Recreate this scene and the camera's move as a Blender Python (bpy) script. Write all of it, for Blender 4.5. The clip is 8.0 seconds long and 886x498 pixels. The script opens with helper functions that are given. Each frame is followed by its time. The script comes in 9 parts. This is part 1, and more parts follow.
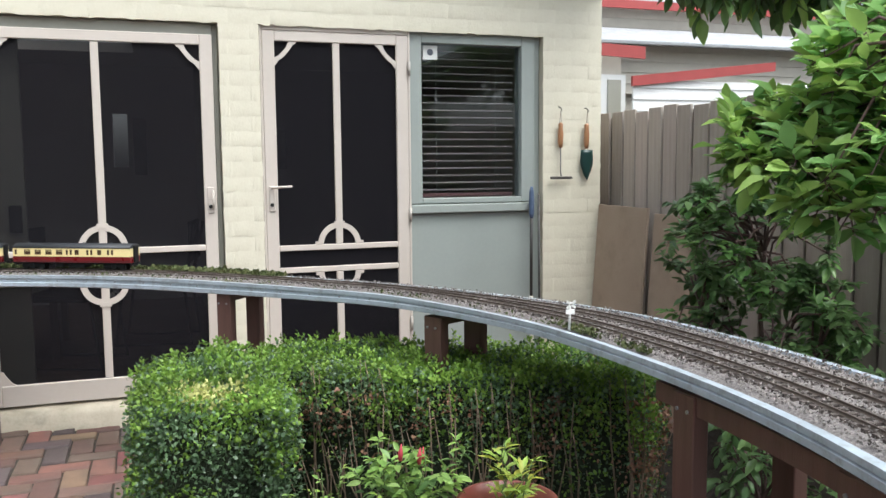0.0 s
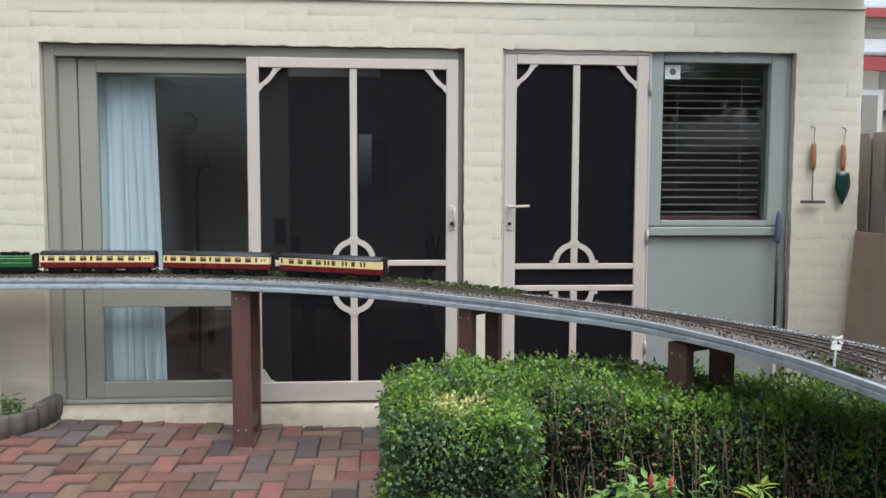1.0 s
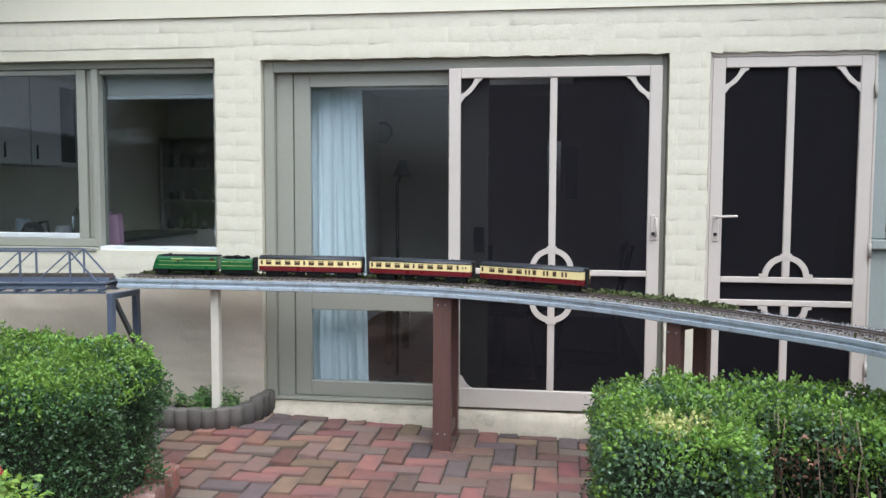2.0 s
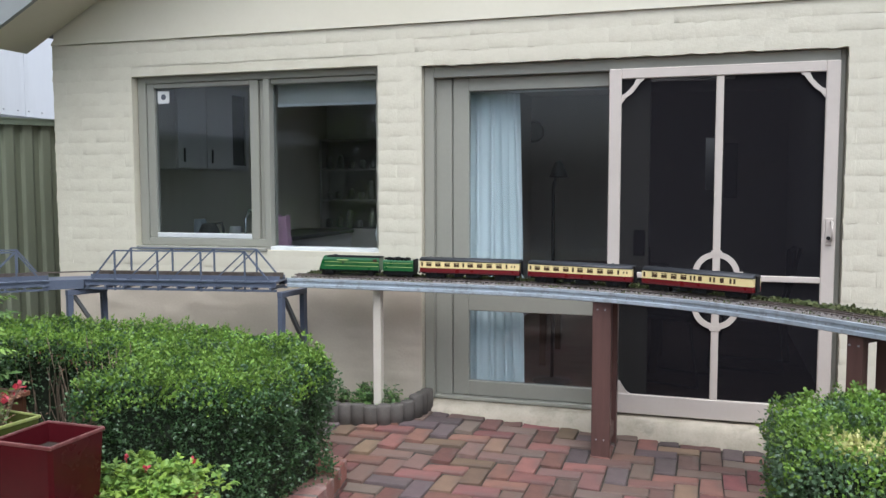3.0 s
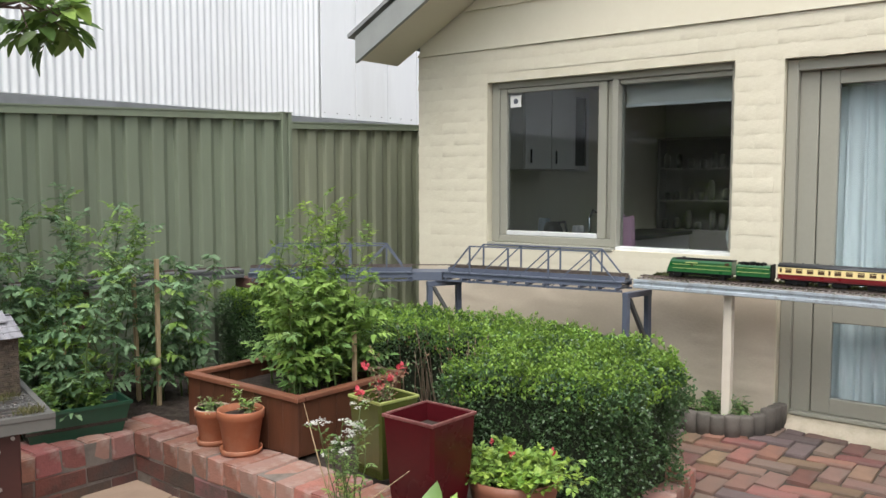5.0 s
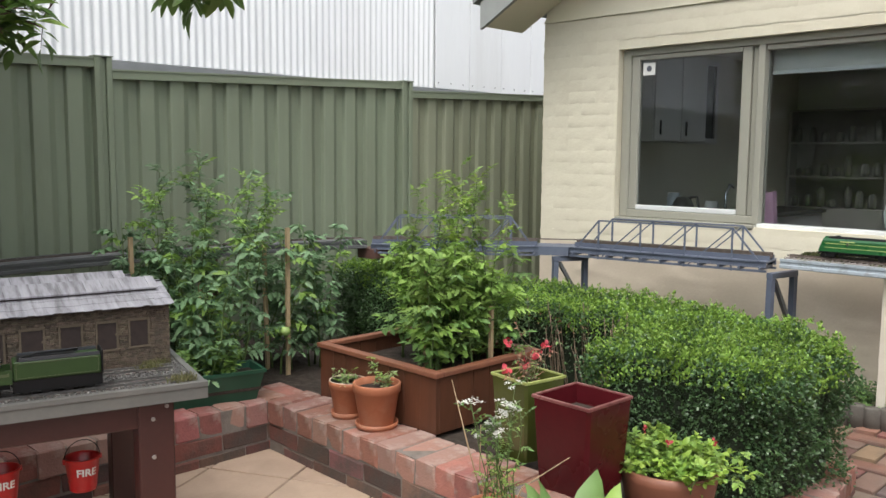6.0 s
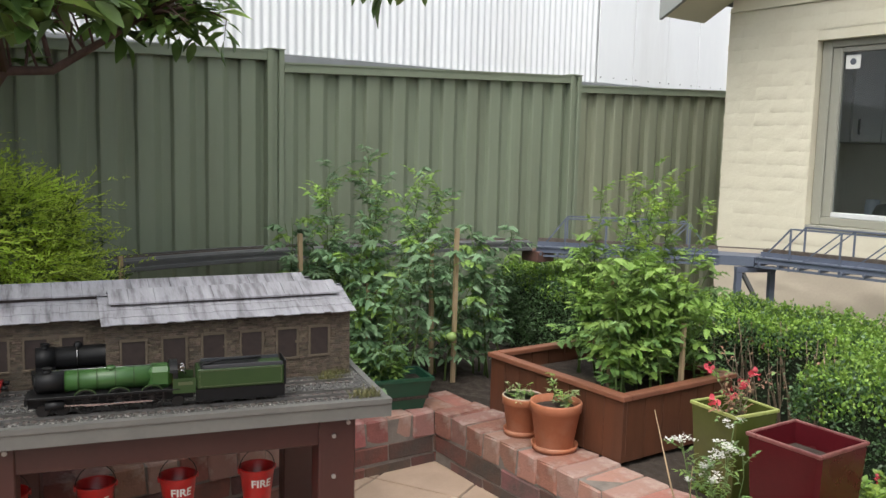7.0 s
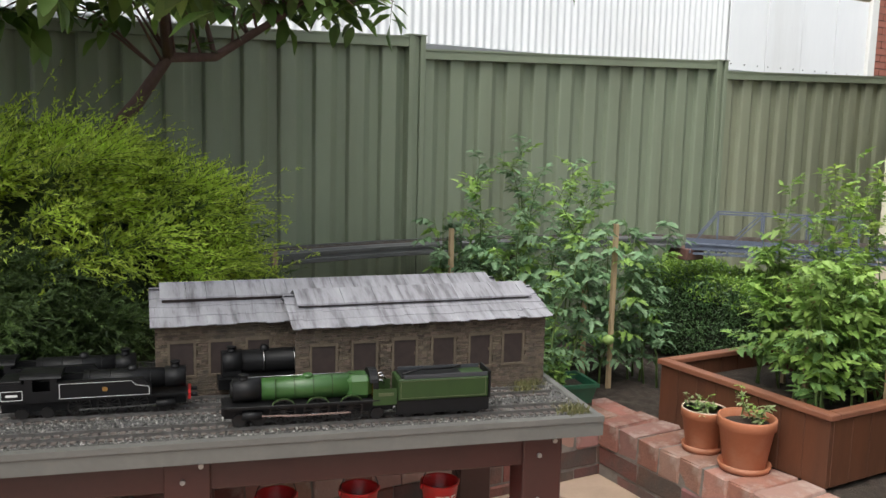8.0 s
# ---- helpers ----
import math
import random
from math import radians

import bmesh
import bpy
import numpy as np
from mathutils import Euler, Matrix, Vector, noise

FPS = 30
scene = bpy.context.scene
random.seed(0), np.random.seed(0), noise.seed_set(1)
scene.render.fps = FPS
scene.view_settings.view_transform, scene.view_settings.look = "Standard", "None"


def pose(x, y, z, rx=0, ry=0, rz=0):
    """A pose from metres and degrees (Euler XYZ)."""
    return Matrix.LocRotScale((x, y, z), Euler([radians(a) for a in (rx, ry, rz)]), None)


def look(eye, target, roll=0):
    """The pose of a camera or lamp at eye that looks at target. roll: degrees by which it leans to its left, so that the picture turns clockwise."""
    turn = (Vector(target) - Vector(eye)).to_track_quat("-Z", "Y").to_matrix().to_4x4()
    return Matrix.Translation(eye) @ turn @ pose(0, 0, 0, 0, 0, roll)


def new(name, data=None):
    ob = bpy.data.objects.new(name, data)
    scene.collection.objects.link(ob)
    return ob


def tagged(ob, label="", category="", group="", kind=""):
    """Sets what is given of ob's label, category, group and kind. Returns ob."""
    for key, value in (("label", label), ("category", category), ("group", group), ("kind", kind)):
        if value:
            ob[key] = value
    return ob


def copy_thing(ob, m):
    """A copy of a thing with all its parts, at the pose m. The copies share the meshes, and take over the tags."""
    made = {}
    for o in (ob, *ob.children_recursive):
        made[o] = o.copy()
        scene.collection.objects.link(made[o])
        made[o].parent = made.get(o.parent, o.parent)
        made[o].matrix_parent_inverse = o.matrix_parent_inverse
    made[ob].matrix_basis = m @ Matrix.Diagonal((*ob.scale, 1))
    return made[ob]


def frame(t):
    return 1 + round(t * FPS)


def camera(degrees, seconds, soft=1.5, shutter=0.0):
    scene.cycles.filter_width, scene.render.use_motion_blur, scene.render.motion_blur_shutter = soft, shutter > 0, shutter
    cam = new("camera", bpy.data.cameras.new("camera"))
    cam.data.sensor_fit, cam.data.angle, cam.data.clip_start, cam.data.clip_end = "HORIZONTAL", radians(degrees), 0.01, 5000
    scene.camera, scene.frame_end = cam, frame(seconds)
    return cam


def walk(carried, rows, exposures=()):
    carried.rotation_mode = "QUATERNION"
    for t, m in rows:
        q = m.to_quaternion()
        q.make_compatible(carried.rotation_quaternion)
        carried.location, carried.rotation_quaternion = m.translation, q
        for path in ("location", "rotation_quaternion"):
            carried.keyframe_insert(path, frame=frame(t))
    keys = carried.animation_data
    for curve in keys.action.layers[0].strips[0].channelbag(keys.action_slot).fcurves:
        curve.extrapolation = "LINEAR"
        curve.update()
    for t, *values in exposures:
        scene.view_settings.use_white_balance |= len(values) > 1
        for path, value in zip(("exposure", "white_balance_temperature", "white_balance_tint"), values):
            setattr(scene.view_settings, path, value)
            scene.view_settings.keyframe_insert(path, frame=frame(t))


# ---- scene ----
cam = camera(55.4, 8.0)
PATH = [
    (0, (-0.565, 0.844, 1.419), (0.075, 2.729, 1.222), -0.5),
    (0.5, (-0.616, 0.832, 1.42), (-0.23, 2.786, 1.246), -0.2),
    (1, (-0.669, 0.825, 1.434), (-0.53, 2.814, 1.28), 0.2),
    (1.1, (-0.673, 0.824, 1.432), (-0.577, 2.817, 1.284), 0.3),
    (1.5, (-0.726, 0.824, 1.434), (-0.799, 2.818, 1.296), 0.3),
    (1.7, (-0.761, 0.832, 1.44), (-0.919, 2.821, 1.301), 0.3),
    (2.8, (-0.878, 0.806, 1.497), (-1.411, 2.727, 1.342), -0.1),
    (3, (-0.891, 0.796, 1.5), (-1.491, 2.698, 1.345), -0.1),
    (3.5, (-0.907, 0.788, 1.503), (-1.684, 2.624, 1.348), -0.3),
    (4, (-0.926, 0.762, 1.504), (-1.876, 2.516, 1.354), -0.3),
    (4.5, (-0.957, 0.731, 1.509), (-2.079, 2.38, 1.36), -0.0),
    (5.8, (-1.234, 0.69, 1.493), (-2.623, 2.115, 1.294), 0.2),
    (6, (-1.299, 0.69, 1.483), (-2.713, 2.087, 1.266), 0.5),
    (6.5, (-1.454, 0.701, 1.482), (-2.976, 1.977, 1.247), 0.9),
    (7, (-1.629, 0.719, 1.496), (-3.248, 1.87, 1.262), 1.4),
    (7.3, (-1.729, 0.695, 1.482), (-3.388, 1.788, 1.248), 1.4),
    (7.5, (-1.803, 0.67, 1.476), (-3.482, 1.73, 1.229), 1.9),
    (8, (-2.006, 0.563, 1.482), (-3.728, 1.545, 1.223), 1.4),
]
walk(cam, [(t, look(eye, target, roll)) for t, eye, target, roll in PATH],
     exposures=[(0.0, 0.84, 6050, 6), (1.0, 0.44, 5900, 7), (1.5, 0.70, 5650, 7), (3.0, 0.48, 5750, 9), (3.5, 0.42, 6000, 11), (4.5, 0.60, 6400, 9), (6.5, 0.68, 6450, 8), (8.0, 0.78, 6500, 7)])
# ---------------------------------------------------------------- light
world = bpy.data.worlds.new("sky")
scene.world = world
world.use_nodes = True
_wn = world.node_tree.nodes
_wl = world.node_tree.links
_sky = _wn.new("ShaderNodeTexSky")
_sky.sky_type = "NISHITA"
_sky.sun_disc = False
_sky.sun_elevation = radians(63)
_sky.sun_rotation = radians(152)
_sky.air_density = 1.0
_sky.dust_density = 6.0
_sky.ozone_density = 1.0
_soft = _wn.new("ShaderNodeHueSaturation")
_soft.inputs["Saturation"].default_value = 0.35
_wl.new(_sky.outputs["Color"], _soft.inputs["Color"])
_bg = _wn["Background"]
_bg.inputs["Strength"].default_value = 0.18
_wl.new(_soft.outputs["Color"], _bg.inputs["Color"])

sun_data = bpy.data.lights.new("sun", "SUN")
sun_data.energy = 0.6
sun_data.angle = radians(60)
sun_data.color = (1.0, 0.97, 0.92)
sun = new("sun", sun_data)
sun.matrix_world = look((0, 0, 12), (-2.4, 4.4, 2.0))


# ---------------------------------------------------------------- materials
def _mat(name):
    m = bpy.data.materials.new(name)
    m.use_nodes = True
    nt = m.node_tree
    return m, nt, nt.nodes, nt.links, nt.nodes["Principled BSDF"]


def surface(name, col, col2=None, rough=0.6, metal=0.0, scale=6.0, fine=90.0, bump=0.15, spread=0.55,
            per_object=0.0, per_island=0.0, spec=0.5, coat=0.0, stretch=(1, 1, 1), dirt=None, dirt_scale=2.0, dirt_amount=0.5, alt=None):
    """Principled surface with colour variation at two scales, fine relief, and optional variation between pieces and stains."""
    m, nt, n, l, b = _mat(name)
    if col2 is None:
        col2 = tuple(c * 0.72 for c in col)
    tc = n.new("ShaderNodeTexCoord")
    mp = n.new("ShaderNodeMapping")
    mp.inputs["Scale"].default_value = stretch
    l.new(tc.outputs["Object"], mp.inputs["Vector"])
    n1 = n.new("ShaderNodeTexNoise")
    n1.inputs["Scale"].default_value = scale
    n1.inputs["Detail"].default_value = 5
    l.new(mp.outputs["Vector"], n1.inputs["Vector"])
    n2 = n.new("ShaderNodeTexNoise")
    n2.inputs["Scale"].default_value = fine
    n2.inputs["Detail"].default_value = 3
    l.new(mp.outputs["Vector"], n2.inputs["Vector"])
    add = n.new("ShaderNodeMath")
    add.operation = "MULTIPLY_ADD"
    add.inputs[1].default_value = 0.35
    l.new(n2.outputs["Fac"], add.inputs[0])
    l.new(n1.outputs["Fac"], add.inputs[2])
    ramp = n.new("ShaderNodeMapRange")
    ramp.inputs["From Min"].default_value = 0.675 - spread / 2
    ramp.inputs["From Max"].default_value = 0.675 + spread / 2
    l.new(add.outputs[0], ramp.inputs["Value"])
    mix = n.new("ShaderNodeMix")
    mix.data_type = "RGBA"
    mix.inputs[6].default_value = (*col, 1)
    mix.inputs[7].default_value = (*col2, 1)
    l.new(ramp.outputs["Result"], mix.inputs["Factor"])
    out = mix.outputs[2]
    if per_object or per_island:
        if per_object:
            src = n.new("ShaderNodeObjectInfo").outputs["Random"]
        else:
            src = n.new("ShaderNodeNewGeometry").outputs["Random Per Island"]
        amount = per_object or per_island
        hsv = n.new("ShaderNodeHueSaturation")
        mr = n.new("ShaderNodeMapRange")
        mr.inputs["To Min"].default_value = 1 - amount
        mr.inputs["To Max"].default_value = 1 + amount
        l.new(src, mr.inputs["Value"])
        l.new(mr.outputs["Result"], hsv.inputs["Value"])
        frac = n.new("ShaderNodeMath")
        frac.operation = "MULTIPLY"
        frac.inputs[1].default_value = 7.31
        l.new(src, frac.inputs[0])
        fr = n.new("ShaderNodeMath")
        fr.operation = "FRACT"
        l.new(frac.outputs[0], fr.inputs[0])
        mh = n.new("ShaderNodeMapRange")
        mh.inputs["To Min"].default_value = 0.5 - amount * 0.05
        mh.inputs["To Max"].default_value = 0.5 + amount * 0.05
        l.new(fr.outputs[0], mh.inputs["Value"])
        l.new(mh.outputs["Result"], hsv.inputs["Hue"])
        l.new(out, hsv.inputs["Color"])
        out = hsv.outputs["Color"]
        if alt:
            am = n.new("ShaderNodeMath")
            am.operation = "MULTIPLY"
            am.inputs[1].default_value = 13.7
            l.new(src, am.inputs[0])
            af = n.new("ShaderNodeMath")
            af.operation = "FRACT"
            l.new(am.outputs[0], af.inputs[0])
            ar = n.new("ShaderNodeMapRange")
            ar.inputs["From Min"].default_value = 0.45
            ar.inputs["To Max"].default_value = 0.85
            l.new(af.outputs[0], ar.inputs["Value"])
            ma = n.new("ShaderNodeMix")
            ma.data_type = "RGBA"
            ma.inputs[7].default_value = (*alt, 1)
            l.new(ar.outputs["Result"], ma.inputs["Factor"])
            l.new(out, ma.inputs[6])
            out = ma.outputs[2]
    if dirt:
        nd = n.new("ShaderNodeTexNoise")
        nd.inputs["Scale"].default_value = dirt_scale
        nd.inputs["Detail"].default_value = 7
        nd.inputs["Roughness"].default_value = 0.65
        l.new(mp.outputs["Vector"], nd.inputs["Vector"])
        rd = n.new("ShaderNodeMapRange")
        rd.inputs["From Min"].default_value = 0.5
        rd.inputs["From Max"].default_value = 0.72
        rd.inputs["To Max"].default_value = dirt_amount
        l.new(nd.outputs["Fac"], rd.inputs["Value"])
        md = n.new("ShaderNodeMix")
        md.data_type = "RGBA"
        md.inputs[7].default_value = (*dirt, 1)
        l.new(rd.outputs["Result"], md.inputs["Factor"])
        l.new(out, md.inputs[6])
        out = md.outputs[2]
    l.new(out, b.inputs["Base Color"])
    rr = n.new("ShaderNodeMapRange")
    rr.inputs["To Min"].default_value = max(0.02, rough - 0.12)
    rr.inputs["To Max"].default_value = min(1.0, rough + 0.12)
    l.new(n1.outputs["Fac"], rr.inputs["Value"])
    l.new(rr.outputs["Result"], b.inputs["Roughness"])
    b.inputs["Metallic"].default_value = metal
    b.inputs["Specular IOR Level"].default_value = spec
    b.inputs["Coat Weight"].default_value = coat
    if bump:
        bp = n.new("ShaderNodeBump")
        bp.inputs["Strength"].default_value = bump
        bp.inputs["Distance"].default_value = 0.01
        l.new(add.outputs[0], bp.inputs["Height"])
        l.new(bp.outputs["Normal"], b.inputs["Normal"])
    return m


def leafy(name, col, col2, rough=0.45, glow=0.3, per_island=0.35, spec=0.5):
    """Leaf: gloss on top, some light through it, colour that varies leaf by leaf."""
    m, nt, n, l, b = _mat(name)
    geo = n.new("ShaderNodeNewGeometry")
    mix = n.new("ShaderNodeMix")
    mix.data_type = "RGBA"
    mix.inputs[6].default_value = (*col, 1)
    mix.inputs[7].default_value = (*col2, 1)
    l.new(geo.outputs["Random Per Island"], mix.inputs["Factor"])
    tc = n.new("ShaderNodeTexCoord")
    no = n.new("ShaderNodeTexNoise")
    no.inputs["Scale"].default_value = 4.0
    no.inputs["Detail"].default_value = 4
    l.new(tc.outputs["Object"], no.inputs["Vector"])
    mr = n.new("ShaderNodeMapRange")
    mr.inputs["From Min"].default_value = 0.3
    mr.inputs["From Max"].default_value = 0.7
    mr.inputs["To Min"].default_value = 1 - per_island
    mr.inputs["To Max"].default_value = 1 + per_island
    l.new(no.outputs["Fac"], mr.inputs["Value"])
    hsv = n.new("ShaderNodeHueSaturation")
    l.new(mr.outputs["Result"], hsv.inputs["Value"])
    l.new(mix.outputs[2], hsv.inputs["Color"])
    l.new(hsv.outputs["Color"], b.inputs["Base Color"])
    b.inputs["Roughness"].default_value = rough
    b.inputs["Specular IOR Level"].default_value = spec
    tr = n.new("ShaderNodeBsdfTranslucent")
    l.new(hsv.outputs["Color"], tr.inputs["Color"])
    ms = n.new("ShaderNodeMixShader")
    ms.inputs["Fac"].default_value = glow
    l.new(b.outputs[0], ms.inputs[1])
    l.new(tr.outputs[0], ms.inputs[2])
    l.new(ms.outputs[0], n["Material Output"].inputs["Surface"])
    return m


def window_glass(name, tint=(0.85, 0.89, 0.91), ior=1.5):
    """Clear pane: transparent, with mirror gloss by Fresnel."""
    m, nt, n, l, b = _mat(name)
    tr = n.new("ShaderNodeBsdfTransparent")
    tr.inputs["Color"].default_value = (*tint, 1)
    gl = n.new("ShaderNodeBsdfGlossy")
    gl.inputs["Roughness"].default_value = 0.01
    fr = n.new("ShaderNodeFresnel")
    fr.inputs["IOR"].default_value = ior
    ms = n.new("ShaderNodeMixShader")
    l.new(fr.outputs[0], ms.inputs["Fac"])
    l.new(tr.outputs[0], ms.inputs[1])
    l.new(gl.outputs[0], ms.inputs[2])
    l.new(ms.outputs[0], n["Material Output"].inputs["Surface"])
    return m


def fly_mesh(name, see=0.47):
    """Woven insect screen, too fine to see its wires: part open, part dark wire."""
    m, nt, n, l, b = _mat(name)
    b.inputs["Base Color"].default_value = (0.011, 0.010, 0.013, 1)
    b.inputs["Roughness"].default_value = 0.75
    b.inputs["Specular IOR Level"].default_value = 0.15
    tr = n.new("ShaderNodeBsdfTransparent")
    ms = n.new("ShaderNodeMixShader")
    ms.inputs["Fac"].default_value = see
    l.new(b.outputs[0], ms.inputs[1])
    l.new(tr.outputs[0], ms.inputs[2])
    l.new(ms.outputs[0], n["Material Output"].inputs["Surface"])
    return m


CREAM = surface("cream_masonry_paint", (0.70, 0.66, 0.53), (0.62, 0.575, 0.45), rough=0.6, scale=3, fine=60, bump=0.3, per_object=0.012, dirt=(0.45, 0.39, 0.28), dirt_scale=1.7, dirt_amount=0.3)
CREAM_WALL = surface("cream_painted_render", (0.68, 0.64, 0.51), (0.60, 0.555, 0.43), rough=0.65, scale=4, fine=70, bump=0.3, dirt=(0.45, 0.39, 0.28), dirt_scale=1.5, dirt_amount=0.3)
CREAM_BOARD = surface("cream_cladding_paint", (0.71, 0.665, 0.53), (0.66, 0.615, 0.48), rough=0.5, scale=2, fine=40, bump=0.05)
STEP_PAINT = surface("weathered_cream_step", (0.56, 0.50, 0.39), (0.40, 0.35, 0.26), rough=0.7, scale=8, fine=70, bump=0.4, dirt=(0.16, 0.14, 0.1), dirt_scale=9, dirt_amount=0.5)
SAGE = surface("grey_green_joinery_paint", (0.325, 0.32, 0.27), (0.285, 0.28, 0.235), rough=0.4, scale=2, fine=50, bump=0.04)
SAGE_PANEL = surface("sage_panel_paint", (0.33, 0.36, 0.335), (0.29, 0.32, 0.295), rough=0.45, scale=2, fine=50, bump=0.04)
ALMOND = surface("almond_powder_coat", (0.60, 0.535, 0.475), (0.54, 0.48, 0.42), rough=0.4, scale=3, fine=50, bump=0.03)
BARGE = surface("grey_barge_paint", (0.30, 0.315, 0.30), (0.25, 0.26, 0.25), rough=0.5, bump=0.05)
STEEL_ROOF = surface("grey_roof_steel", (0.35, 0.36, 0.36), rough=0.45, metal=0.4)
GLASS = window_glass("window_pane_glass", ior=1.5)
SCREEN = fly_mesh("insect_screen")
POST_BROWN = surface("dark_brown_stained_timber", (0.125, 0.064, 0.053), (0.085, 0.044, 0.036), rough=0.45, scale=5, fine=60, bump=0.2, stretch=(6, 6, 0.6))
DECK_GREY = surface("blue_grey_painted_edge", (0.41, 0.465, 0.515), (0.31, 0.355, 0.395), rough=0.45, scale=9, fine=90, bump=0.1, dirt=(0.17, 0.165, 0.15), dirt_scale=22, dirt_amount=0.7)
DECK_DARK = surface("dark_grey_weathered_edge", (0.115, 0.118, 0.12), (0.07, 0.072, 0.075), rough=0.6, scale=6, fine=80, bump=0.15)
BRIDGE_GREY = surface("blue_grey_bridge_paint", (0.115, 0.135, 0.185), (0.085, 0.10, 0.14), rough=0.5, scale=9, fine=80, bump=0.08)
BALLAST = surface("grey_stone_ballast", (0.29, 0.26, 0.245), (0.14, 0.125, 0.118), rough=0.9, scale=120, fine=400, bump=0.8, spread=0.35)
BALLAST_STONE = surface("ballast_chips", (0.32, 0.285, 0.265), (0.16, 0.14, 0.13), rough=0.9, scale=200, fine=400, bump=0.3, per_island=0.5)
RAIL = surface("rusty_steel_rail", (0.20, 0.17, 0.15), (0.12, 0.09, 0.075), rough=0.45, metal=0.6, scale=30, bump=0.1)
SLEEPER = surface("dark_sleeper", (0.10, 0.08, 0.07), rough=0.8, scale=60)
WHITE = surface("white_paint", (0.78, 0.78, 0.75), (0.70, 0.70, 0.67), rough=0.45, bump=0.04)
OFFWHITE_POST = surface("cream_post_paint", (0.66, 0.61, 0.52), (0.58, 0.53, 0.44), rough=0.5, bump=0.08)
PAVER = surface("red_clay_paver", (0.205, 0.088, 0.071), (0.125, 0.062, 0.053), rough=0.8, scale=9, fine=120, bump=0.4, per_object=0.38, alt=(0.165, 0.125, 0.10), dirt=(0.15, 0.12, 0.10), dirt_scale=7, dirt_amount=0.6)
SAND_JOINT = surface("dark_sandy_joint", (0.06, 0.05, 0.038), (0.03, 0.028, 0.02), rough=0.95, scale=20, fine=200, bump=0.5)
WALLBRICK = surface("old_red_garden_brick", (0.30, 0.12, 0.092), (0.165, 0.075, 0.06), rough=0.9, scale=13, fine=110, bump=0.7, per_object=0.35, alt=(0.30, 0.20, 0.165), dirt=(0.42, 0.35, 0.31), dirt_scale=11, dirt_amount=0.65)
MORTAR = surface("grey_mortar", (0.20, 0.172, 0.148), (0.12, 0.10, 0.088), rough=0.95, scale=20, fine=150, bump=0.5)
TILE = surface("sand_terrace_tile", (0.40, 0.295, 0.22), (0.32, 0.235, 0.175), rough=0.55, scale=5, fine=80, bump=0.12, per_object=0.05, dirt=(0.25, 0.19, 0.15), dirt_scale=4, dirt_amount=0.35)
SOIL = surface("dark_garden_soil", (0.042, 0.029, 0.021), (0.018, 0.013, 0.009), rough=0.95, scale=25, fine=160, bump=1.0)
FENCE_GREEN = surface("sage_green_sheet_steel", (0.215, 0.25, 0.18), (0.19, 0.22, 0.158), rough=0.42, scale=1.2, fine=30, bump=0.02, dirt=(0.12, 0.12, 0.08), dirt_scale=2.5, dirt_amount=0.35, stretch=(1, 1, 0.25))
WHITE_IRON = surface("white_corrugated_iron", (0.86, 0.87, 0.88), (0.80, 0.81, 0.83), rough=0.4, scale=1.0, fine=30, bump=0.02, dirt=(0.5, 0.49, 0.46), dirt_scale=1.2, dirt_amount=0.3, stretch=(1, 1, 0.15))
PALING = surface("weathered_grey_paling", (0.47, 0.41, 0.36), (0.32, 0.275, 0.24), rough=0.85, scale=3, fine=50, bump=0.4, per_object=0.18, stretch=(8, 8, 0.5))
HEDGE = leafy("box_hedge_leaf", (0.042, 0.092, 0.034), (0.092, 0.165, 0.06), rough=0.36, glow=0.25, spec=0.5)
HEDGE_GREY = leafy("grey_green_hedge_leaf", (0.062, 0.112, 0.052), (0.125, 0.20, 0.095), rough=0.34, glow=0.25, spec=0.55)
HEDGE_TIP = leafy("lighter_box_hedge_leaf", (0.125, 0.235, 0.038), (0.235, 0.36, 0.062), rough=0.45, glow=0.35, spec=0.35)
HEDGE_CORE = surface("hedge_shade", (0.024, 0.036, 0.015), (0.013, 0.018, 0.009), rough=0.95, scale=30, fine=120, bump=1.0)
TWIG = surface("grey_brown_twig", (0.24, 0.18, 0.125), (0.14, 0.10, 0.07), rough=0.85, scale=40)


# ---------------------------------------------------------------- mesh helpers
def link(name, bm, mats, parent=None, label="", smooth=False):
    me = bpy.data.meshes.new(name)
    bm.to_mesh(me)
    bm.free()
    for mt in (mats if isinstance(mats, (list, tuple)) else [mats]):
        me.materials.append(mt)
    if smooth:
        for p in me.polygons:
            p.use_smooth = True
    ob = new(name, me)
    if parent is not None:
        ob.parent = parent
    if label:
        ob["label"] = label
    return ob


def part(name, bm, mats, parent, label="", smooth=False):
    return link(name, bm, mats, parent, label, smooth)


def thing(name, at, label, category, group="", turn=0.0, kind=""):
    """Empty at a thing's base; parts are built in its own axes."""
    e = new(name)
    e.empty_display_size = 0.05
    e.matrix_basis = pose(at[0], at[1], at[2], 0, 0, turn)
    return tagged(e, label, category, group, kind)


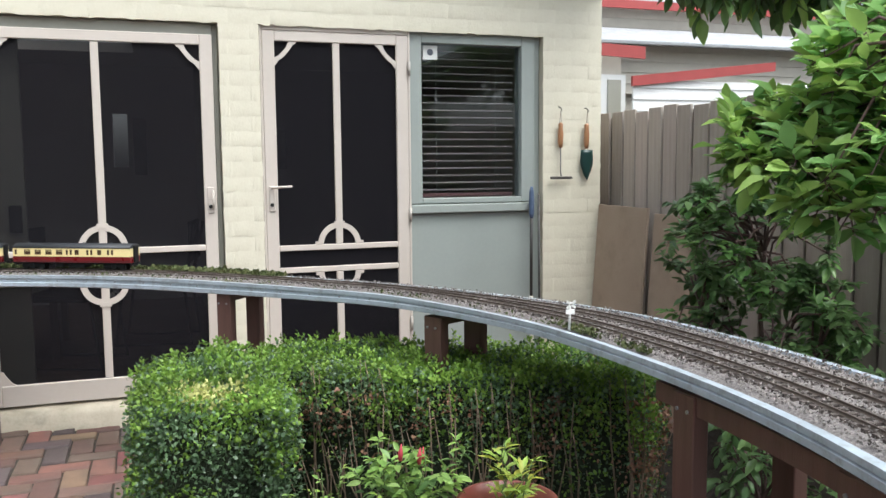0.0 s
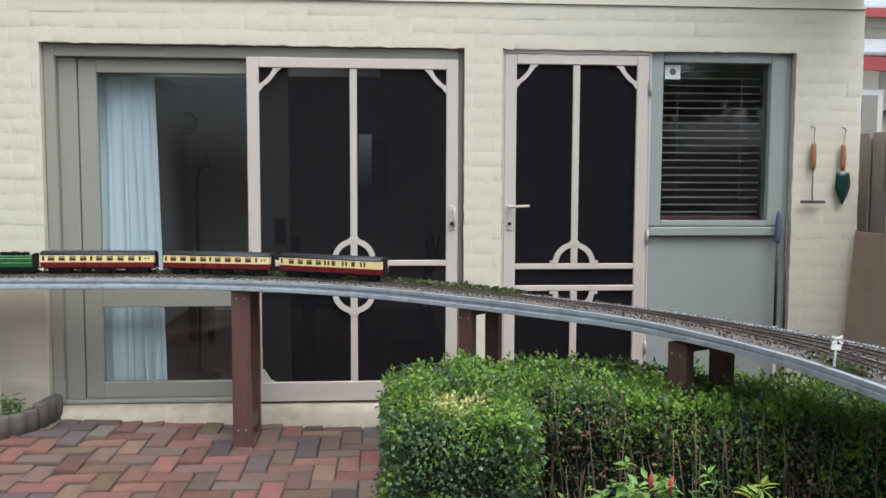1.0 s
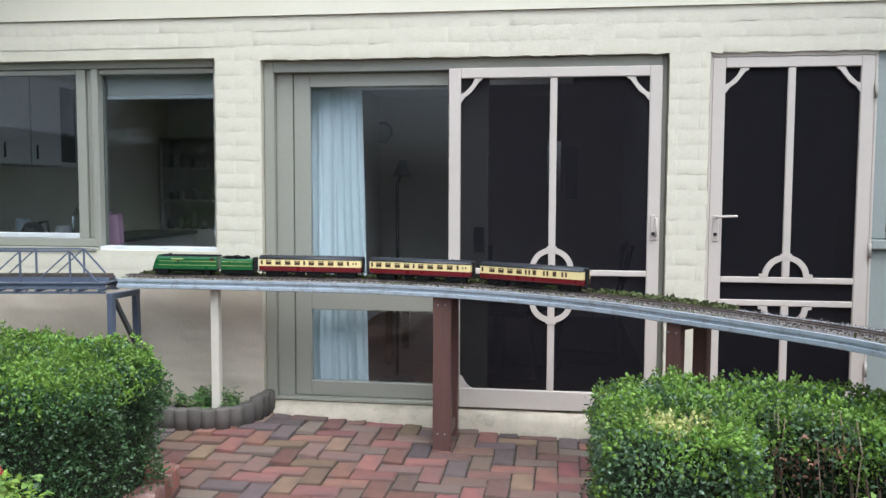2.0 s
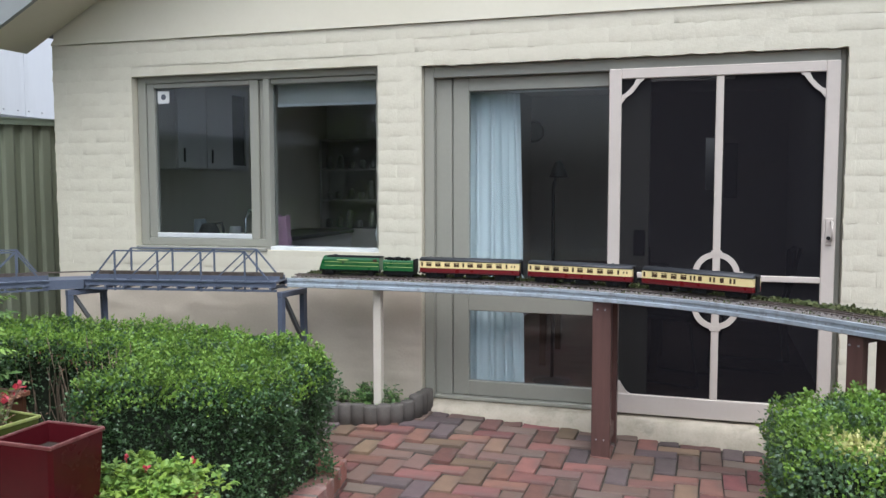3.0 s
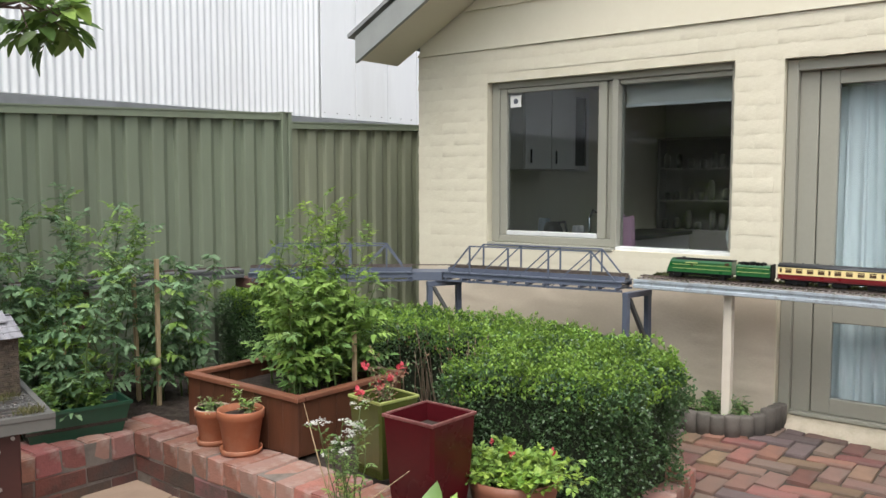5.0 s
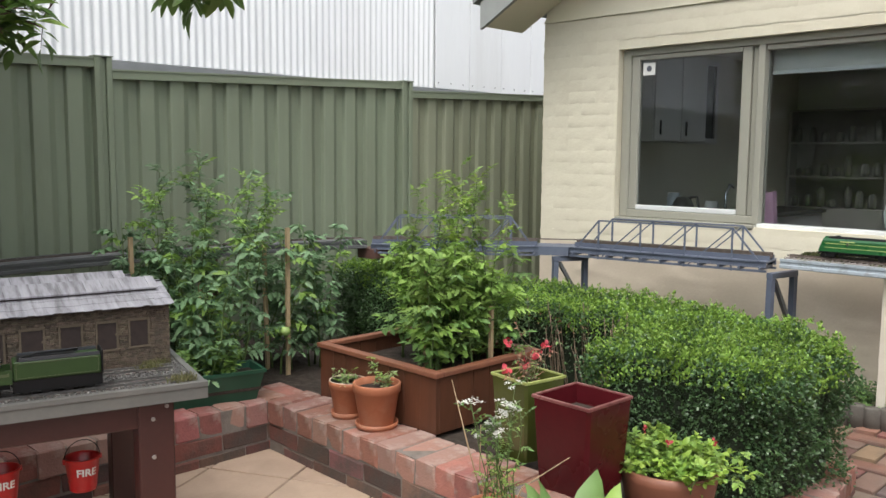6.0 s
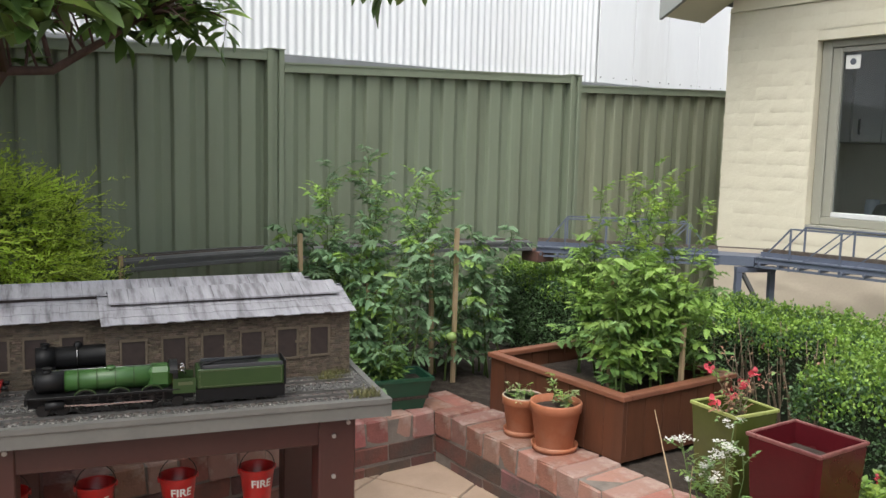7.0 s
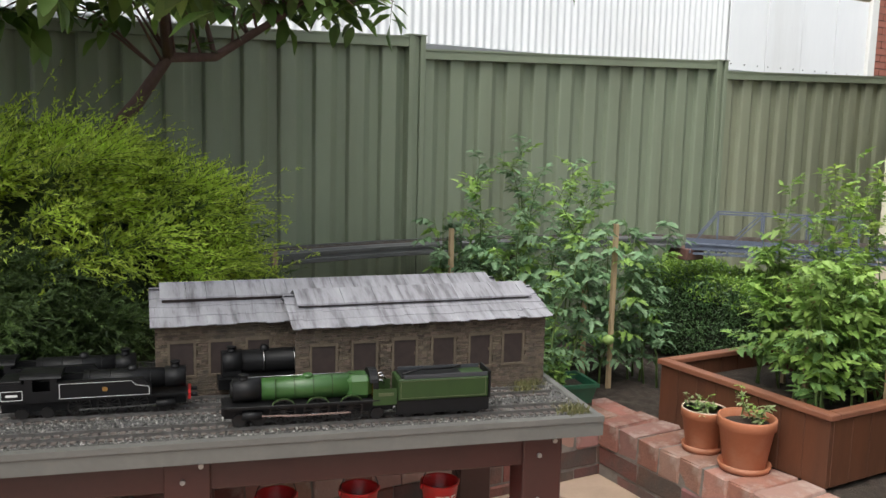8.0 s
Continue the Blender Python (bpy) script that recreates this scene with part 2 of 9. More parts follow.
def box(bm, x0, x1, y0, y1, z0, z1, bevel=0.0, mat=0):
    vs = [bm.verts.new(c) for c in ((x0, y0, z0), (x1, y0, z0), (x1, y1, z0), (x0, y1, z0), (x0, y0, z1), (x1, y0, z1), (x1, y1, z1), (x0, y1, z1))]
    fs = []
    for q in ((0, 3, 2, 1), (4, 5, 6, 7), (0, 1, 5, 4), (1, 2, 6, 5), (2, 3, 7, 6), (3, 0, 4, 7)):
        f = bm.faces.new([vs[i] for i in q])
        f.material_index = mat
        fs.append(f)
    if bevel:
        es = list({e for f in fs for e in f.edges})
        bmesh.ops.bevel(bm, geom=es, offset=bevel, segments=1, affect="EDGES", profile=0.6)
    return vs


def boxes(*args, bevel=0.0):
    bm = bmesh.new()
    for a in args:
        box(bm, *a, bevel=bevel)
    return bm


def cyl(bm, a, b, r0, r1=None, n=12, caps=True, mat=0):
    """Tapered rod from a to b."""
    a, b = Vector(a), Vector(b)
    r1 = r0 if r1 is None else r1
    d = (b - a).normalized()
    u = d.orthogonal().normalized()
    w = d.cross(u)
    ra, rb = [], []
    for i in range(n):
        c, s = math.cos(2 * math.pi * i / n), math.sin(2 * math.pi * i / n)
        ra.append(bm.verts.new(a + (u * c + w * s) * r0))
        rb.append(bm.verts.new(b + (u * c + w * s) * r1))
    for i in range(n):
        f = bm.faces.new((ra[i], ra[(i + 1) % n], rb[(i + 1) % n], rb[i]))
        f.material_index = mat
        f.smooth = True
    if caps:
        bm.faces.new(ra[::-1]).material_index = mat
        bm.faces.new(rb).material_index = mat


def tube(bm, pts, radii, n=7):
    """Bent tapered tube through points."""
    pts = [Vector(p) for p in pts]
    rings = []
    u = None
    for i, p in enumerate(pts):
        d = (pts[min(i + 1, len(pts) - 1)] - pts[max(i - 1, 0)]).normalized()
        if u is None:
            u = d.orthogonal().normalized()
        u = (u - d * u.dot(d)).normalized()
        w = d.cross(u)
        r = radii[i] if isinstance(radii, (list, tuple)) else radii
        rings.append([bm.verts.new(p + (u * math.cos(2 * math.pi * k / n) + w * math.sin(2 * math.pi * k / n)) * r) for k in range(n)])
    for a, b in zip(rings, rings[1:]):
        for k in range(n):
            bm.faces.new((a[k], a[(k + 1) % n], b[(k + 1) % n], b[k])).smooth = True
    bm.faces.new(rings[0][::-1])
    bm.faces.new(rings[-1])


def lathe(bm, profile, n=24, mat=0, closed=False):
    """Turn (radius, height) pairs round z."""
    rings = [[bm.verts.new((r * math.cos(2 * math.pi * k / n), r * math.sin(2 * math.pi * k / n), z)) for k in range(n)] for r, z in profile]
    for a, b in zip(rings, rings[1:]):
        for k in range(n):
            f = bm.faces.new((a[k], a[(k + 1) % n], b[(k + 1) % n], b[k]))
            f.smooth = True
            f.material_index = mat
    bm.faces.new(rings[0][::-1]).material_index = mat
    if not closed:
        bm.faces.new(rings[-1]).material_index = mat


def prism(bm, outline, axis, d0, d1, mat=0):
    """A closed outline pushed along an axis from d0 to d1."""
    def at(p, d):
        return {"x": (d, p[0], p[1]), "y": (p[0], d, p[1]), "z": (p[0], p[1], d)}[axis]
    a = [bm.verts.new(at(p, d0)) for p in outline]
    b = [bm.verts.new(at(p, d1)) for p in outline]
    k = len(outline)
    for i in range(k):
        bm.faces.new((a[i], a[(i + 1) % k], b[(i + 1) % k], b[i])).material_index = mat
    bm.faces.new(a[::-1]).material_index = mat
    bm.faces.new(b).material_index = mat
    bmesh.ops.recalc_face_normals(bm, faces=bm.faces)


def leaf_mesh(name, pos, way, up, length, width, mats, pick=None, fold=0.25, bend=0.15, shape="oval"):
    """Many leaves in one mesh. oval: flat bent oval; blade: rounded blade with a midrib and a curl; chip: small folded diamond; needle: slim diamond; lobed: toothed leaf."""
    pos, way, up = np.asarray(pos, float), np.asarray(way, float), np.asarray(up, float)
    way = way / np.maximum(np.linalg.norm(way, axis=1, keepdims=True), 1e-6)
    side = np.cross(way, up)
    side = side / np.maximum(np.linalg.norm(side, axis=1, keepdims=True), 1e-6)
    nor = np.cross(side, way)
    L, W = np.asarray(length)[:, None], np.asarray(width)[:, None]
    if shape == "needle":
        grid = ((0, 0), (0.35, 1), (1, 0), (0.35, -1))
        tri = ((0, 2, 1), (0, 3, 2))
    elif shape == "chip":
        grid = ((0, 0), (0.42, 1), (0.5, 0), (0.42, -1), (1, 0))
        tri = ((0, 2, 1), (0, 3, 2), (1, 2, 4), (2, 3, 4))
    elif shape == "lobed":
        half = ((0.10, 0.42), (0.24, 0.98), (0.35, 0.60), (0.52, 0.92), (0.62, 0.48), (0.78, 0.52))
        grid = ((0.42, 0), (0, 0)) + half + ((1, 0),) + tuple((a, -b) for a, b in half[::-1])
        tri = tuple((0, 1 + (i + 1) % 14, 1 + i) for i in range(14))
    elif shape == "oval":
        grid = ((0, 0), (0.3, 0.9), (0.7, 0.85), (1, 0), (0.7, -0.85), (0.3, -0.9))
        tri = ((0, 5, 1), (1, 5, 2), (5, 4, 2), (2, 4, 3))
    else:
        grid = ((0, 0), (0.16, 0.62), (0.40, 1.0), (0.68, 0.80), (0.88, 0.36), (1, 0), (0.88, -0.36), (0.68, -0.80), (0.40, -1.0), (0.16, -0.62), (0.28, 0), (0.66, 0))
        tri = ((0, 10, 1), (0, 9, 10), (1, 10, 2), (9, 8, 10), (2, 10, 11), (8, 11, 10), (2, 11, 3), (8, 7, 11), (3, 11, 4), (7, 6, 11), (4, 11, 5), (6, 5, 11))
    cols = [pos + way * L * a + side * W * 0.5 * b + nor * (W * fold * b * b - L * bend * a * a) for a, b in grid]
    v = np.stack(cols, axis=1).reshape(-1, 3)
    k, nv, nt = len(pos), len(grid), len(tri)
    f = (np.arange(k)[:, None, None] * nv + np.array(tri)[None]).reshape(-1, 3)
    me = bpy.data.meshes.new(name)
    me.vertices.add(len(v))
    me.vertices.foreach_set("co", v.ravel())
    me.loops.add(f.size)
    me.loops.foreach_set("vertex_index", f.ravel())
    me.polygons.add(len(f))
    me.polygons.foreach_set("loop_start", np.arange(0, f.size, 3))
    me.polygons.foreach_set("loop_total", np.full(len(f), 3))
    if shape == "blade":
        me.polygons.foreach_set("use_smooth", np.ones(len(f), bool))
    for mt in mats:
        me.materials.append(mt)
    if pick is not None:
        me.polygons.foreach_set("material_index", np.repeat(np.asarray(pick, int), nt))
    me.update()
    me.validate()
    return me


def rnd_dirs(rng, n):
    d = rng.normal(size=(n, 3))
    return d / np.linalg.norm(d, axis=1, keepdims=True)
# ---------------------------------------------------------------- ground
WALL_Y, WALL_L, WALL_R = 5.77, -5.375, 2.20
bm = boxes((-40, 40, -30, 50, -0.35, -0.045))
tagged(link("ground", bm, SOIL), "dark bare earth under the garden", "ground", kind="structure")


def heap(name, outline_x, outline_y, height, mat, label, seed, steps=(110, 90), amp=0.007):
    """Uneven sheet of earth over a rectangle; height is a function of x and y."""
    rng = np.random.default_rng(seed)
    bm = bmesh.new()
    nx, ny = steps
    grid = []
    for i in range(nx + 1):
        row = []
        for j in range(ny + 1):
            x = outline_x[0] + (outline_x[1] - outline_x[0]) * i / nx
            y = outline_y[0] + (outline_y[1] - outline_y[0]) * j / ny
            row.append(bm.verts.new((x, y, height(x, y) + rng.normal() * amp)))
        grid.append(row)
    for i in range(nx):
        for j in range(ny):
            bm.faces.new((grid[i][j], grid[i + 1][j], grid[i + 1][j + 1], grid[i][j + 1])).smooth = True
    return tagged(link(name, bm, mat), label, "soil", kind="structure")


def left_bed(x, y):
    f = min(1.0, max(0.0, (-2.75 - x) / 0.9)) * min(1.0, max(0.0, (4.6 - y) / 1.2))
    if y > 4.62 + (-2.6 - x) * 0.57 and x > -3.5:
        return -0.06
    return 0.09 + 0.225 * f


heap("garden_bed_soil", (-6.34, -2.62), (3.03, 5.30), left_bed, SOIL, "dark crumbly soil of the raised bed", 3)
heap("fence_bed_soil", (-6.34, -4.72), (-1.2, 3.08), lambda x, y: 0.31, SOIL, "dark soil of the bed along the green fence", 4)
heap("right_bed_soil", (-0.63, 2.5), (1.0, 4.25), lambda x, y: 0.06 + 0.06 * min(1, max(0, x + 0.6)), SOIL, "dark soil under the hedge and the shrubs", 5, amp=0.012)

# ---------------------------------------------------------------- house
OPENINGS = [(-2.60, -0.20, 0.10, 2.222), (0.02, 1.79, 0.10, 2.237), (-4.715, -2.888, 1.06, 2.25)]


def solid_spans(z0, z1):
    """Stretches of the front wall between the openings at this height."""
    cuts = sorted((a, b) for a, b, lo, hi in OPENINGS if z0 < hi - 0.02 and z1 > lo + 0.02)
    x, spans = WALL_L, []
    for a, b in cuts:
        spans.append((x, a))
        x = b
    spans.append((x, WALL_R))
    return spans


bm = bmesh.new()
levels = sorted({-0.1, 0.10, 1.06, 2.222, 2.237, 2.25, 2.475})
for z0, z1 in zip(levels, levels[1:]):
    for a, b in solid_spans(z0, z1):
        box(bm, a, b, WALL_Y + 0.006, WALL_Y + 0.25, z0, z1)
front_wall = tagged(link("wall_1", bm, CREAM_WALL), "cream-painted brick house wall", "wall", kind="structure")
bm = boxes((WALL_L, WALL_L + 0.23, WALL_Y + 0.25, 9.8, -0.1, 2.6))
tagged(link("wall_2", bm, CREAM_WALL), "cream-painted side wall of the house", "wall", kind="structure")
bm = boxes((WALL_R - 0.23, WALL_R, WALL_Y + 0.25, 9.8, -0.1, 2.6))
tagged(link("wall_3", bm, CREAM_WALL), "cream-painted side wall of the house", "wall", kind="structure")
# the wide left gap is unseen, added so daylight reaches the kitchen
bm = boxes((WALL_L, -3.95, 9.8, 10.0, -0.1, 2.6), (-3.95, -2.9, 9.8, 10.0, -0.1, 0.2), (-3.95, -2.9, 9.8, 10.0, 2.35, 2.6), (-2.9, -0.94, 9.8, 10.0, -0.1, 2.6), (-0.80, WALL_R, 9.8, 10.0, -0.1, 2.6), (-0.94, -0.80, 9.8, 10.0, -0.1, 1.43), (-0.94, -0.80, 9.8, 10.0, 1.96, 2.6))
ROOM_WALL = surface("dim_room_wall", (0.68, 0.65, 0.61), (0.60, 0.57, 0.54), rough=0.8, scale=2, bump=0.03)
tagged(link("wall_4", bm, ROOM_WALL), "grey back wall of the room", "wall", kind="structure")
bm = boxes((WALL_L + 0.23, WALL_R - 0.23, WALL_Y + 0.25, 9.8, -0.05, 0.10))
ROOM_FLOOR = surface("brown_room_floor", (0.13, 0.085, 0.06), rough=0.45, scale=3, stretch=(1, 6, 1))
tagged(link("floor", bm, ROOM_FLOOR), "brown timber floor inside the room", "floor", kind="structure")
# ceiling gaps sit under the two added roof openings
bm = boxes((WALL_L + 0.23, -4.4, WALL_Y + 0.25, 9.8, 2.42, 2.50), (-4.4, -3.3, WALL_Y + 0.25, 6.5, 2.42, 2.50), (-4.4, -3.3, 9.0, 9.8, 2.42, 2.50), (-3.3, -2.3, WALL_Y + 0.25, 9.8, 2.42, 2.50), (-2.3, -0.7, WALL_Y + 0.25, 7.3, 2.42, 2.50), (-2.3, -0.7, 8.8, 9.8, 2.42, 2.50), (-0.7, WALL_R - 0.23, WALL_Y + 0.25, 9.8, 2.42, 2.50))
tagged(link("ceiling", bm, ROOM_WALL), "plain ceiling inside the room", "ceiling", kind="structure")
bm = boxes((-2.83, -2.73, WALL_Y + 0.25, 9.8, 0.10, 2.42))
bm2 = boxes((-0.16, -0.04, WALL_Y + 0.25, 9.8, 0.10, 2.42))
tagged(link("wall_5", bm, ROOM_WALL), "inner wall between two rooms", "wall", kind="structure")
tagged(link("wall_6", bm2, ROOM_WALL), "inner wall beside the back door", "wall", kind="structure")

# gable cladding, one plank a course
SLOPE, PEAK_X = math.tan(radians(28)), -1.6


def gable_z(x, off=0.0):
    return 2.53 + off + (x + 5.62) * SLOPE if x < PEAK_X else 2.53 + off + (PEAK_X + 5.62) * SLOPE - (x - PEAK_X) * SLOPE


bm = bmesh.new()
prism(bm, [(WALL_L, 2.475), (WALL_R, 2.475), (WALL_R, gable_z(WALL_R)), (PEAK_X, gable_z(PEAK_X)), (WALL_L, gable_z(WALL_L))], "y", WALL_Y + 0.02, WALL_Y + 0.2)
gable = tagged(link("gable", bm, CREAM_BOARD), "cream-painted plank-clad gable over the brick wall", "gable", kind="structure")
for k in range(7):
    z0, z1 = 2.478 + 0.295 * k, 2.478 + 0.295 * (k + 1)
    x0 = max(WALL_L, -5.62 + (z0 - 2.53) / SLOPE)
    x1 = max(WALL_L, -5.62 + (z1 - 2.53) / SLOPE)
    x2, x3 = min(WALL_R, 2 * PEAK_X + 5.62 - (z1 - 2.53) / SLOPE), min(WALL_R, 2 * PEAK_X + 5.62 - (z0 - 2.53) / SLOPE)
    if x2 - x1 < 0.3:
        break
    bm = bmesh.new()
    a = [bm.verts.new(p) for p in ((x0, WALL_Y - 0.014, z0), (x3, WALL_Y - 0.014, z0), (x2, WALL_Y + 0.002, z1 + 0.006), (x1, WALL_Y + 0.002, z1 + 0.006))]
    b = [bm.verts.new(p) for p in ((x0, WALL_Y + 0.02, z0), (x3, WALL_Y + 0.02, z0), (x2, WALL_Y + 0.02, z1 + 0.006), (x1, WALL_Y + 0.02, z1 + 0.006))]
    bm.faces.new(a)
    for i in range(4):
        bm.faces.new((a[i], b[i], b[(i + 1) % 4], a[(i + 1) % 4]))
    part("plank", bm, CREAM_BOARD, gable)

# roof: barge board, soffit and steel sheet
EAVE_Y = 5.30
roof = thing("roof", (0, 0, 0), "grey steel gable roof with a grey barge board", "roof", kind="structure")
bm = bmesh.new()
prism(bm, [(-5.60, 2.41), (-5.60, 2.60), (PEAK_X, 2.60 + 4.0 * SLOPE), (PEAK_X, 2.41 + 4.0 * SLOPE)], "y", EAVE_Y, EAVE_Y + 0.03)
part("barge_board", bm, BARGE, roof, "grey-painted barge board")
def roof_at(x, off):
    return 2.595 + off + (x + 5.66) * SLOPE if x <= PEAK_X else 2.595 + off + 4.06 * SLOPE - (x - PEAK_X) * SLOPE


# two unseen openings are left in the roof, added to brighten the rooms
for xs_, y0_, y1_ in (((-5.66, PEAK_X, 2.25), EAVE_Y - 0.02, 6.5), ((-5.66, -4.4), 6.5, 9.0), ((-3.3, -2.3), 6.5, 9.0), ((-2.3, PEAK_X, -0.7), 6.5, 7.3), ((-2.3, PEAK_X, -0.7), 8.8, 9.0), ((-0.7, 2.25), 6.5, 9.0), ((-5.66, PEAK_X, 2.25), 9.0, 10.1)):
    bm = bmesh.new()
    prism(bm, [(x, roof_at(x, 0)) for x in xs_] + [(x, roof_at(x, 0.03)) for x in xs_[::-1]], "y", y0_, y1_)
    part("roof_sheet", bm, STEEL_ROOF, roof)
bm = bmesh.new()
prism(bm, [(-4.398, roof_at(-4.398, 0.01)), (-3.302, roof_at(-3.302, 0.01)), (-3.302, roof_at(-3.302, 0.018)), (-4.398, roof_at(-4.398, 0.018))], "y", 6.503, 8.997)
part("added_roof_light", bm, GLASS, roof, "clear roof pane, unseen, added to light the kitchen").visible_shadow = False
bm = bmesh.new()
prism(bm, [(x, roof_at(x, 0.01)) for x in (-2.298, PEAK_X, -0.702)] + [(x, roof_at(x, 0.018)) for x in (-0.702, PEAK_X, -2.298)], "y", 7.303, 8.797)
part("added_roof_light", bm, GLASS, roof, "clear roof pane, unseen, added to light the living room").visible_shadow = False
bm = bmesh.new()
prism(bm, [(-5.58, 2.43), (-5.58, 2.445), (PEAK_X, 2.445 + 3.98 * SLOPE), (PEAK_X, 2.43 + 3.98 * SLOPE)], "y", EAVE_Y + 0.03, WALL_Y - 0.016)
part("soffit", bm, CREAM_BOARD, roof, "cream soffit under the eave")

# door sill step
bm = bmesh.new()
rng = np.random.default_rng(8)
for a, b in ((-2.66, -0.17), (-0.02, 1.85)):
    n = 40
    top, mid, low = [], [], []
    for i in range(n + 1):
        x = a + (b - a) * i / n
        top.append((bm.verts.new((x, WALL_Y + 0.12, 0.135)), bm.verts.new((x, WALL_Y - 0.015 + rng.normal() * 0.003, 0.125 + rng.normal() * 0.002))))
        mid.append(bm.verts.new((x, WALL_Y - 0.05 + rng.normal() * 0.006, 0.09 + rng.normal() * 0.006)))
        low.append(bm.verts.new((x, WALL_Y - 0.06 + rng.normal() * 0.012, -0.02)))
    for i in range(n):
        bm.faces.new((top[i][0], top[i][1], top[i + 1][1], top[i + 1][0])).smooth = True
        bm.faces.new((top[i][1], mid[i], mid[i + 1], top[i + 1][1])).smooth = True
        bm.faces.new((mid[i], low[i], low[i + 1], mid[i + 1])).smooth = True
bmesh.ops.recalc_face_normals(bm, faces=bm.faces)
tagged(link("door_sill", bm, STEP_PAINT), "rough cream-painted masonry sill with flaking dark edge", "sill", kind="structure")


def bars(name, specs, mat, parent, bevel=0.004, label=""):
    """Each bar of a frame as a part of its own."""
    out = []
    for s in specs:
        out.append(part(name, boxes(s, bevel=bevel), mat, parent, label))
    return out


def sheet(name, x0, x1, y, z0, z1, mat, parent, thick=0.005, shadow=True, label=""):
    ob = part(name, boxes((x0, x1, y, y + thick, z0, z1)), mat, parent, label)
    ob.visible_shadow = shadow
    return ob


# sliding glass door, slid open behind its screen
d1 = thing("door_1", (0, 0, 0), "grey-green framed sliding glass door, slid open", "door", kind="structure")
F = WALL_Y + 0.05
bars("frame", [(-2.597, -2.535, F, F + 0.13, 0.137, 2.218), (-0.232, -0.203, F + 0.02, F + 0.13, 0.137, 2.218), (-2.535, -0.232, F, F + 0.13, 2.150, 2.218), (-2.535, -0.232, F + 0.01, F + 0.13, 0.137, 0.160)], SAGE, d1)
bars("jamb_liner", [(-2.535, -2.43, F + 0.045, F + 0.11, 0.160, 2.150)], SAGE, d1)
G = F + 0.05
leaf = part("sash", boxes((-2.425, -2.322, G, G + 0.045, 0.162, 2.148), bevel=0.005), SAGE, d1)
for s in ((-1.395, -1.228, G, G + 0.045, 0.162, 2.148), (-2.322, -1.396, G, G + 0.045, 2.066, 2.148), (-2.322, -1.396, G, G + 0.045, 0.702, 0.815), (-2.322, -1.396, G, G + 0.045, 0.162, 0.256)):
    part("sash_rail", boxes(s, bevel=0.004), SAGE, leaf)
sheet("pane", -2.322, -1.396, G + 0.02, 0.815, 2.066, GLASS, leaf, shadow=False)
sheet("pane", -2.322, -1.396, G + 0.02, 0.256, 0.702, GLASS, leaf, shadow=False)
part("handle", boxes((-1.312, -1.248, G - 0.018, G, 1.075, 1.225), bevel=0.006), surface("black_plastic", (0.02, 0.02, 0.02), rough=0.4), leaf, "black flush pull handle")


def curl(bm, cx, cz, r, w, a0, a1, y0, y1, n=10):
    """Flat curved bracket bar: an arc of width w."""
    rows = []
    for i in range(n + 1):
        a = a0 + (a1 - a0) * i / n
        c, s = math.cos(a), math.sin(a)
        rows.append([bm.verts.new((cx + c * q, y, cz + s * q)) for q, y in ((r - w / 2, y0), (r + w / 2, y0), (r + w / 2, y1), (r - w / 2, y1))])
    for a, b in zip(rows, rows[1:]):
        for k in range(4):
            bm.faces.new((a[k], a[(k + 1) % 4], b[(k + 1) % 4], b[k]))
    bm.faces.new(rows[0][::-1])
    bm.faces.new(rows[-1])
    bmesh.ops.recalc_face_normals(bm, faces=bm.faces)


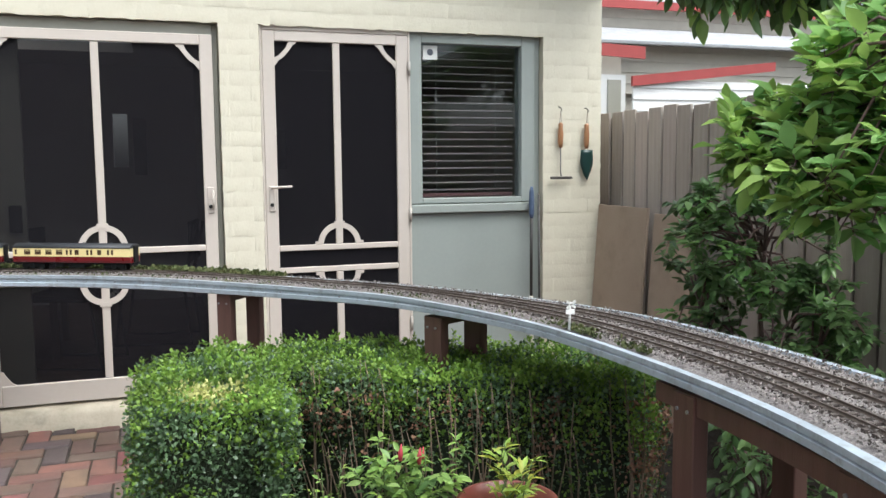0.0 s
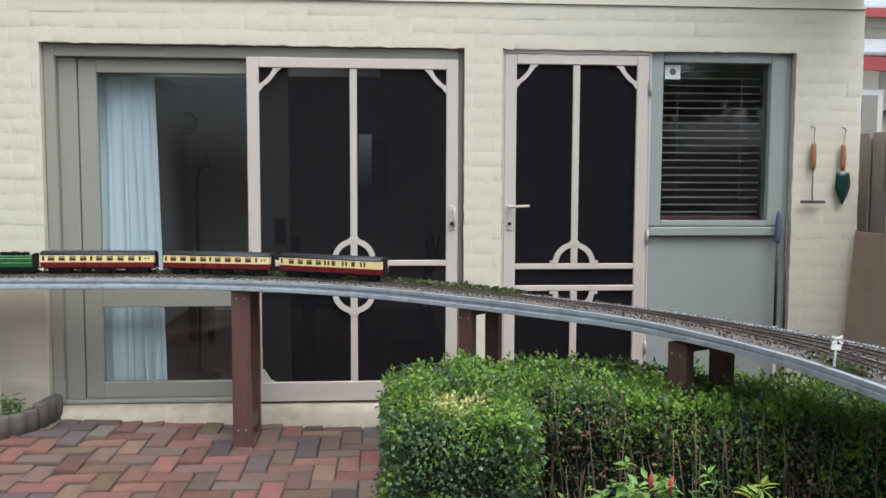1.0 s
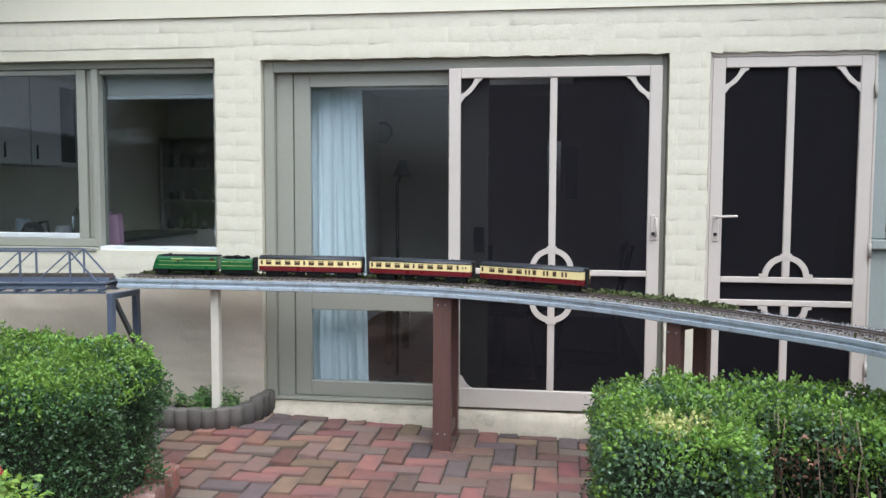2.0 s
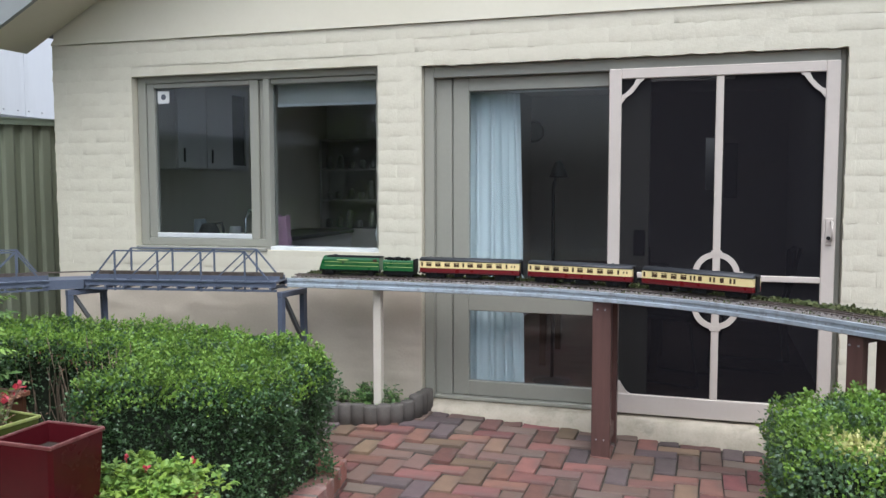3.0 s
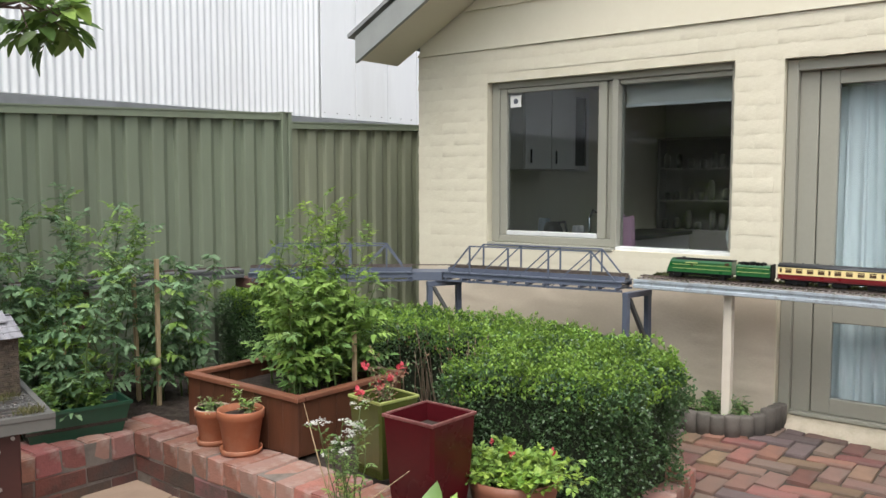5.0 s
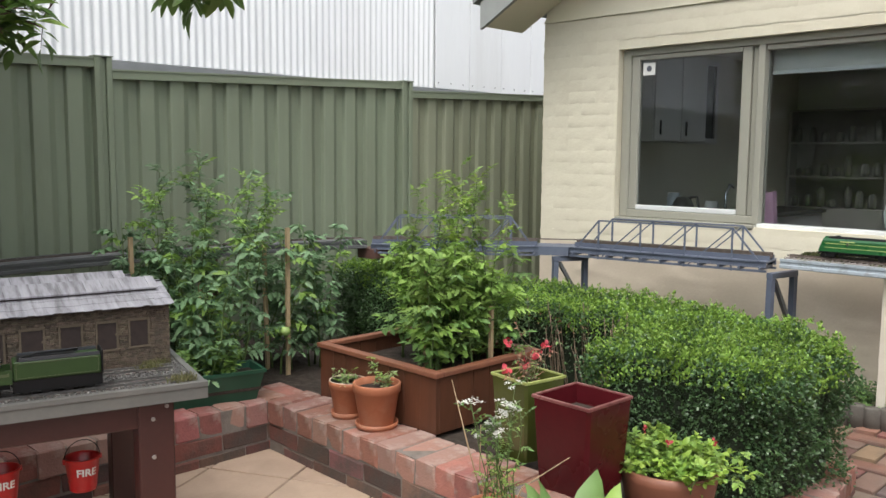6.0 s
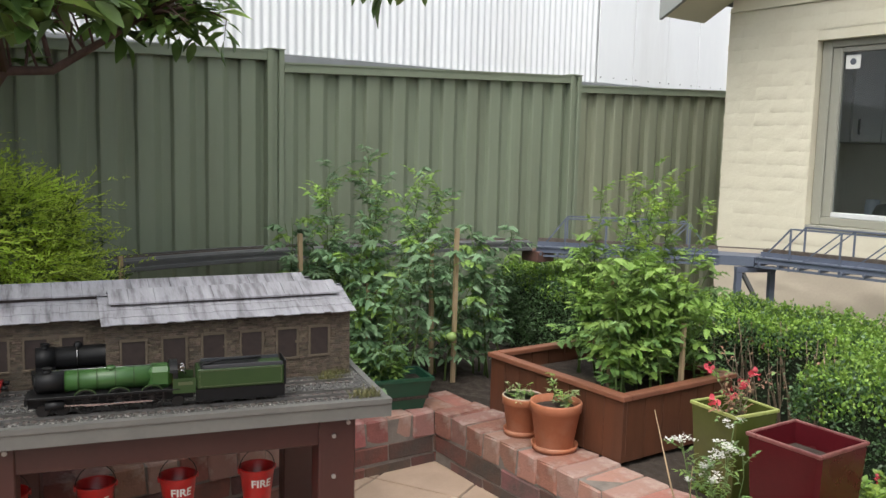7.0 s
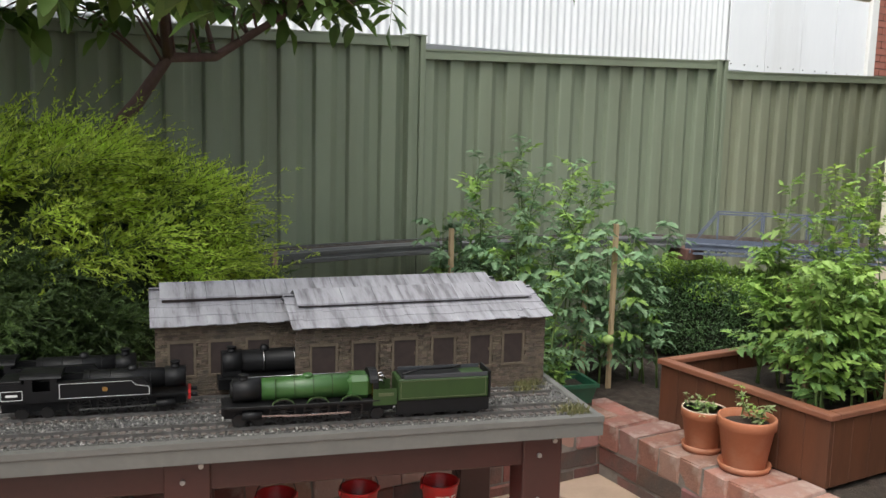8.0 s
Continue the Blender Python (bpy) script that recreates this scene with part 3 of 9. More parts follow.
def screen_door(name, x0, x1, z0, z1, y, stile, mul, rail, label, handle_right):
    """Almond security screen door with a mullion, curled brackets and insect mesh."""
    d = thing(name, (0, 0, 0), label, "screen door")
    y1 = y + 0.03
    bars("stile", [(x0, x0 + stile, y, y1, z0, z1), (x1 - stile, x1, y, y1, z0, z1)], ALMOND, d)
    bars("rail", [(x0 + stile, x1 - stile, y, y1, z1 - 0.058, z1), (x0 + stile, x1 - stile, y, y1, z0, z0 + 0.115)], ALMOND, d)
    bars("middle_rail", [(x0 + stile, x1 - stile, y + 0.003, y1 - 0.003, rail - 0.034, rail)], ALMOND, d)
    bars("mullion", [(mul - 0.021, mul + 0.021, y + 0.005, y1 - 0.005, rail, z1 - 0.058), (mul - 0.021, mul + 0.021, y + 0.005, y1 - 0.005, z0 + 0.115, 0.795)], ALMOND, d)
    xl, xr, zt = x0 + stile, x1 - stile, z1 - 0.058
    for cx, sgn in ((xl, 1), (xr, -1)):
        bm = bmesh.new()
        outline = [(0.128, 0), (0.122, -0.012), (0.108, -0.018), (0.090, -0.044), (0.058, -0.084), (0.024, -0.108), (0.014, -0.124), (0, -0.140), (0, -0.092), (0.018, -0.084), (0.042, -0.062), (0.066, -0.036), (0.076, -0.014), (0.082, 0)]
        prism(bm, [(cx + sgn * p, zt + q) for p, q in outline], "y", y + 0.006, y1 - 0.006)
        part("bracket", bm, ALMOND, d)
    bars("lower_rail", [(x0 + stile, x1 - stile, y + 0.003, y1 - 0.003, 0.795, 0.829)], ALMOND, d)
    for base, sg in ((rail, 1), (0.795, -1)):
        for side in (-1, 1):
            bm = bmesh.new()
            if sg > 0:
                a0, a1 = (0, math.pi / 2) if side > 0 else (math.pi / 2, math.pi)
            else:
                a0, a1 = (-math.pi / 2, 0) if side > 0 else (math.pi, 1.5 * math.pi)
            curl(bm, mul, base, 0.112, 0.032, a0, a1, y + 0.004, y1 - 0.004)
            xe = mul + side * 0.125
            box(bm, min(xe - 0.02, xe + 0.02), max(xe - 0.02, xe + 0.02), y + 0.002, y1 - 0.002, min(base, base + sg * 0.018), max(base, base + sg * 0.018))
            box(bm, mul - 0.03 if side < 0 else mul, mul if side < 0 else mul + 0.03, y + 0.001, y1 - 0.001, min(base + sg * 0.11, base + sg * 0.135), max(base + sg * 0.11, base + sg * 0.135))
            part("scroll", bm, ALMOND, d)
    for cx, side in ((xl, 1), (xr, -1)):
        bm = bmesh.new()
        prism(bm, [(cx, z0 + 0.115), (cx + side * 0.075, z0 + 0.115), (cx + side * 0.05, z0 + 0.13), (cx + side * 0.025, z0 + 0.165), (cx + side * 0.012, z0 + 0.19), (cx, z0 + 0.19)], "y", y + 0.006, y1 - 0.006)
        part("corner_bracket", bm, ALMOND, d)
    sheet("mesh", xl, xr, y + 0.02, z0 + 0.115, zt, SCREEN, d, thick=0.001, label="fine dark insect mesh")
    lx = (x1 - stile * 0.5) if handle_right else (x0 + stile * 0.5)
    lock = part("lock_plate", boxes((lx - 0.018, lx + 0.018, y - 0.008, y, 1.16, 1.31), bevel=0.004), ALMOND, d)
    if handle_right:
        bm = bmesh.new()
        tube(bm, [(lx + 0.012, y - 0.008, 1.29), (lx + 0.012, y - 0.04, 1.285), (lx + 0.012, y - 0.045, 1.24), (lx + 0.012, y - 0.04, 1.19), (lx + 0.012, y - 0.008, 1.185)], 0.007)
        part("pull", bm, ALMOND, lock)
    else:
        bm = bmesh.new()
        tube(bm, [(lx, y - 0.008, 1.30), (lx, y - 0.045, 1.30), (lx + 0.05, y - 0.048, 1.303), (lx + 0.11, y - 0.045, 1.305)], 0.008)
        part("lever", bm, ALMOND, lock)
    bm = bmesh.new()
    cyl(bm, (lx - 0.002, y - 0.008, 1.20), (lx - 0.002, y - 0.016, 1.20), 0.011, n=12)
    part("keyhole", bm, surface("dark_metal", (0.05, 0.05, 0.05), rough=0.4, metal=0.8), lock)
    return d


screen_door("sliding_screen_door", -1.457, -0.235, 0.145, 2.155, WALL_Y + 0.02, 0.070, -0.847, 0.983, "almond metal sliding screen door with curled brackets", True)
d2 = thing("door_2", (0, 0, 0), "grey-green door frame round a screen door", "door frame", kind="structure")
bars("frame", [(0.022, 0.037, F - 0.03, F + 0.13, 0.137, 2.233), (0.90, 0.915, F - 0.03, F + 0.13, 0.137, 2.233), (0.037, 0.90, F - 0.03, F + 0.13, 2.195, 2.233)], ALMOND, d2)
screen_door("hinged_screen_door", 0.038, 0.899, 0.145, 2.193, WALL_Y + 0.02, 0.071, 0.466, 0.960, "almond metal hinged screen door with curled brackets", False)
hng = surface("hinge_almond", (0.5, 0.45, 0.4), rough=0.4)
for z in (0.45, 1.12, 2.0):
    bm = bmesh.new()
    cyl(bm, (0.905, F - 0.04, z - 0.04), (0.905, F - 0.04, z + 0.04), 0.009, n=10)
    part("hinge", bm, hng, d2)

# window beside the back door
w1 = thing("window_1", (0, 0, 0), "sage-painted fixed window over a flat sage panel", "window", kind="structure")
bars("window_frame", [(0.917, 0.993, F - 0.01, F + 0.10, 1.185, 2.233), (1.655, 1.745, F - 0.01, F + 0.10, 1.185, 2.233), (0.993, 1.655, F - 0.01, F + 0.10, 2.16, 2.233), (0.993, 1.655, F - 0.01, F + 0.10, 1.185, 1.218)], SAGE_PANEL, w1)
part("window_sill", boxes((0.917, 1.745, F - 0.03, F + 0.10, 1.125, 1.18), bevel=0.006), SAGE_PANEL, w1)
part("panel", boxes((0.917, 1.755, F + 0.005, F + 0.05, 0.137, 1.12)), SAGE_PANEL, w1)
part("side_post", boxes((1.748, 1.787, F + 0.01, F + 0.1, 0.137, 2.233), bevel=0.004), SAGE_PANEL, w1)
sheet("pane", 0.993, 1.655, F + 0.035, 1.218, 2.16, GLASS, w1, shadow=False)

# kitchen window
w2 = thing("window_2", (0, 0, 0), "grey-green framed two-light sliding window", "window", kind="structure")
Y2 = WALL_Y + 0.06
bars("window_frame", [(-4.711, -4.647, Y2, Y2 + 0.10, 1.075, 2.245), (-2.925, -2.892, Y2, Y2 + 0.10, 1.075, 2.245), (-4.647, -2.925, Y2, Y2 + 0.10, 2.192, 2.245), (-3.727, -3.683, Y2 - 0.005, Y2 + 0.10, 1.075, 2.192), (-3.683, -2.925, Y2 + 0.02, Y2 + 0.10, 2.158, 2.191), (-4.647, -3.727, Y2 + 0.004, Y2 + 0.10, 1.075, 1.126)], SAGE, w2)
bars("sash", [(-4.646, -4.586, Y2 + 0.012, Y2 + 0.06, 1.127, 2.19), (-3.838, -3.774, Y2 + 0.012, Y2 + 0.06, 1.127, 2.19), (-4.585, -3.839, Y2 + 0.012, Y2 + 0.06, 2.158, 2.19), (-3.772, -3.729, Y2 + 0.03, Y2 + 0.09, 1.127, 2.19)], SAGE, w2)
SILL_WHITE = surface("white_window_sill", (0.7, 0.72, 0.72), rough=0.4, bump=0.02)
bars("sash_foot", [(-4.585, -3.839, Y2 + 0.01, Y2 + 0.06, 1.127, 1.160)], SILL_WHITE, w2, label="white aluminium sash foot")
part("window_sill", boxes((-3.682, -2.89, Y2 - 0.02, Y2 + 0.09, 1.045, 1.082), bevel=0.004), SILL_WHITE, w2, "white sill")
part("sloped_sill", boxes((-4.71, -3.684, WALL_Y - 0.004, Y2 + 0.02, 1.05, 1.073), bevel=0.004), SAGE, w2)
sheet("pane", -4.585, -3.839, Y2 + 0.035, 1.160, 2.158, GLASS, w2, shadow=False)
sheet("pane", -3.682, -2.926, Y2 + 0.055, 1.082, 2.157, GLASS, w2, shadow=False)
# ---------------------------------------------------------------- seen through the glass
CURTAIN = surface("pale_blue_white_curtain", (0.83, 0.89, 0.885), (0.77, 0.83, 0.83), rough=0.8, scale=3, fine=60, bump=0.1)
DARK = surface("dark_furniture", (0.035, 0.033, 0.031), (0.05, 0.045, 0.04), rough=0.5)
cu = thing("curtain", (-2.365, 5.985, 0.16), "pale blue-white curtain hanging in folds behind the glass", "curtain")
bm = bmesh.new()
rows = []
rng = np.random.default_rng(71)
ph = rng.uniform(0, 6, 4)
for j in range(26):
    z = 1.90 * j / 25
    row = []
    wd = 0.33 + 0.05 * (1 - j / 25)
    for i in range(61):
        f = i / 60
        a = (f + 0.07 * math.sin(f * 7 + z * 0.5)) * 5.5 * 2 * math.pi
        d = (0.018 + 0.016 * math.sin(f * 9 + 1)) * math.sin(a + ph[0] + 0.3 * math.sin(z * 2)) + 0.010 * math.sin(a * 2.3 + ph[1] + z) + 0.006 * math.sin(a * 0.6 + z * 3 + ph[2])
        row.append(bm.verts.new((wd * f + 0.008 * math.sin(a + 1), 0.02 + d * (0.75 + 0.35 * (1 - j / 25)), z)))
    rows.append(row)
for a, b in zip(rows, rows[1:]):
    for i in range(60):
        bm.faces.new((a[i], a[i + 1], b[i + 1], b[i])).smooth = True
part("cloth", bm, CURTAIN, cu)
bm = bmesh.new()
tube(bm, [(-0.02, 0.02, 1.91), (1.0, 0.02, 1.91)], 0.009, n=8)
part("rod", bm, WHITE, cu)
for k in range(7):
    bm = bmesh.new()
    tube(bm, [(0.02 + k * 0.05, 0.02 + 0.013 * math.cos(a), 1.91 + 0.013 * math.sin(a)) for a in [2 * math.pi * q / 10 for q in range(11)]], 0.0018, n=4)
    part("ring", bm, WHITE, cu)

lamp = thing("floor_lamp", (-1.93, 6.65, 0.10), "black metal reading lamp with a cone shade", "floor lamp")
bm = bmesh.new()
tube(bm, [(0, 0, 0), (0, 0, 1.05), (0.0, 0, 1.38), (0.035, 0, 1.50)], 0.012, n=8)
part("stem", bm, DARK, lamp)
bm = bmesh.new()
lathe(bm, [(0.068, 0), (0.065, 0.01), (0.028, 0.10), (0.016, 0.115), (0.0, 0.115)], n=20, closed=True)
o = part("shade", bm, DARK, lamp)
o.location = (0.035, 0, 1.44)
bm = bmesh.new()
lathe(bm, [(0.14, 0), (0.14, 0.015), (0.02, 0.03)], n=20)
part("foot", bm, DARK, lamp)
ck = thing("wall_clock", (-2.70, 9.77, 2.05), "round black-rimmed wall clock", "clock")
bm = bmesh.new()
cyl(bm, (0, 0.02, 0), (0, -0.005, 0), 0.105, n=28)
part("face", bm, surface("clock_face", (0.20, 0.19, 0.18), rough=0.5), ck)
bm = bmesh.new()
tube(bm, [(0.105 * math.cos(a), -0.006, 0.105 * math.sin(a)) for a in [2 * math.pi * q / 28 for q in range(29)]], 0.012, n=6)
part("rim", bm, DARK, ck)


def sled_chair(at, turn, label):
    c = thing("chair", at, label, "chair", "room chairs", turn)
    for s in (-0.22, 0.22):
        bm = bmesh.new()
        tube(bm, [(s, -0.24, 0.45), (s, -0.30, 0.012), (s, 0.24, 0.012), (s, 0.20, 0.45), (s, 0.30, 0.9)], 0.012, n=8)
        part("frame", bm, DARK, c, "black bent tube frame")
    part("seat", boxes((-0.22, 0.22, -0.22, 0.22, 0.45, 0.49), bevel=0.012), DARK, c)
    part("backrest", boxes((-0.22, 0.22, 0.24, 0.27, 0.62, 0.92), bevel=0.01), DARK, c)


sled_chair((-1.15, 7.0, 0.10), 70, "black tubular sled-base chair in the room")
sled_chair((-0.55, 7.6, 0.10), -100, "black tubular chair turned from the door")
tbl = thing("dining_table", (-1.65, 7.5, 0.10), "dark wooden table inside the room", "table")
part("tabletop", boxes((-0.5, 0.45, -0.4, 0.4, 0.72, 0.75), bevel=0.006), ROOM_FLOOR, tbl)
for x in (-0.44, 0.39):
    for y in (-0.34, 0.34):
        part("leg", boxes((x - 0.025, x + 0.025, y - 0.025, y + 0.025, 0, 0.72)), ROOM_FLOOR, tbl)
for x, z, w_, h_ in ((-0.75, 1.35, 0.12, 0.55), (0.45, 1.4, 0.3, 0.4)):
    tagged(link("picture", boxes((x, x + w_, 9.77, 9.795, z, z + h_), bevel=0.004), surface("pale_picture", (0.30, 0.30, 0.30), rough=0.5)), "plain grey framed picture on the back wall", "picture", "wall pictures")
bk = thing("bookcase", (-4.62, 9.45, 0.10), "dim grey kitchen dresser with shelves of small things", "dresser")
DRESSER = surface("grey_brown_dresser", (0.38, 0.355, 0.33), (0.30, 0.28, 0.26), rough=0.5)
part("carcass", boxes((-0.5, 0.5, 0, 0.3, 0, 0.9), (-0.5, -0.47, 0.1, 0.3, 0.9, 1.9), (0.47, 0.5, 0.1, 0.3, 0.9, 1.9), (-0.5, 0.5, 0.28, 0.3, 0.9, 1.9)), DRESSER, bk)
for z in (1.2, 1.55, 1.88):
    part("shelf", boxes((-0.47, 0.47, 0.1, 0.28, z, z + 0.02)), DRESSER, bk)
rng = np.random.default_rng(72)
for z in (1.22, 1.57, 0.90):
    for k in range(7):
        x = -0.5 + k * 0.155 + rng.uniform(-0.03, 0.03)
        hgt = rng.uniform(0.08, 0.22)
        bm = bmesh.new()
        lathe(bm, [(0.03, 0), (0.04, hgt * 0.3), (0.035, hgt * 0.8), (0.02, hgt)], n=10)
        jar = link("jar", bm, surface("dull_jar", tuple(c * (0.14 + 0.03 * k) for c in (1.0, 0.95, 0.88)), rough=0.3))
        jar.matrix_basis = pose(-4.62 + x * 0.85, 9.45 + 0.19, 0.10 + z)
        tagged(jar, "small dull glazed jar on a dresser shelf", "jar", "dresser jars")
bench = thing("kitchen_bench", (-3.8, 6.02, 0.10), "kitchen bench under the window", "bench")
part("cabinet", boxes((-0.85, 0.88, 0.0, 0.55, 0, 0.87)), ROOM_WALL, bench)
part("worktop", boxes((-0.87, 0.90, 0.0, 0.58, 0.871, 0.91), bevel=0.004), DARK, bench)
# cupboards, bench and small things along the kitchen's side wall
KX = WALL_L + 0.23
cup = thing("wall_cupboard", (KX, 6.45, 1.62), "pale painted kitchen wall cupboard with two doors", "cupboard")
part("carcass", boxes((0.002, 0.30, 0, 0.80, 0, 0.70)), ROOM_WALL, cup)
for k in range(2):
    d = part("door", boxes((0.302, 0.32, 0.005 + k * 0.40, 0.395 + k * 0.40, 0.005, 0.695), bevel=0.004), ROOM_WALL, cup)
    part("handle", boxes((0.322, 0.336, 0.34 - 0.27 * (1 - k) + k * 0.12, 0.35 - 0.27 * (1 - k) + k * 0.12, 0.05, 0.16), bevel=0.002), DARK, d)
wb = thing("framed_board", (KX, 7.45, 1.62), "dark board in a pale frame on the kitchen wall", "wall board")
part("board", boxes((0.002, 0.012, 0.05, 0.50, 0.05, 0.70)), DARK, wb)
part("frame", boxes((0.002, 0.03, 0, 0.05, 0, 0.75), (0.002, 0.03, 0.50, 0.55, 0, 0.75), (0.002, 0.03, 0.05, 0.50, 0, 0.05), (0.002, 0.03, 0.05, 0.50, 0.70, 0.75)), ROOM_WALL, wb)
sb = thing("kitchen_bench", (KX, 6.62, 0.10), "kitchen bench along the side wall", "bench")
part("cabinet", boxes((0.002, 0.55, 0, 2.6, 0, 0.87)), ROOM_WALL, sb)
part("worktop", boxes((0.002, 0.58, 0, 2.62, 0.871, 0.91), bevel=0.004), DARK, sb)
kt = thing("kettle", (-4.50, 6.35, 1.01), "dark kettle on the kitchen bench", "kettle")
bm = bmesh.new()
lathe(bm, [(0.085, 0), (0.09, 0.04), (0.075, 0.14), (0.05, 0.19), (0.0, 0.20)], n=20)
part("body", bm, DARK, kt)
bm = bmesh.new()
tube(bm, [(0.05, 0, 0.19), (0.11, 0, 0.20), (0.125, 0, 0.12), (0.085, 0, 0.06)], 0.010, n=8)
part("handle", bm, DARK, kt)
for x, y, w_, h_, c in ((-4.30, 6.40, 0.05, 0.17, (0.45, 0.44, 0.42)), (-4.18, 6.36, 0.055, 0.12, (0.40, 0.34, 0.14)), (-4.62, 6.42, 0.05, 0.22, (0.30, 0.33, 0.36))):
    bm = bmesh.new()
    lathe(bm, [(w_, 0), (w_ * 1.02, h_ * 0.1), (w_, h_ * 0.86), (w_ * 0.9, h_ * 0.88), (w_ * 0.9, h_), (0, h_)], n=18)
    o = link("canister", bm, surface("canister_glaze", c, rough=0.35))
    o.matrix_basis = pose(x, y, 1.01)
    tagged(o, "kitchen canister on the bench by the window", "canister", "kitchen canisters")
LILAC = surface("lilac_card", (0.50, 0.30, 0.42), rough=0.5, bump=0.02)
bm = bmesh.new()
prism(bm, [(-0.052, 0), (0.050, 0), (0.032, 0.27), (0.020, 0.262), (-0.022, 0.255), (-0.044, 0.275)], "y", -0.03, 0.03)
o = link("gift_bag", bm, LILAC)
o.matrix_basis = pose(-3.735, 6.10, 1.01)
tagged(o, "lilac paper bag standing at the window", "bag")
jug = thing("jug", (-2.885, 5.985, 1.03), "white jug handle behind the window edge", "jug")
bm = bmesh.new()
lathe(bm, [(0.045, 0), (0.06, 0.06), (0.055, 0.16), (0.04, 0.21), (0.045, 0.24), (0.035, 0.24)], n=20)
part("body", bm, WHITE, jug)
bm = bmesh.new()
tube(bm, [(-0.05, 0, 0.2), (-0.09, 0, 0.21), (-0.105, 0, 0.14), (-0.09, 0, 0.07), (-0.055, 0, 0.05)], 0.009, n=8)
part("handle", bm, WHITE, jug)
tap = thing("tap", (-4.05, 6.12, 1.01), "thin chrome kitchen tap", "tap")
bm = bmesh.new()
tube(bm, [(0, 0, 0), (0, 0, 0.24), (0.0, 0.05, 0.30), (0, 0.11, 0.28)], 0.010, n=8)
part("spout", bm, surface("chrome", (0.7, 0.7, 0.7), rough=0.12, metal=1.0, bump=0), tap)
rb = thing("roller_blind", (-3.32, 5.96, 2.07), "rolled-up pale roller blind at the window head", "blind")
part("cloth", boxes((-0.37, 0.37, 0, 0.012, -0.03, 0.10), bevel=0.003), surface("pale_blind", (0.84, 0.81, 0.73), rough=0.7), rb)
part("bottom_bar", boxes((-0.37, 0.37, -0.006, 0.018, -0.055, -0.031), bevel=0.003), WHITE, rb)
vb = thing("venetian_blind", (1.324, 5.945, 1.215), "half-open pinkish venetian blind behind the window", "blind")
SLAT = surface("dusty_pink_slat", (0.45, 0.36, 0.35), (0.38, 0.30, 0.295), rough=0.4, bump=0.02)
for k in range(20):
    bm = bmesh.new()
    z = 0.05 + k * 0.0455
    v = [bm.verts.new(p) for p in ((-0.325, -0.010, z - 0.002), (0.325, -0.010, z - 0.002), (0.325, 0.0, z + 0.003), (-0.325, 0.0, z + 0.003), (-0.325, 0.012, z + 0.006), (0.325, 0.012, z + 0.006))]
    bm.faces.new((v[0], v[1], v[2], v[3]))
    bm.faces.new((v[3], v[2], v[5], v[4]))
    ob = part("slat", bm, SLAT, vb)
    md = ob.modifiers.new("thick", "SOLIDIFY")
    md.thickness = 0.0025
part("bottom_rail", boxes((-0.325, 0.325, -0.012, 0.012, 0.005, 0.03), bevel=0.004), surface("dark_pink_rail", (0.22, 0.10, 0.10), rough=0.4), vb)
for x in (-0.2, 0.2):
    bm = bmesh.new()
    tube(bm, [(x, -0.014, 0.02), (x, -0.014, 0.94)], 0.0015, n=4)
    part("cord", bm, WHITE, vb)
# stickers on the panes
for x, z, y in ((-4.522, 2.098, Y2 + 0.033), (1.062, 2.108, F + 0.033)):
    st = thing("window_sticker", (x, y, z), "small white security sticker on the pane", "sticker", "window stickers")
    part("card", boxes((-0.047, 0.047, -0.0015, 0.0, -0.042, 0.042)), WHITE, st)
    bm = bmesh.new()
    cyl(bm, (0, -0.0025, 0.002), (0, -0.0016, 0.002), 0.020, n=16)
    part("mark", bm, surface("grey_mark", (0.12, 0.13, 0.16), rough=0.5), st, "plain dark printed mark")

# ---------------------------------------------------------------- on the wall outside
WOOD_HANDLE = surface("varnished_tool_handle", (0.40, 0.20, 0.095), (0.31, 0.15, 0.07), rough=0.35, scale=12, stretch=(1, 1, 0.3))
TOOL_GREEN = surface("dark_green_tool_enamel", (0.009, 0.038, 0.034), (0.007, 0.03, 0.027), rough=0.35)
IRON = surface("dull_iron", (0.14, 0.13, 0.12), rough=0.5, metal=0.7)
WX = WALL_Y - 0.012
hoe = thing("hand_rake", (1.90, WX - 0.012, 1.325), "hand rake with varnished wooden handle hanging on the wall", "garden tool")
bm = bmesh.new()
lathe(bm, [(0.011, 0), (0.016, 0.03), (0.018, 0.09), (0.014, 0.13), (0.016, 0.15), (0.008, 0.16)], n=14)
o = part("handle", bm, WOOD_HANDLE, hoe)
o.location = (0, 0, 0.20)
bm = bmesh.new()
tube(bm, [(0, 0, 0.20), (0, 0, 0.05), (0, -0.01, 0.02)], 0.0045, n=6)
part("shank", bm, IRON, hoe)
part("head", boxes((-0.075, 0.075, -0.016, -0.004, 0.0, 0.018), bevel=0.003), IRON, hoe)
for k in range(5):
    bm = bmesh.new()
    tube(bm, [(-0.07 + k * 0.035, -0.012, 0.01), (-0.07 + k * 0.035, -0.035, 0.006)], [0.004, 0.002], n=5)
    part("tine", bm, IRON, hoe)
tw = thing("garden_trowel", (2.085, WX - 0.012, 1.32), "garden trowel with dark green blade and wooden handle", "garden tool")
bm = bmesh.new()
lathe(bm, [(0.011, 0), (0.016, 0.03), (0.018, 0.09), (0.014, 0.13), (0.016, 0.15), (0.008, 0.16)], n=14)
o = part("handle", bm, WOOD_HANDLE, tw)
o.location = (0, 0, 0.20)
bm = bmesh.new()
g = []
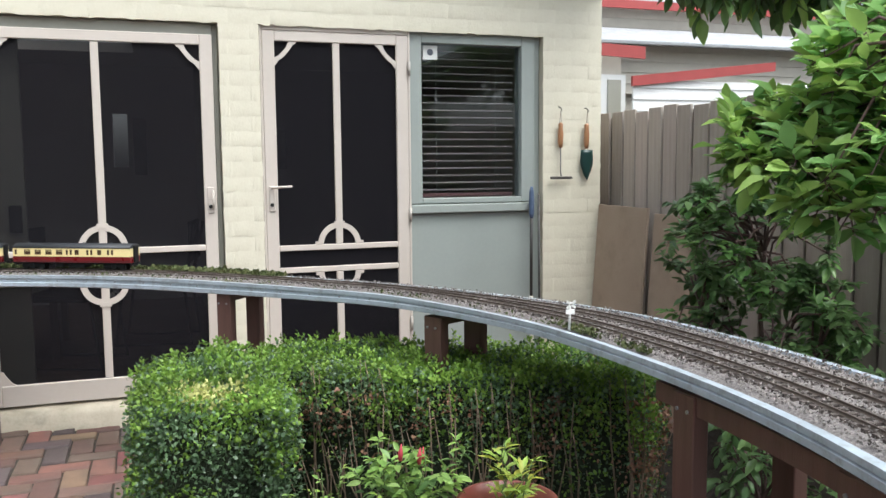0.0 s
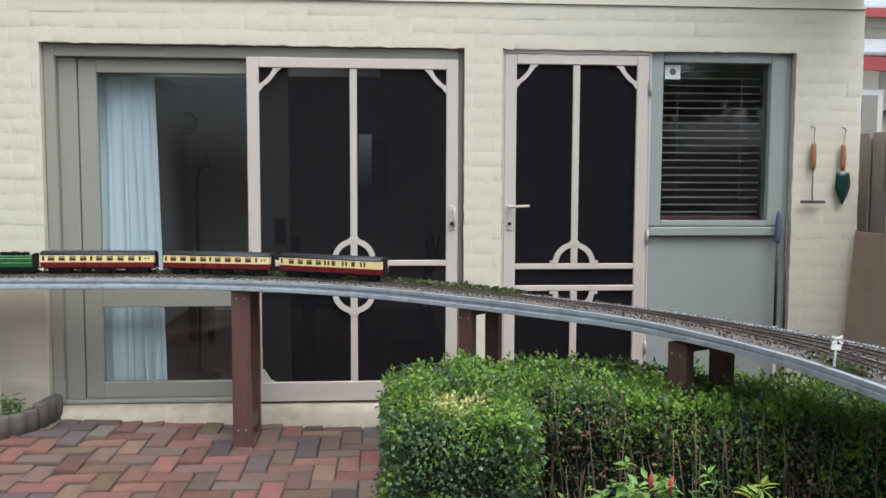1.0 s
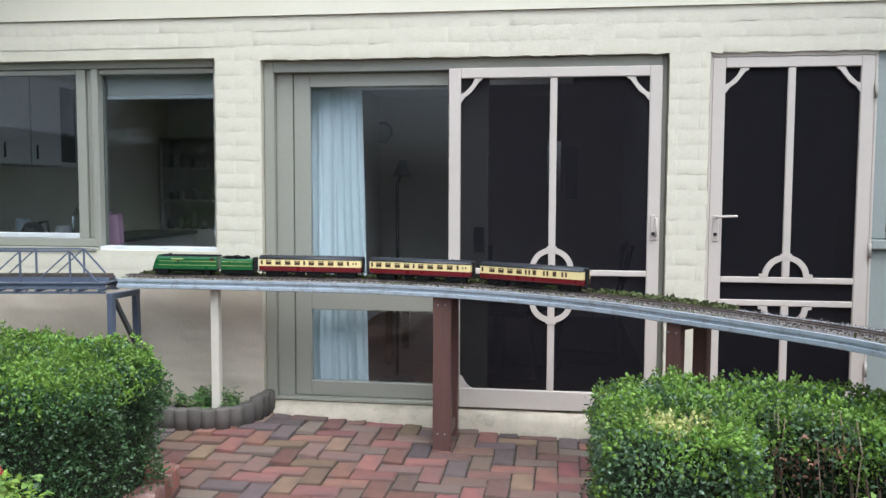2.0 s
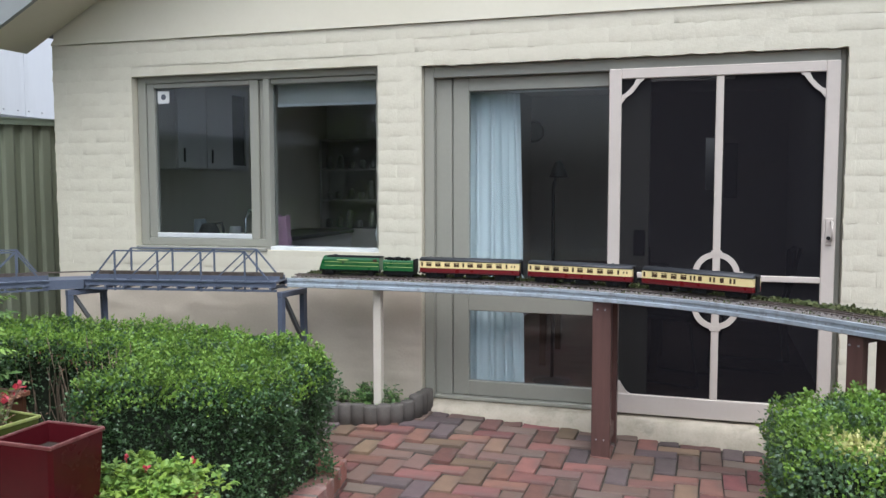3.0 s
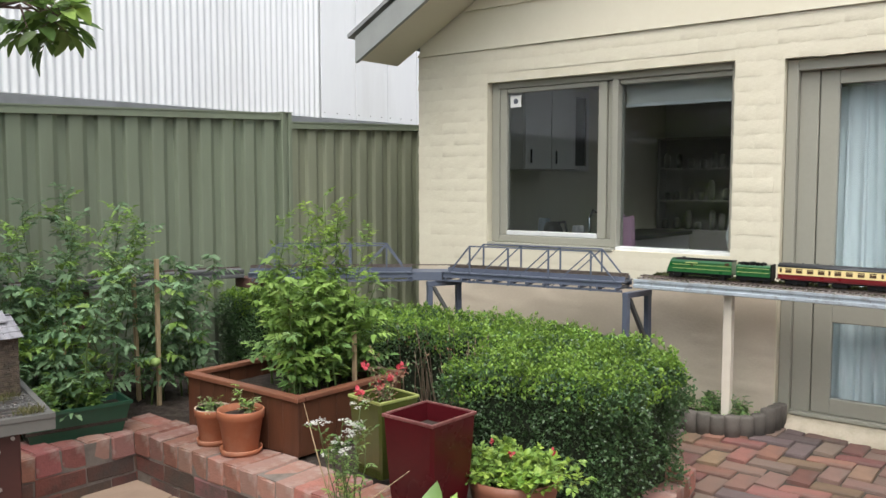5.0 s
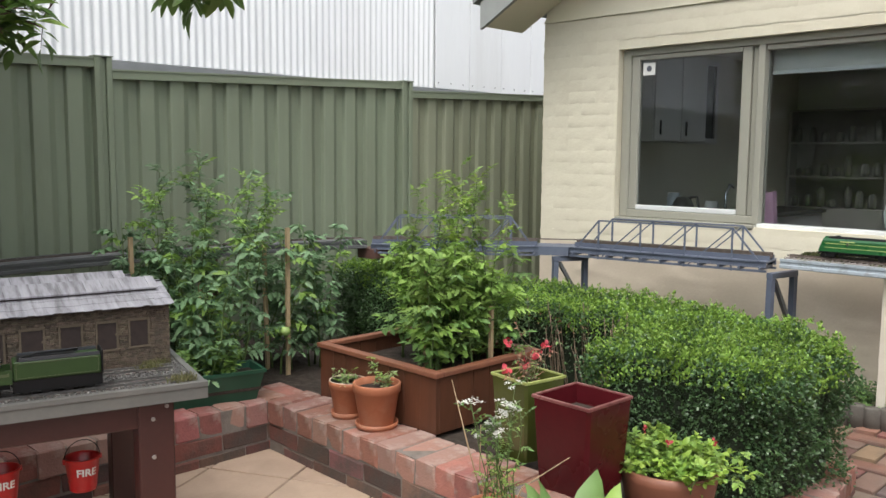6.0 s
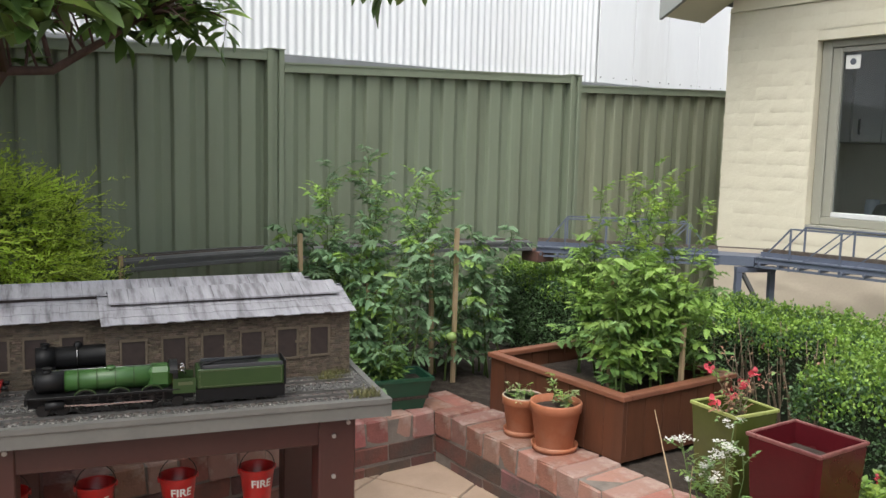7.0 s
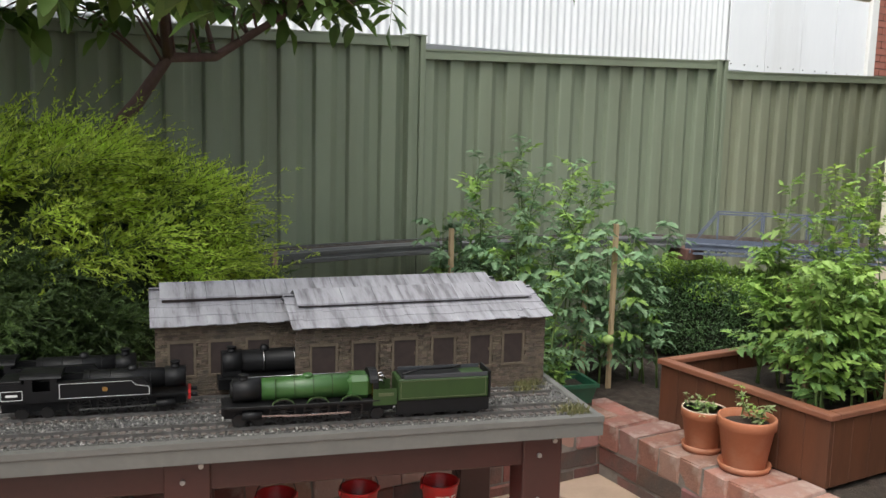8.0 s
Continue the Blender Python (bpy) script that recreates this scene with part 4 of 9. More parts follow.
for j in range(9):
    f = j / 8
    wd = 0.048 * min(1.0, f / 0.55) ** 0.72 if f < 0.55 else 0.048 * (1 - 0.12 * (f - 0.55) / 0.45)
    g.append([bm.verts.new((wd * s, -0.004 - 0.014 * (1 - s * s), 0.19 * f)) for s in (-1, -0.5, 0, 0.5, 1)])
for a, b in zip(g, g[1:]):
    for k in range(4):
        bm.faces.new((a[k], a[k + 1], b[k + 1], b[k])).smooth = True
ob = part("blade", bm, TOOL_GREEN, tw)
ob.modifiers.new("thick", "SOLIDIFY").thickness = 0.002
for x, z in ((1.895, 1.765), (2.085, 1.76)):
    hk = thing("wall_hook", (x, WX, z), "small rusty wall hook", "hook", "wall hooks")
    bm = bmesh.new()
    tube(bm, [(0, 0.012, 0.02), (0, -0.02, 0.012), (0.004, -0.028, 0.0), (0, -0.022, -0.012)], 0.003, n=5)
    part("hook", bm, IRON, hk)
    bm = bmesh.new()
    tube(bm, [(0, -0.024, -0.008), (-0.008, -0.016, -0.1), (0, -0.012, -0.19), (0.008, -0.016, -0.1), (0, -0.024, -0.008)], 0.0014, n=4)
    part("loop", bm, surface("leather_cord", (0.16, 0.10, 0.06), rough=0.7), hk)
mop = thing("outdoor_broom", (1.70, 5.735, -0.02), "dark broom pole with blue-grey cloth leaning in the window corner", "broom")
bm = bmesh.new()
tube(bm, [(0.0, 0.021, 0.60), (0.005, 0.03, 1.15)], 0.010, n=8)
part("pole", bm, DARK, mop)
bm = bmesh.new()
tube(bm, [(0, 0, 0.0), (0.0, 0.02, 0.60)], 0.012, n=8)
part("socket", bm, OFFWHITE_POST, mop, "white lower end of the pole")
bm = bmesh.new()
lathe(bm, [(0.010, 0), (0.016, 0.03), (0.018, 0.10), (0.015, 0.16), (0.008, 0.20)], n=12)
o = part("cloth", bm, surface("blue_grey_cloth", (0.09, 0.13, 0.22), rough=0.8, scale=20, bump=0.4), mop)
o.location = (0.005, 0.028, 1.10)
bm = bmesh.new()
tube(bm, [(0.06, 0.012, 0.0), (0.055, 0.03, 1.25)], 0.008, n=8)
part("second_pole", bm, DARK, mop)
# ---------------------------------------------------------------- garden railway
def spline(pts, step=0.03):
    """Smooth, evenly spaced points through a few plan points."""
    p = [Vector((*q, 0)) for q in pts]
    p = [p[0] * 2 - p[1]] + p + [p[-1] * 2 - p[-2]]
    fine = []
    for a, b, c, d in zip(p, p[1:], p[2:], p[3:]):
        for k in range(40):
            t = k / 40
            fine.append(0.5 * (2 * b + (c - a) * t + (2 * a - 5 * b + 4 * c - d) * t * t + (3 * b - a - 3 * c + d) * t ** 3))
    fine.append(p[-2])
    out, run, want = [fine[0]], 0.0, step
    for a, b in zip(fine, fine[1:]):
        l = (b - a).length
        while run + l >= want and l > 0:
            out.append(a.lerp(b, (want - run) / l))
            want += step
        run += l
    return out


def outward(line, i):
    d = line[min(i + 1, len(line) - 1)] - line[max(i - 1, 0)]
    return Vector((-d.y, d.x, 0)).normalized()


def sweep(bm, line, section, mat=0, closed=True, i0=0, i1=None):
    """Carry a cross-section of (offset outward, height) pairs along a plan line."""
    rows = []
    for i in range(i0, len(line) if i1 is None else i1):
        o = outward(line, i)
        sec = section(i) if callable(section) else section
        rows.append([bm.verts.new((line[i].x + o.x * s, line[i].y + o.y * s, z)) for s, z in sec])
    k = len(sec)
    for a, b in zip(rows, rows[1:]):
        for j in range(k if closed else k - 1):
            bm.faces.new((a[j], a[(j + 1) % k], b[(j + 1) % k], b[j])).material_index = mat
    if closed:
        bm.faces.new(rows[0])
        bm.faces.new(rows[-1][::-1])
    bmesh.ops.recalc_face_normals(bm, faces=bm.faces)


EDGE_A = [(-3.34, 5.40), (-2.85, 5.405), (-2.36, 5.40), (-1.8, 5.365), (-1.2, 5.20), (-0.72, 4.94), (-0.32, 4.60), (0.10, 4.16), (0.28, 3.92), (0.40, 3.66), (0.485, 3.43), (0.55, 3.18), (0.583, 2.93), (0.60, 2.68), (0.604, 2.48), (0.598, 2.30), (0.58, 2.12), (0.55, 1.95), (0.47, 1.60), (0.40, 1.35)]
EDGE_B = [(-4.66, 5.195), (-3.42, 5.405)]
EDGE_C = [(-5.64, 4.30), (-4.82, 5.055)]
EDGE_D = [(-5.35, 0.55), (-5.62, 1.2), (-5.80, 1.9), (-5.90, 2.6), (-5.86, 3.3), (-5.79, 3.9), (-5.64, 4.30)]
lineA, lineB, lineC, lineD = spline(EDGE_A), spline(EDGE_B), spline(EDGE_C), spline(EDGE_D)
TOP = 0.925


def lip(line):
    """Cross-section of the metal edge strip, slimmer where the deck comes forward."""
    def at(i):
        d = 0.016 * min(1.0, max(0.0, (4.6 - line[i].y) / 1.4)) if line[i].x > -1 else 0.0
        return [(0, 0.872 + d), (0.012, 0.868 + d), (0.012, 0.88 + d), (0.03, 0.88 + d), (0.03, TOP - 0.006), (0.012, TOP - 0.006), (0.012, TOP), (-0.006, TOP), (-0.006, TOP - 0.014), (0, TOP - 0.016), (0, 0.893 + d), (-0.008, 0.890 + d), (-0.008, 0.874 + d)]
    return at


DECK_WOOD = surface("grey_deck_board", (0.20, 0.19, 0.18), rough=0.8)


def trackbed(name, line, width, label, paint, bed):
    """Deck with painted edge strips and a bed of ballast; width is a function of the place along the line."""
    t = thing(name, (0, 0, 0), label, "railway deck")
    bm = bmesh.new()
    sweep(bm, line, lip(line))
    part("edge_strip", bm, paint, t, "metal edge strip")
    bm = bmesh.new()
    sweep(bm, line, lambda i: [(width(i) - 0.02, 0.872), (width(i), 0.872), (width(i), TOP), (width(i) - 0.02, TOP)])
    part("back_strip", bm, paint, t)
    bm = bmesh.new()
    sweep(bm, line, lambda i: [(0.031, 0.882), (width(i) - 0.021, 0.882), (width(i) - 0.021, 0.905), (0.031, 0.905)])
    part("deck", bm, DECK_WOOD, t)
    bm = bmesh.new()
    sweep(bm, line, lambda i: [(0.031, 0.915), (0.06, 0.926), (width(i) * 0.5, 0.930), (width(i) - 0.05, 0.926), (width(i) - 0.022, 0.915)], closed=False)
    part("ballast_bed", bm, bed, t)
    return t


def lay_rails(t, line, mid, z=0.934):
    for s in (mid - 0.0235, mid + 0.0225):
        bm = bmesh.new()
        sweep(bm, line, [(s - 0.003, z), (s + 0.003, z), (s + 0.0015, z + 0.003), (s + 0.0025, z + 0.008), (s - 0.0015, z + 0.008), (s - 0.0005, z + 0.003)])
        part("rail", bm, RAIL, t)
    bm = bmesh.new()
    for i in range(1, len(line) - 1):
        o = outward(line, i)
        a = Vector((-o.y, o.x, 0))
        for f in (0.0,):
            c = Vector((line[i].x, line[i].y, 0)) + o * mid
            q = [c + o * 0.04 + a * 0.006, c + o * 0.04 - a * 0.006, c - o * 0.04 - a * 0.006, c - o * 0.04 + a * 0.006]
            lo = [bm.verts.new((v.x, v.y, z - 0.008)) for v in q]
            hi = [bm.verts.new((v.x, v.y, z)) for v in q]
            bm.faces.new(hi)
            for k in range(4):
                bm.faces.new((lo[k], lo[(k + 1) % 4], hi[(k + 1) % 4], hi[k]))
    bmesh.ops.recalc_face_normals(bm, faces=bm.faces)
    tagged(part("sleeper_row", bm, SLEEPER, t), kind="stuff")


MID = 0.115
WIDE_FROM, WIDE_TO = 3.9, 5.2


def spread_at(i):
    """0 on the single-track part, 1 where the second track has swung clear."""
    f = min(1.0, max(0.0, (i * 0.03 - WIDE_FROM) / (WIDE_TO - WIDE_FROM)))
    return f * f * (3 - 2 * f)


deckA = trackbed("railway_deck", lineA, lambda i: 0.27 + 0.13 * spread_at(i), "raised garden railway deck with pale blue-grey edge strip and ballast", DECK_GREY, BALLAST)
lay_rails(deckA, lineA, MID)
bolt = bmesh.new()
cyl(bolt, (0, -0.004, 0), (0, 0.001, 0), 0.0038, n=8)
BOLT = surface("weathered_bolt", (0.32, 0.34, 0.36), (0.22, 0.21, 0.20), rough=0.5, metal=0.3)
bolt_one = part("bolt", bolt, BOLT, deckA)
spots = []
for i in range(4, len(lineA) - 1, 5):
    o = outward(lineA, i)
    spots.append(pose(lineA[i].x, lineA[i].y, 0.9, 0, 0, math.degrees(math.atan2(-o.x, o.y))))
bolt_one.matrix_basis = spots[0]
for m in spots[1:]:
    ob = new("bolt", bolt_one.data)
    ob.parent = deckA
    ob.matrix_basis = m
first = int(WIDE_FROM / 0.03)
second = [Vector((lineA[i].x, lineA[i].y, 0)) + outward(lineA, i) * 0.125 * spread_at(i) for i in range(first, len(lineA))]
lay_rails(deckA, second, MID)
deckD = trackbed("railway_deck", lineD, lambda i: 0.25, "raised dark grey garden railway deck along the green fence", DECK_DARK, DECK_DARK)
lay_rails(deckD, lineD, MID, 0.926)
def plan(line, s, off=0.0):
    """Place and outward direction s metres along a plan line."""
    i = min(len(line) - 2, max(0, int(s / 0.03)))
    o = outward(line, i)
    p = line[i].lerp(line[i + 1], s / 0.03 - i)
    return Vector((p.x + o.x * off, p.y + o.y * off, 0)), o


def bar(bm, a, b, w=0.012, h=0.012):
    """Square bar between two points."""
    a, b = Vector(a), Vector(b)
    d = (b - a).normalized()
    s = d.cross(Vector((0, 1, 0)))
    if s.length < 0.1:
        s = d.cross(Vector((1, 0, 0)))
    s.normalize()
    t = d.cross(s).normalized()
    r = []
    for p in (a, b):
        r.append([bm.verts.new(p + s * i * w / 2 + t * j * h / 2) for i, j in ((-1, -1), (1, -1), (1, 1), (-1, 1))])
    for k in range(4):
        bm.faces.new((r[0][k], r[0][(k + 1) % 4], r[1][(k + 1) % 4], r[1][k]))
    bm.faces.new(r[0][::-1])
    bm.faces.new(r[1])
    bmesh.ops.recalc_face_normals(bm, faces=bm.faces)


def truss_bridge(a, b, width=0.21, top=1.082, low=0.835):
    """Model through-truss bridge: girders, floor beams, sloping end posts, verticals and diagonals."""
    a, b = Vector((*a, 0)), Vector((*b, 0))
    L = (b - a).length
    t = thing("truss_bridge", (a.x, a.y, 0), "blue-grey metal model truss bridge", "model bridge", "model truss bridges", turn=math.degrees(math.atan2(b.y - a.y, b.x - a.x)))
    for y in (0.0, width):
        part("girder", boxes((0, L, y - 0.005, y + 0.005, 0.868, 0.893), (0, L, y - 0.014, y + 0.014, 0.893, 0.90), (0, L, y - 0.012, y + 0.012, 0.862, 0.868)), BRIDGE_GREY, t)
        part("bottom_chord", boxes((0, L, y - 0.010, y + 0.010, low, low + 0.013)), BRIDGE_GREY, t)
        n = 4
        x0, x1 = L * 0.16, L * 0.84
        bm = bmesh.new()
        bar(bm, (x0, y, top), (x1, y, top), 0.009, 0.010)
        part("top_chord", bm, BRIDGE_GREY, t)
        for xa, xb in ((0.02, x0), (L - 0.02, x1)):
            bm = bmesh.new()
            bar(bm, (xa, y, 0.87), (xb, y, top), 0.009, 0.010)
            part("end_post", bm, BRIDGE_GREY, t)
        for k in range(n):
            xk = x0 + (x1 - x0) * k / (n - 1)
            bm = bmesh.new()
            bar(bm, (xk, y, low - 0.004), (xk, y, top), 0.010, 0.010)
            part("upright", bm, BRIDGE_GREY, t)
            if k < n - 1:
                xn = x0 + (x1 - x0) * (k + 1) / (n - 1)
                bm = bmesh.new()
                bar(bm, (xk + 0.012, y, low), (xn, y, top), 0.007, 0.008)
                part("diagonal", bm, BRIDGE_GREY, t)
    for k in range(11):
        xk = 0.03 + (L - 0.06) * k / 10
        part("floor_beam", boxes((xk - 0.006, xk + 0.006, -0.03, width + 0.03, low + 0.01, low + 0.03)), BRIDGE_GREY, t)
    part("deck_plate", boxes((0, L, 0.012, width - 0.012, 0.888, 0.898)), BRIDGE_GREY, t)
    for y in (MID - 0.0235, MID + 0.0225):
        part("rail", boxes((0, L, y - 0.0025, y + 0.0025, 0.912, 0.942)), RAIL, t)
    for y in (MID - 0.05, MID + 0.05):
        part("guard_rail", boxes((0, L, y - 0.003, y + 0.003, 0.898, 0.925)), BRIDGE_GREY, t)
    bm = bmesh.new()
    k = int(L / 0.03)
    for i in range(k):
        box(bm, i * L / k + 0.006, i * L / k + 0.02, MID - 0.045, MID + 0.045, 0.899, 0.912)
    tagged(part("sleeper_row", bm, DECK_DARK, t), kind="stuff")
    return t


truss_bridge(EDGE_B[0], EDGE_B[1])
truss_bridge(EDGE_C[0], EDGE_C[1])


def trestle(at, out_deg, foot):
    """Two-legged support with a cap and a diagonal brace."""
    t = thing("bridge_trestle", (at[0], at[1], 0), "dark blue-grey timber trestle under the model bridge", "trestle", "bridge trestles", turn=out_deg)
    part("cap", boxes((-0.02, 0.24, -0.02, 0.02, 0.80, 0.834), bevel=0.003), BRIDGE_GREY, t)
    for x, dx in ((0.0, -0.01), (0.22, 0.012)):
        bm = bmesh.new()
        bar(bm, (x, 0, 0.80), (x + dx, 0, foot), 0.034, 0.034)
        part("leg", bm, BRIDGE_GREY, t)
    bm = bmesh.new()
    bar(bm, (0.03, 0.0, 0.79), (0.21, 0.0, 0.50), 0.022, 0.024)
    part("brace", bm, DECK_DARK, t)


bm = bmesh.new()
q = [(-4.835, 5.04), (-4.66, 5.175), (-4.71, 5.41), (-4.98, 5.225)]
prism(bm, q, "z", 0.84, 0.898)
tagged(link("bridge_landing", bm, BRIDGE_GREY), "blue-grey landing plate between the two model bridges", "bridge landing")
for y in (MID - 0.0235, MID + 0.0225):
    a, b = plan(lineC, 1.1, y)[0], plan(lineB, 0.02, y)[0]
    bm = bmesh.new()
    bar(bm, (a.x, a.y, 0.938), (b.x, b.y, 0.938), 0.004, 0.008)
    tagged(link("link_rail", bm, RAIL), "short steel rail across the landing", "rail", "landing rails")
trestle((-4.73, 5.13), 65, 0.05)
trestle((-3.40, 5.43), 80, -0.045)
tagged(link("bridge_abutment", boxes((-5.76, -5.60, 4.28, 4.42, 0.80, 0.868), bevel=0.004), POST_BROWN), "dark brown block where the bridge meets the deck", "abutment")


def portal(at, out_deg, foot=-0.045, depth=0.29, top=0.868, width=0.1):
    """Pair of dark-stained posts tied by a cross rail under the deck."""
    t = thing("track_support", (at[0], at[1], 0), "dark brown stained timber post frame carrying the deck", "support frame", "deck support frames", turn=out_deg)
    bolt = surface("zinc_bolt", (0.34, 0.34, 0.35), rough=0.5, metal=0.6, bump=0)
    for x in (0.0, depth - 0.05):
        p = part("post", boxes((x, x + 0.045, -width / 2, width / 2, foot, top), bevel=0.003), POST_BROWN, t)
        if x == 0:
            for y in (-0.018, 0.022):
                for z in (0.12, top - 0.04):
                    bm = bmesh.new()
                    cyl(bm, (-0.004, y, z), (0.0, y, z), 0.005, n=8)
                    part("bolt", bm, bolt, p)
    part("cross_rail", boxes((0.05, depth - 0.05, -0.04, 0.0, 0.09, 0.17), bevel=0.003), POST_BROWN, t)
    part("bearer", boxes((0.05, depth - 0.05, -0.02, 0.02, top - 0.035, top), bevel=0.003), POST_BROWN, t)
    return t


portal((-1.425, 5.30), 88)
portal((-0.305, 4.60), 50, depth=0.27, width=0.07)
portal((0.375, 3.745), 28, depth=0.27, width=0.085)
portal((0.615, 2.535), 2, depth=0.36, foot=0.0, width=0.08)
portal((0.572, 1.965), -10, depth=0.36, foot=0.0)
w = thing("deck_post", (-2.785, 5.495, -0.045), "slim cream-painted post under the railway deck", "post")
part("shaft", boxes((-0.025, 0.025, -0.025, 0.025, 0, 0.916), bevel=0.003), OFFWHITE_POST, w)
near_end = [i for i, p in enumerate(lineA) if p.x > 0.3 and p.y < 2.66]
bm = bmesh.new()
sweep(bm, lineA, [(0.02, 0.822), (0.06, 0.822), (0.06, 0.871), (0.02, 0.871)], i0=near_end[0], i1=near_end[-1])
tagged(link("deck_bearer", bm, POST_BROWN), "brown timber bearer under the railway deck", "bearer")
for y, x in ((1.2, -5.66), (3.3, -5.9)):
    tagged(link("deck_stump", boxes((x - 0.13, x - 0.06, y - 0.04, y + 0.04, 0.2, 0.872), bevel=0.003), POST_BROWN), "brown stained post under the fence-side deck", "post", "fence-side posts")

# second track on the near end of the deck, and low green scatter along the back edge
MOSS = leafy("scenic_scatter", (0.05, 0.075, 0.02), (0.10, 0.10, 0.035), rough=0.8, glow=0.1)


def scatter(name, line, s0, s1, o0, o1, count, seed, label, size=0.014):
    rng = np.random.default_rng(seed)
    pos = []
    for _ in range(count):
        s = rng.uniform(s0, s1)
        if noise.noise(Vector((s * 7, seed, 0))) < rng.uniform(-0.45, 0.2):
            continue
        p, o = plan(line, s, rng.uniform(o0, o1))
        pos.append((p.x, p.y, 0.922 + abs(rng.normal()) * 0.006))
    pos = np.array(pos)
    d = rnd_dirs(rng, len(pos))
    d[:, 2] = np.abs(d[:, 2]) + 0.3
    up = rnd_dirs(rng, len(pos))
    ln = size * rng.uniform(0.5, 1.5, len(pos))
    ob = new(name, leaf_mesh(name, pos, d, up, ln, ln * 0.8, [MOSS]))
    tagged(ob, label, "moss", kind="stuff")


scatter("moss_scatter", lineA, 0.05, 3.4, 0.17, 0.25, 9000, 21, "low dark green moss along the railway deck", 0.022)
scatter("moss_scatter", lineA, 0.0, 4.9, 0.022, 0.05, 900, 22, "thin moss beside the railway edge", 0.008)
scatter("moss_scatter", lineA, 4.9, 5.4, 0.03, 0.06, 500, 23, "green tuft of moss at the deck edge", 0.012)
# loose chips of ballast
rng = np.random.default_rng(31)
pos = []
for _ in range(17000):
    s = 2.2 + 4.6 * rng.uniform() ** 0.6
    p, o = plan(lineA, s, rng.uniform(0.035, 0.235 + 0.13 * spread_at(int(s / 0.03))))
    pos.append((p.x, p.y, rng.uniform(0.926, 0.936)))
pos = np.array(pos)
d, up = rnd_dirs(rng, len(pos)), rnd_dirs(rng, len(pos))
ln = rng.uniform(0.004, 0.009, len(pos))
ob = new("ballast_chips", leaf_mesh("ballast_chips", pos, d, up, ln, ln, [BALLAST_STONE], fold=0.5, shape="chip"))
tagged(ob, "grey loose stone ballast chips on the deck", "ballast", kind="stuff")
sg = thing("crossing_sign", (0.588, 3.075, 0.926), "small white model crossing sign beside the rails", "model sign")
bm = bmesh.new()
cyl(bm, (0, 0, 0), (0.004, 0, 0.085), 0.004, 0.003, n=8)
part("post", bm, WHITE, sg)
for a in (35, -35):
    bm = bmesh.new()
    c, s = math.cos(radians(a)) * 0.018, math.sin(radians(a)) * 0.018
    bar(bm, (0.004 - c, -0.005, 0.078 - s), (0.004 + c, -0.005, 0.078 + s), 0.007, 0.003)
    part("arm", bm, WHITE, sg)
part("name_board", boxes((-0.014, 0.014, -0.008, -0.004, 0.05, 0.064)), WHITE, sg)
# ---------------------------------------------------------------- passenger train
LOCO_GREEN = surface("malachite_green_enamel", (0.016, 0.105, 0.03), (0.013, 0.088, 0.025), rough=0.3, scale=30, fine=200, bump=0.02, coat=0.3)
LINE_YELLOW = surface("pale_yellow_lining", (0.55, 0.60, 0.22), rough=0.4, bump=0)
BLACK = surface("satin_black_enamel", (0.009, 0.009, 0.010), (0.006, 0.006, 0.006), rough=0.45, spec=0.22, scale=30, bump=0.03)
CRIMSON = surface("crimson_enamel", (0.15, 0.010, 0.013), (0.125, 0.008, 0.011), rough=0.3, scale=20, bump=0.02)
CREAM_COACH = surface("coach_cream_enamel", (0.82, 0.68, 0.34), (0.77, 0.63, 0.30), rough=0.32, scale=20, bump=0.02)
ROOF_GREY = surface("dark_coach_roof", (0.034, 0.037, 0.043), (0.026, 0.028, 0.033), rough=0.5, scale=25, bump=0.05)
COACH_GLASS = surface("dark_coach_window", (0.05, 0.032, 0.022), (0.10, 0.06, 0.035), rough=0.12, scale=60, bump=0)
WHEEL = surface("dark_wheel_steel", (0.03, 0.028, 0.027), rough=0.4, metal=0.5)
BRIGHT = surface("bright_steel", (0.55, 0.55, 0.55), rough=0.25, metal=1.0, bump=0)
RAILTOP = 0.9422


def wheelset(parent, x, r, half=0.0225, name="wheel"):
    for y in (-half, half):
        bm = bmesh.new()
        s = 1 if y > 0 else -1
        cyl(bm, (x, y - s * 0.004, r), (x, y + s * 0.003, r), r, n=18)
        cyl(bm, (x, y - s * 0.006, r), (x, y - s * 0.004, r), r + 0.0025, n=18)
        part(name, bm, WHEEL, parent)


def section(bm, outline, x0, x1, mat=0):
    prism(bm, outline, "x", x0, x1, mat)


_pane = {}


def pane(parent, x, y, z, w, h, side):
    """One coach window: frame, dark glass, and a vent bar near its head."""
    key = (round(w, 4), round(h, 4))
    if key not in _pane:
        m1, m2 = bpy.data.meshes.new("window"), bpy.data.meshes.new("vent_bar")
        bm = boxes((-w / 2, w / 2, -0.0012, 0.0012, -h / 2, h / 2), bevel=0.0006)
        bm.to_mesh(m1)
        bm.free()
        m1.materials.append(COACH_GLASS)
        bm = boxes((-w / 2, w / 2, -0.002, 0.0, h * 0.18, h * 0.26), (-w * 0.02, w * 0.02, -0.002, 0.0, h * 0.26, h * 0.5))
        bm.to_mesh(m2)
        bm.free()
        m2.materials.append(CREAM_COACH)
        _pane[key] = (m1, m2)
    m1, m2 = _pane[key]
    o = new("window", m1)
    o.parent = parent
    o.matrix_basis = pose(x, y, z, 0, 0, 0 if side < 0 else 180)
    if w > 0.02:
        v = new("vent_bar", m2)
        v.parent = o


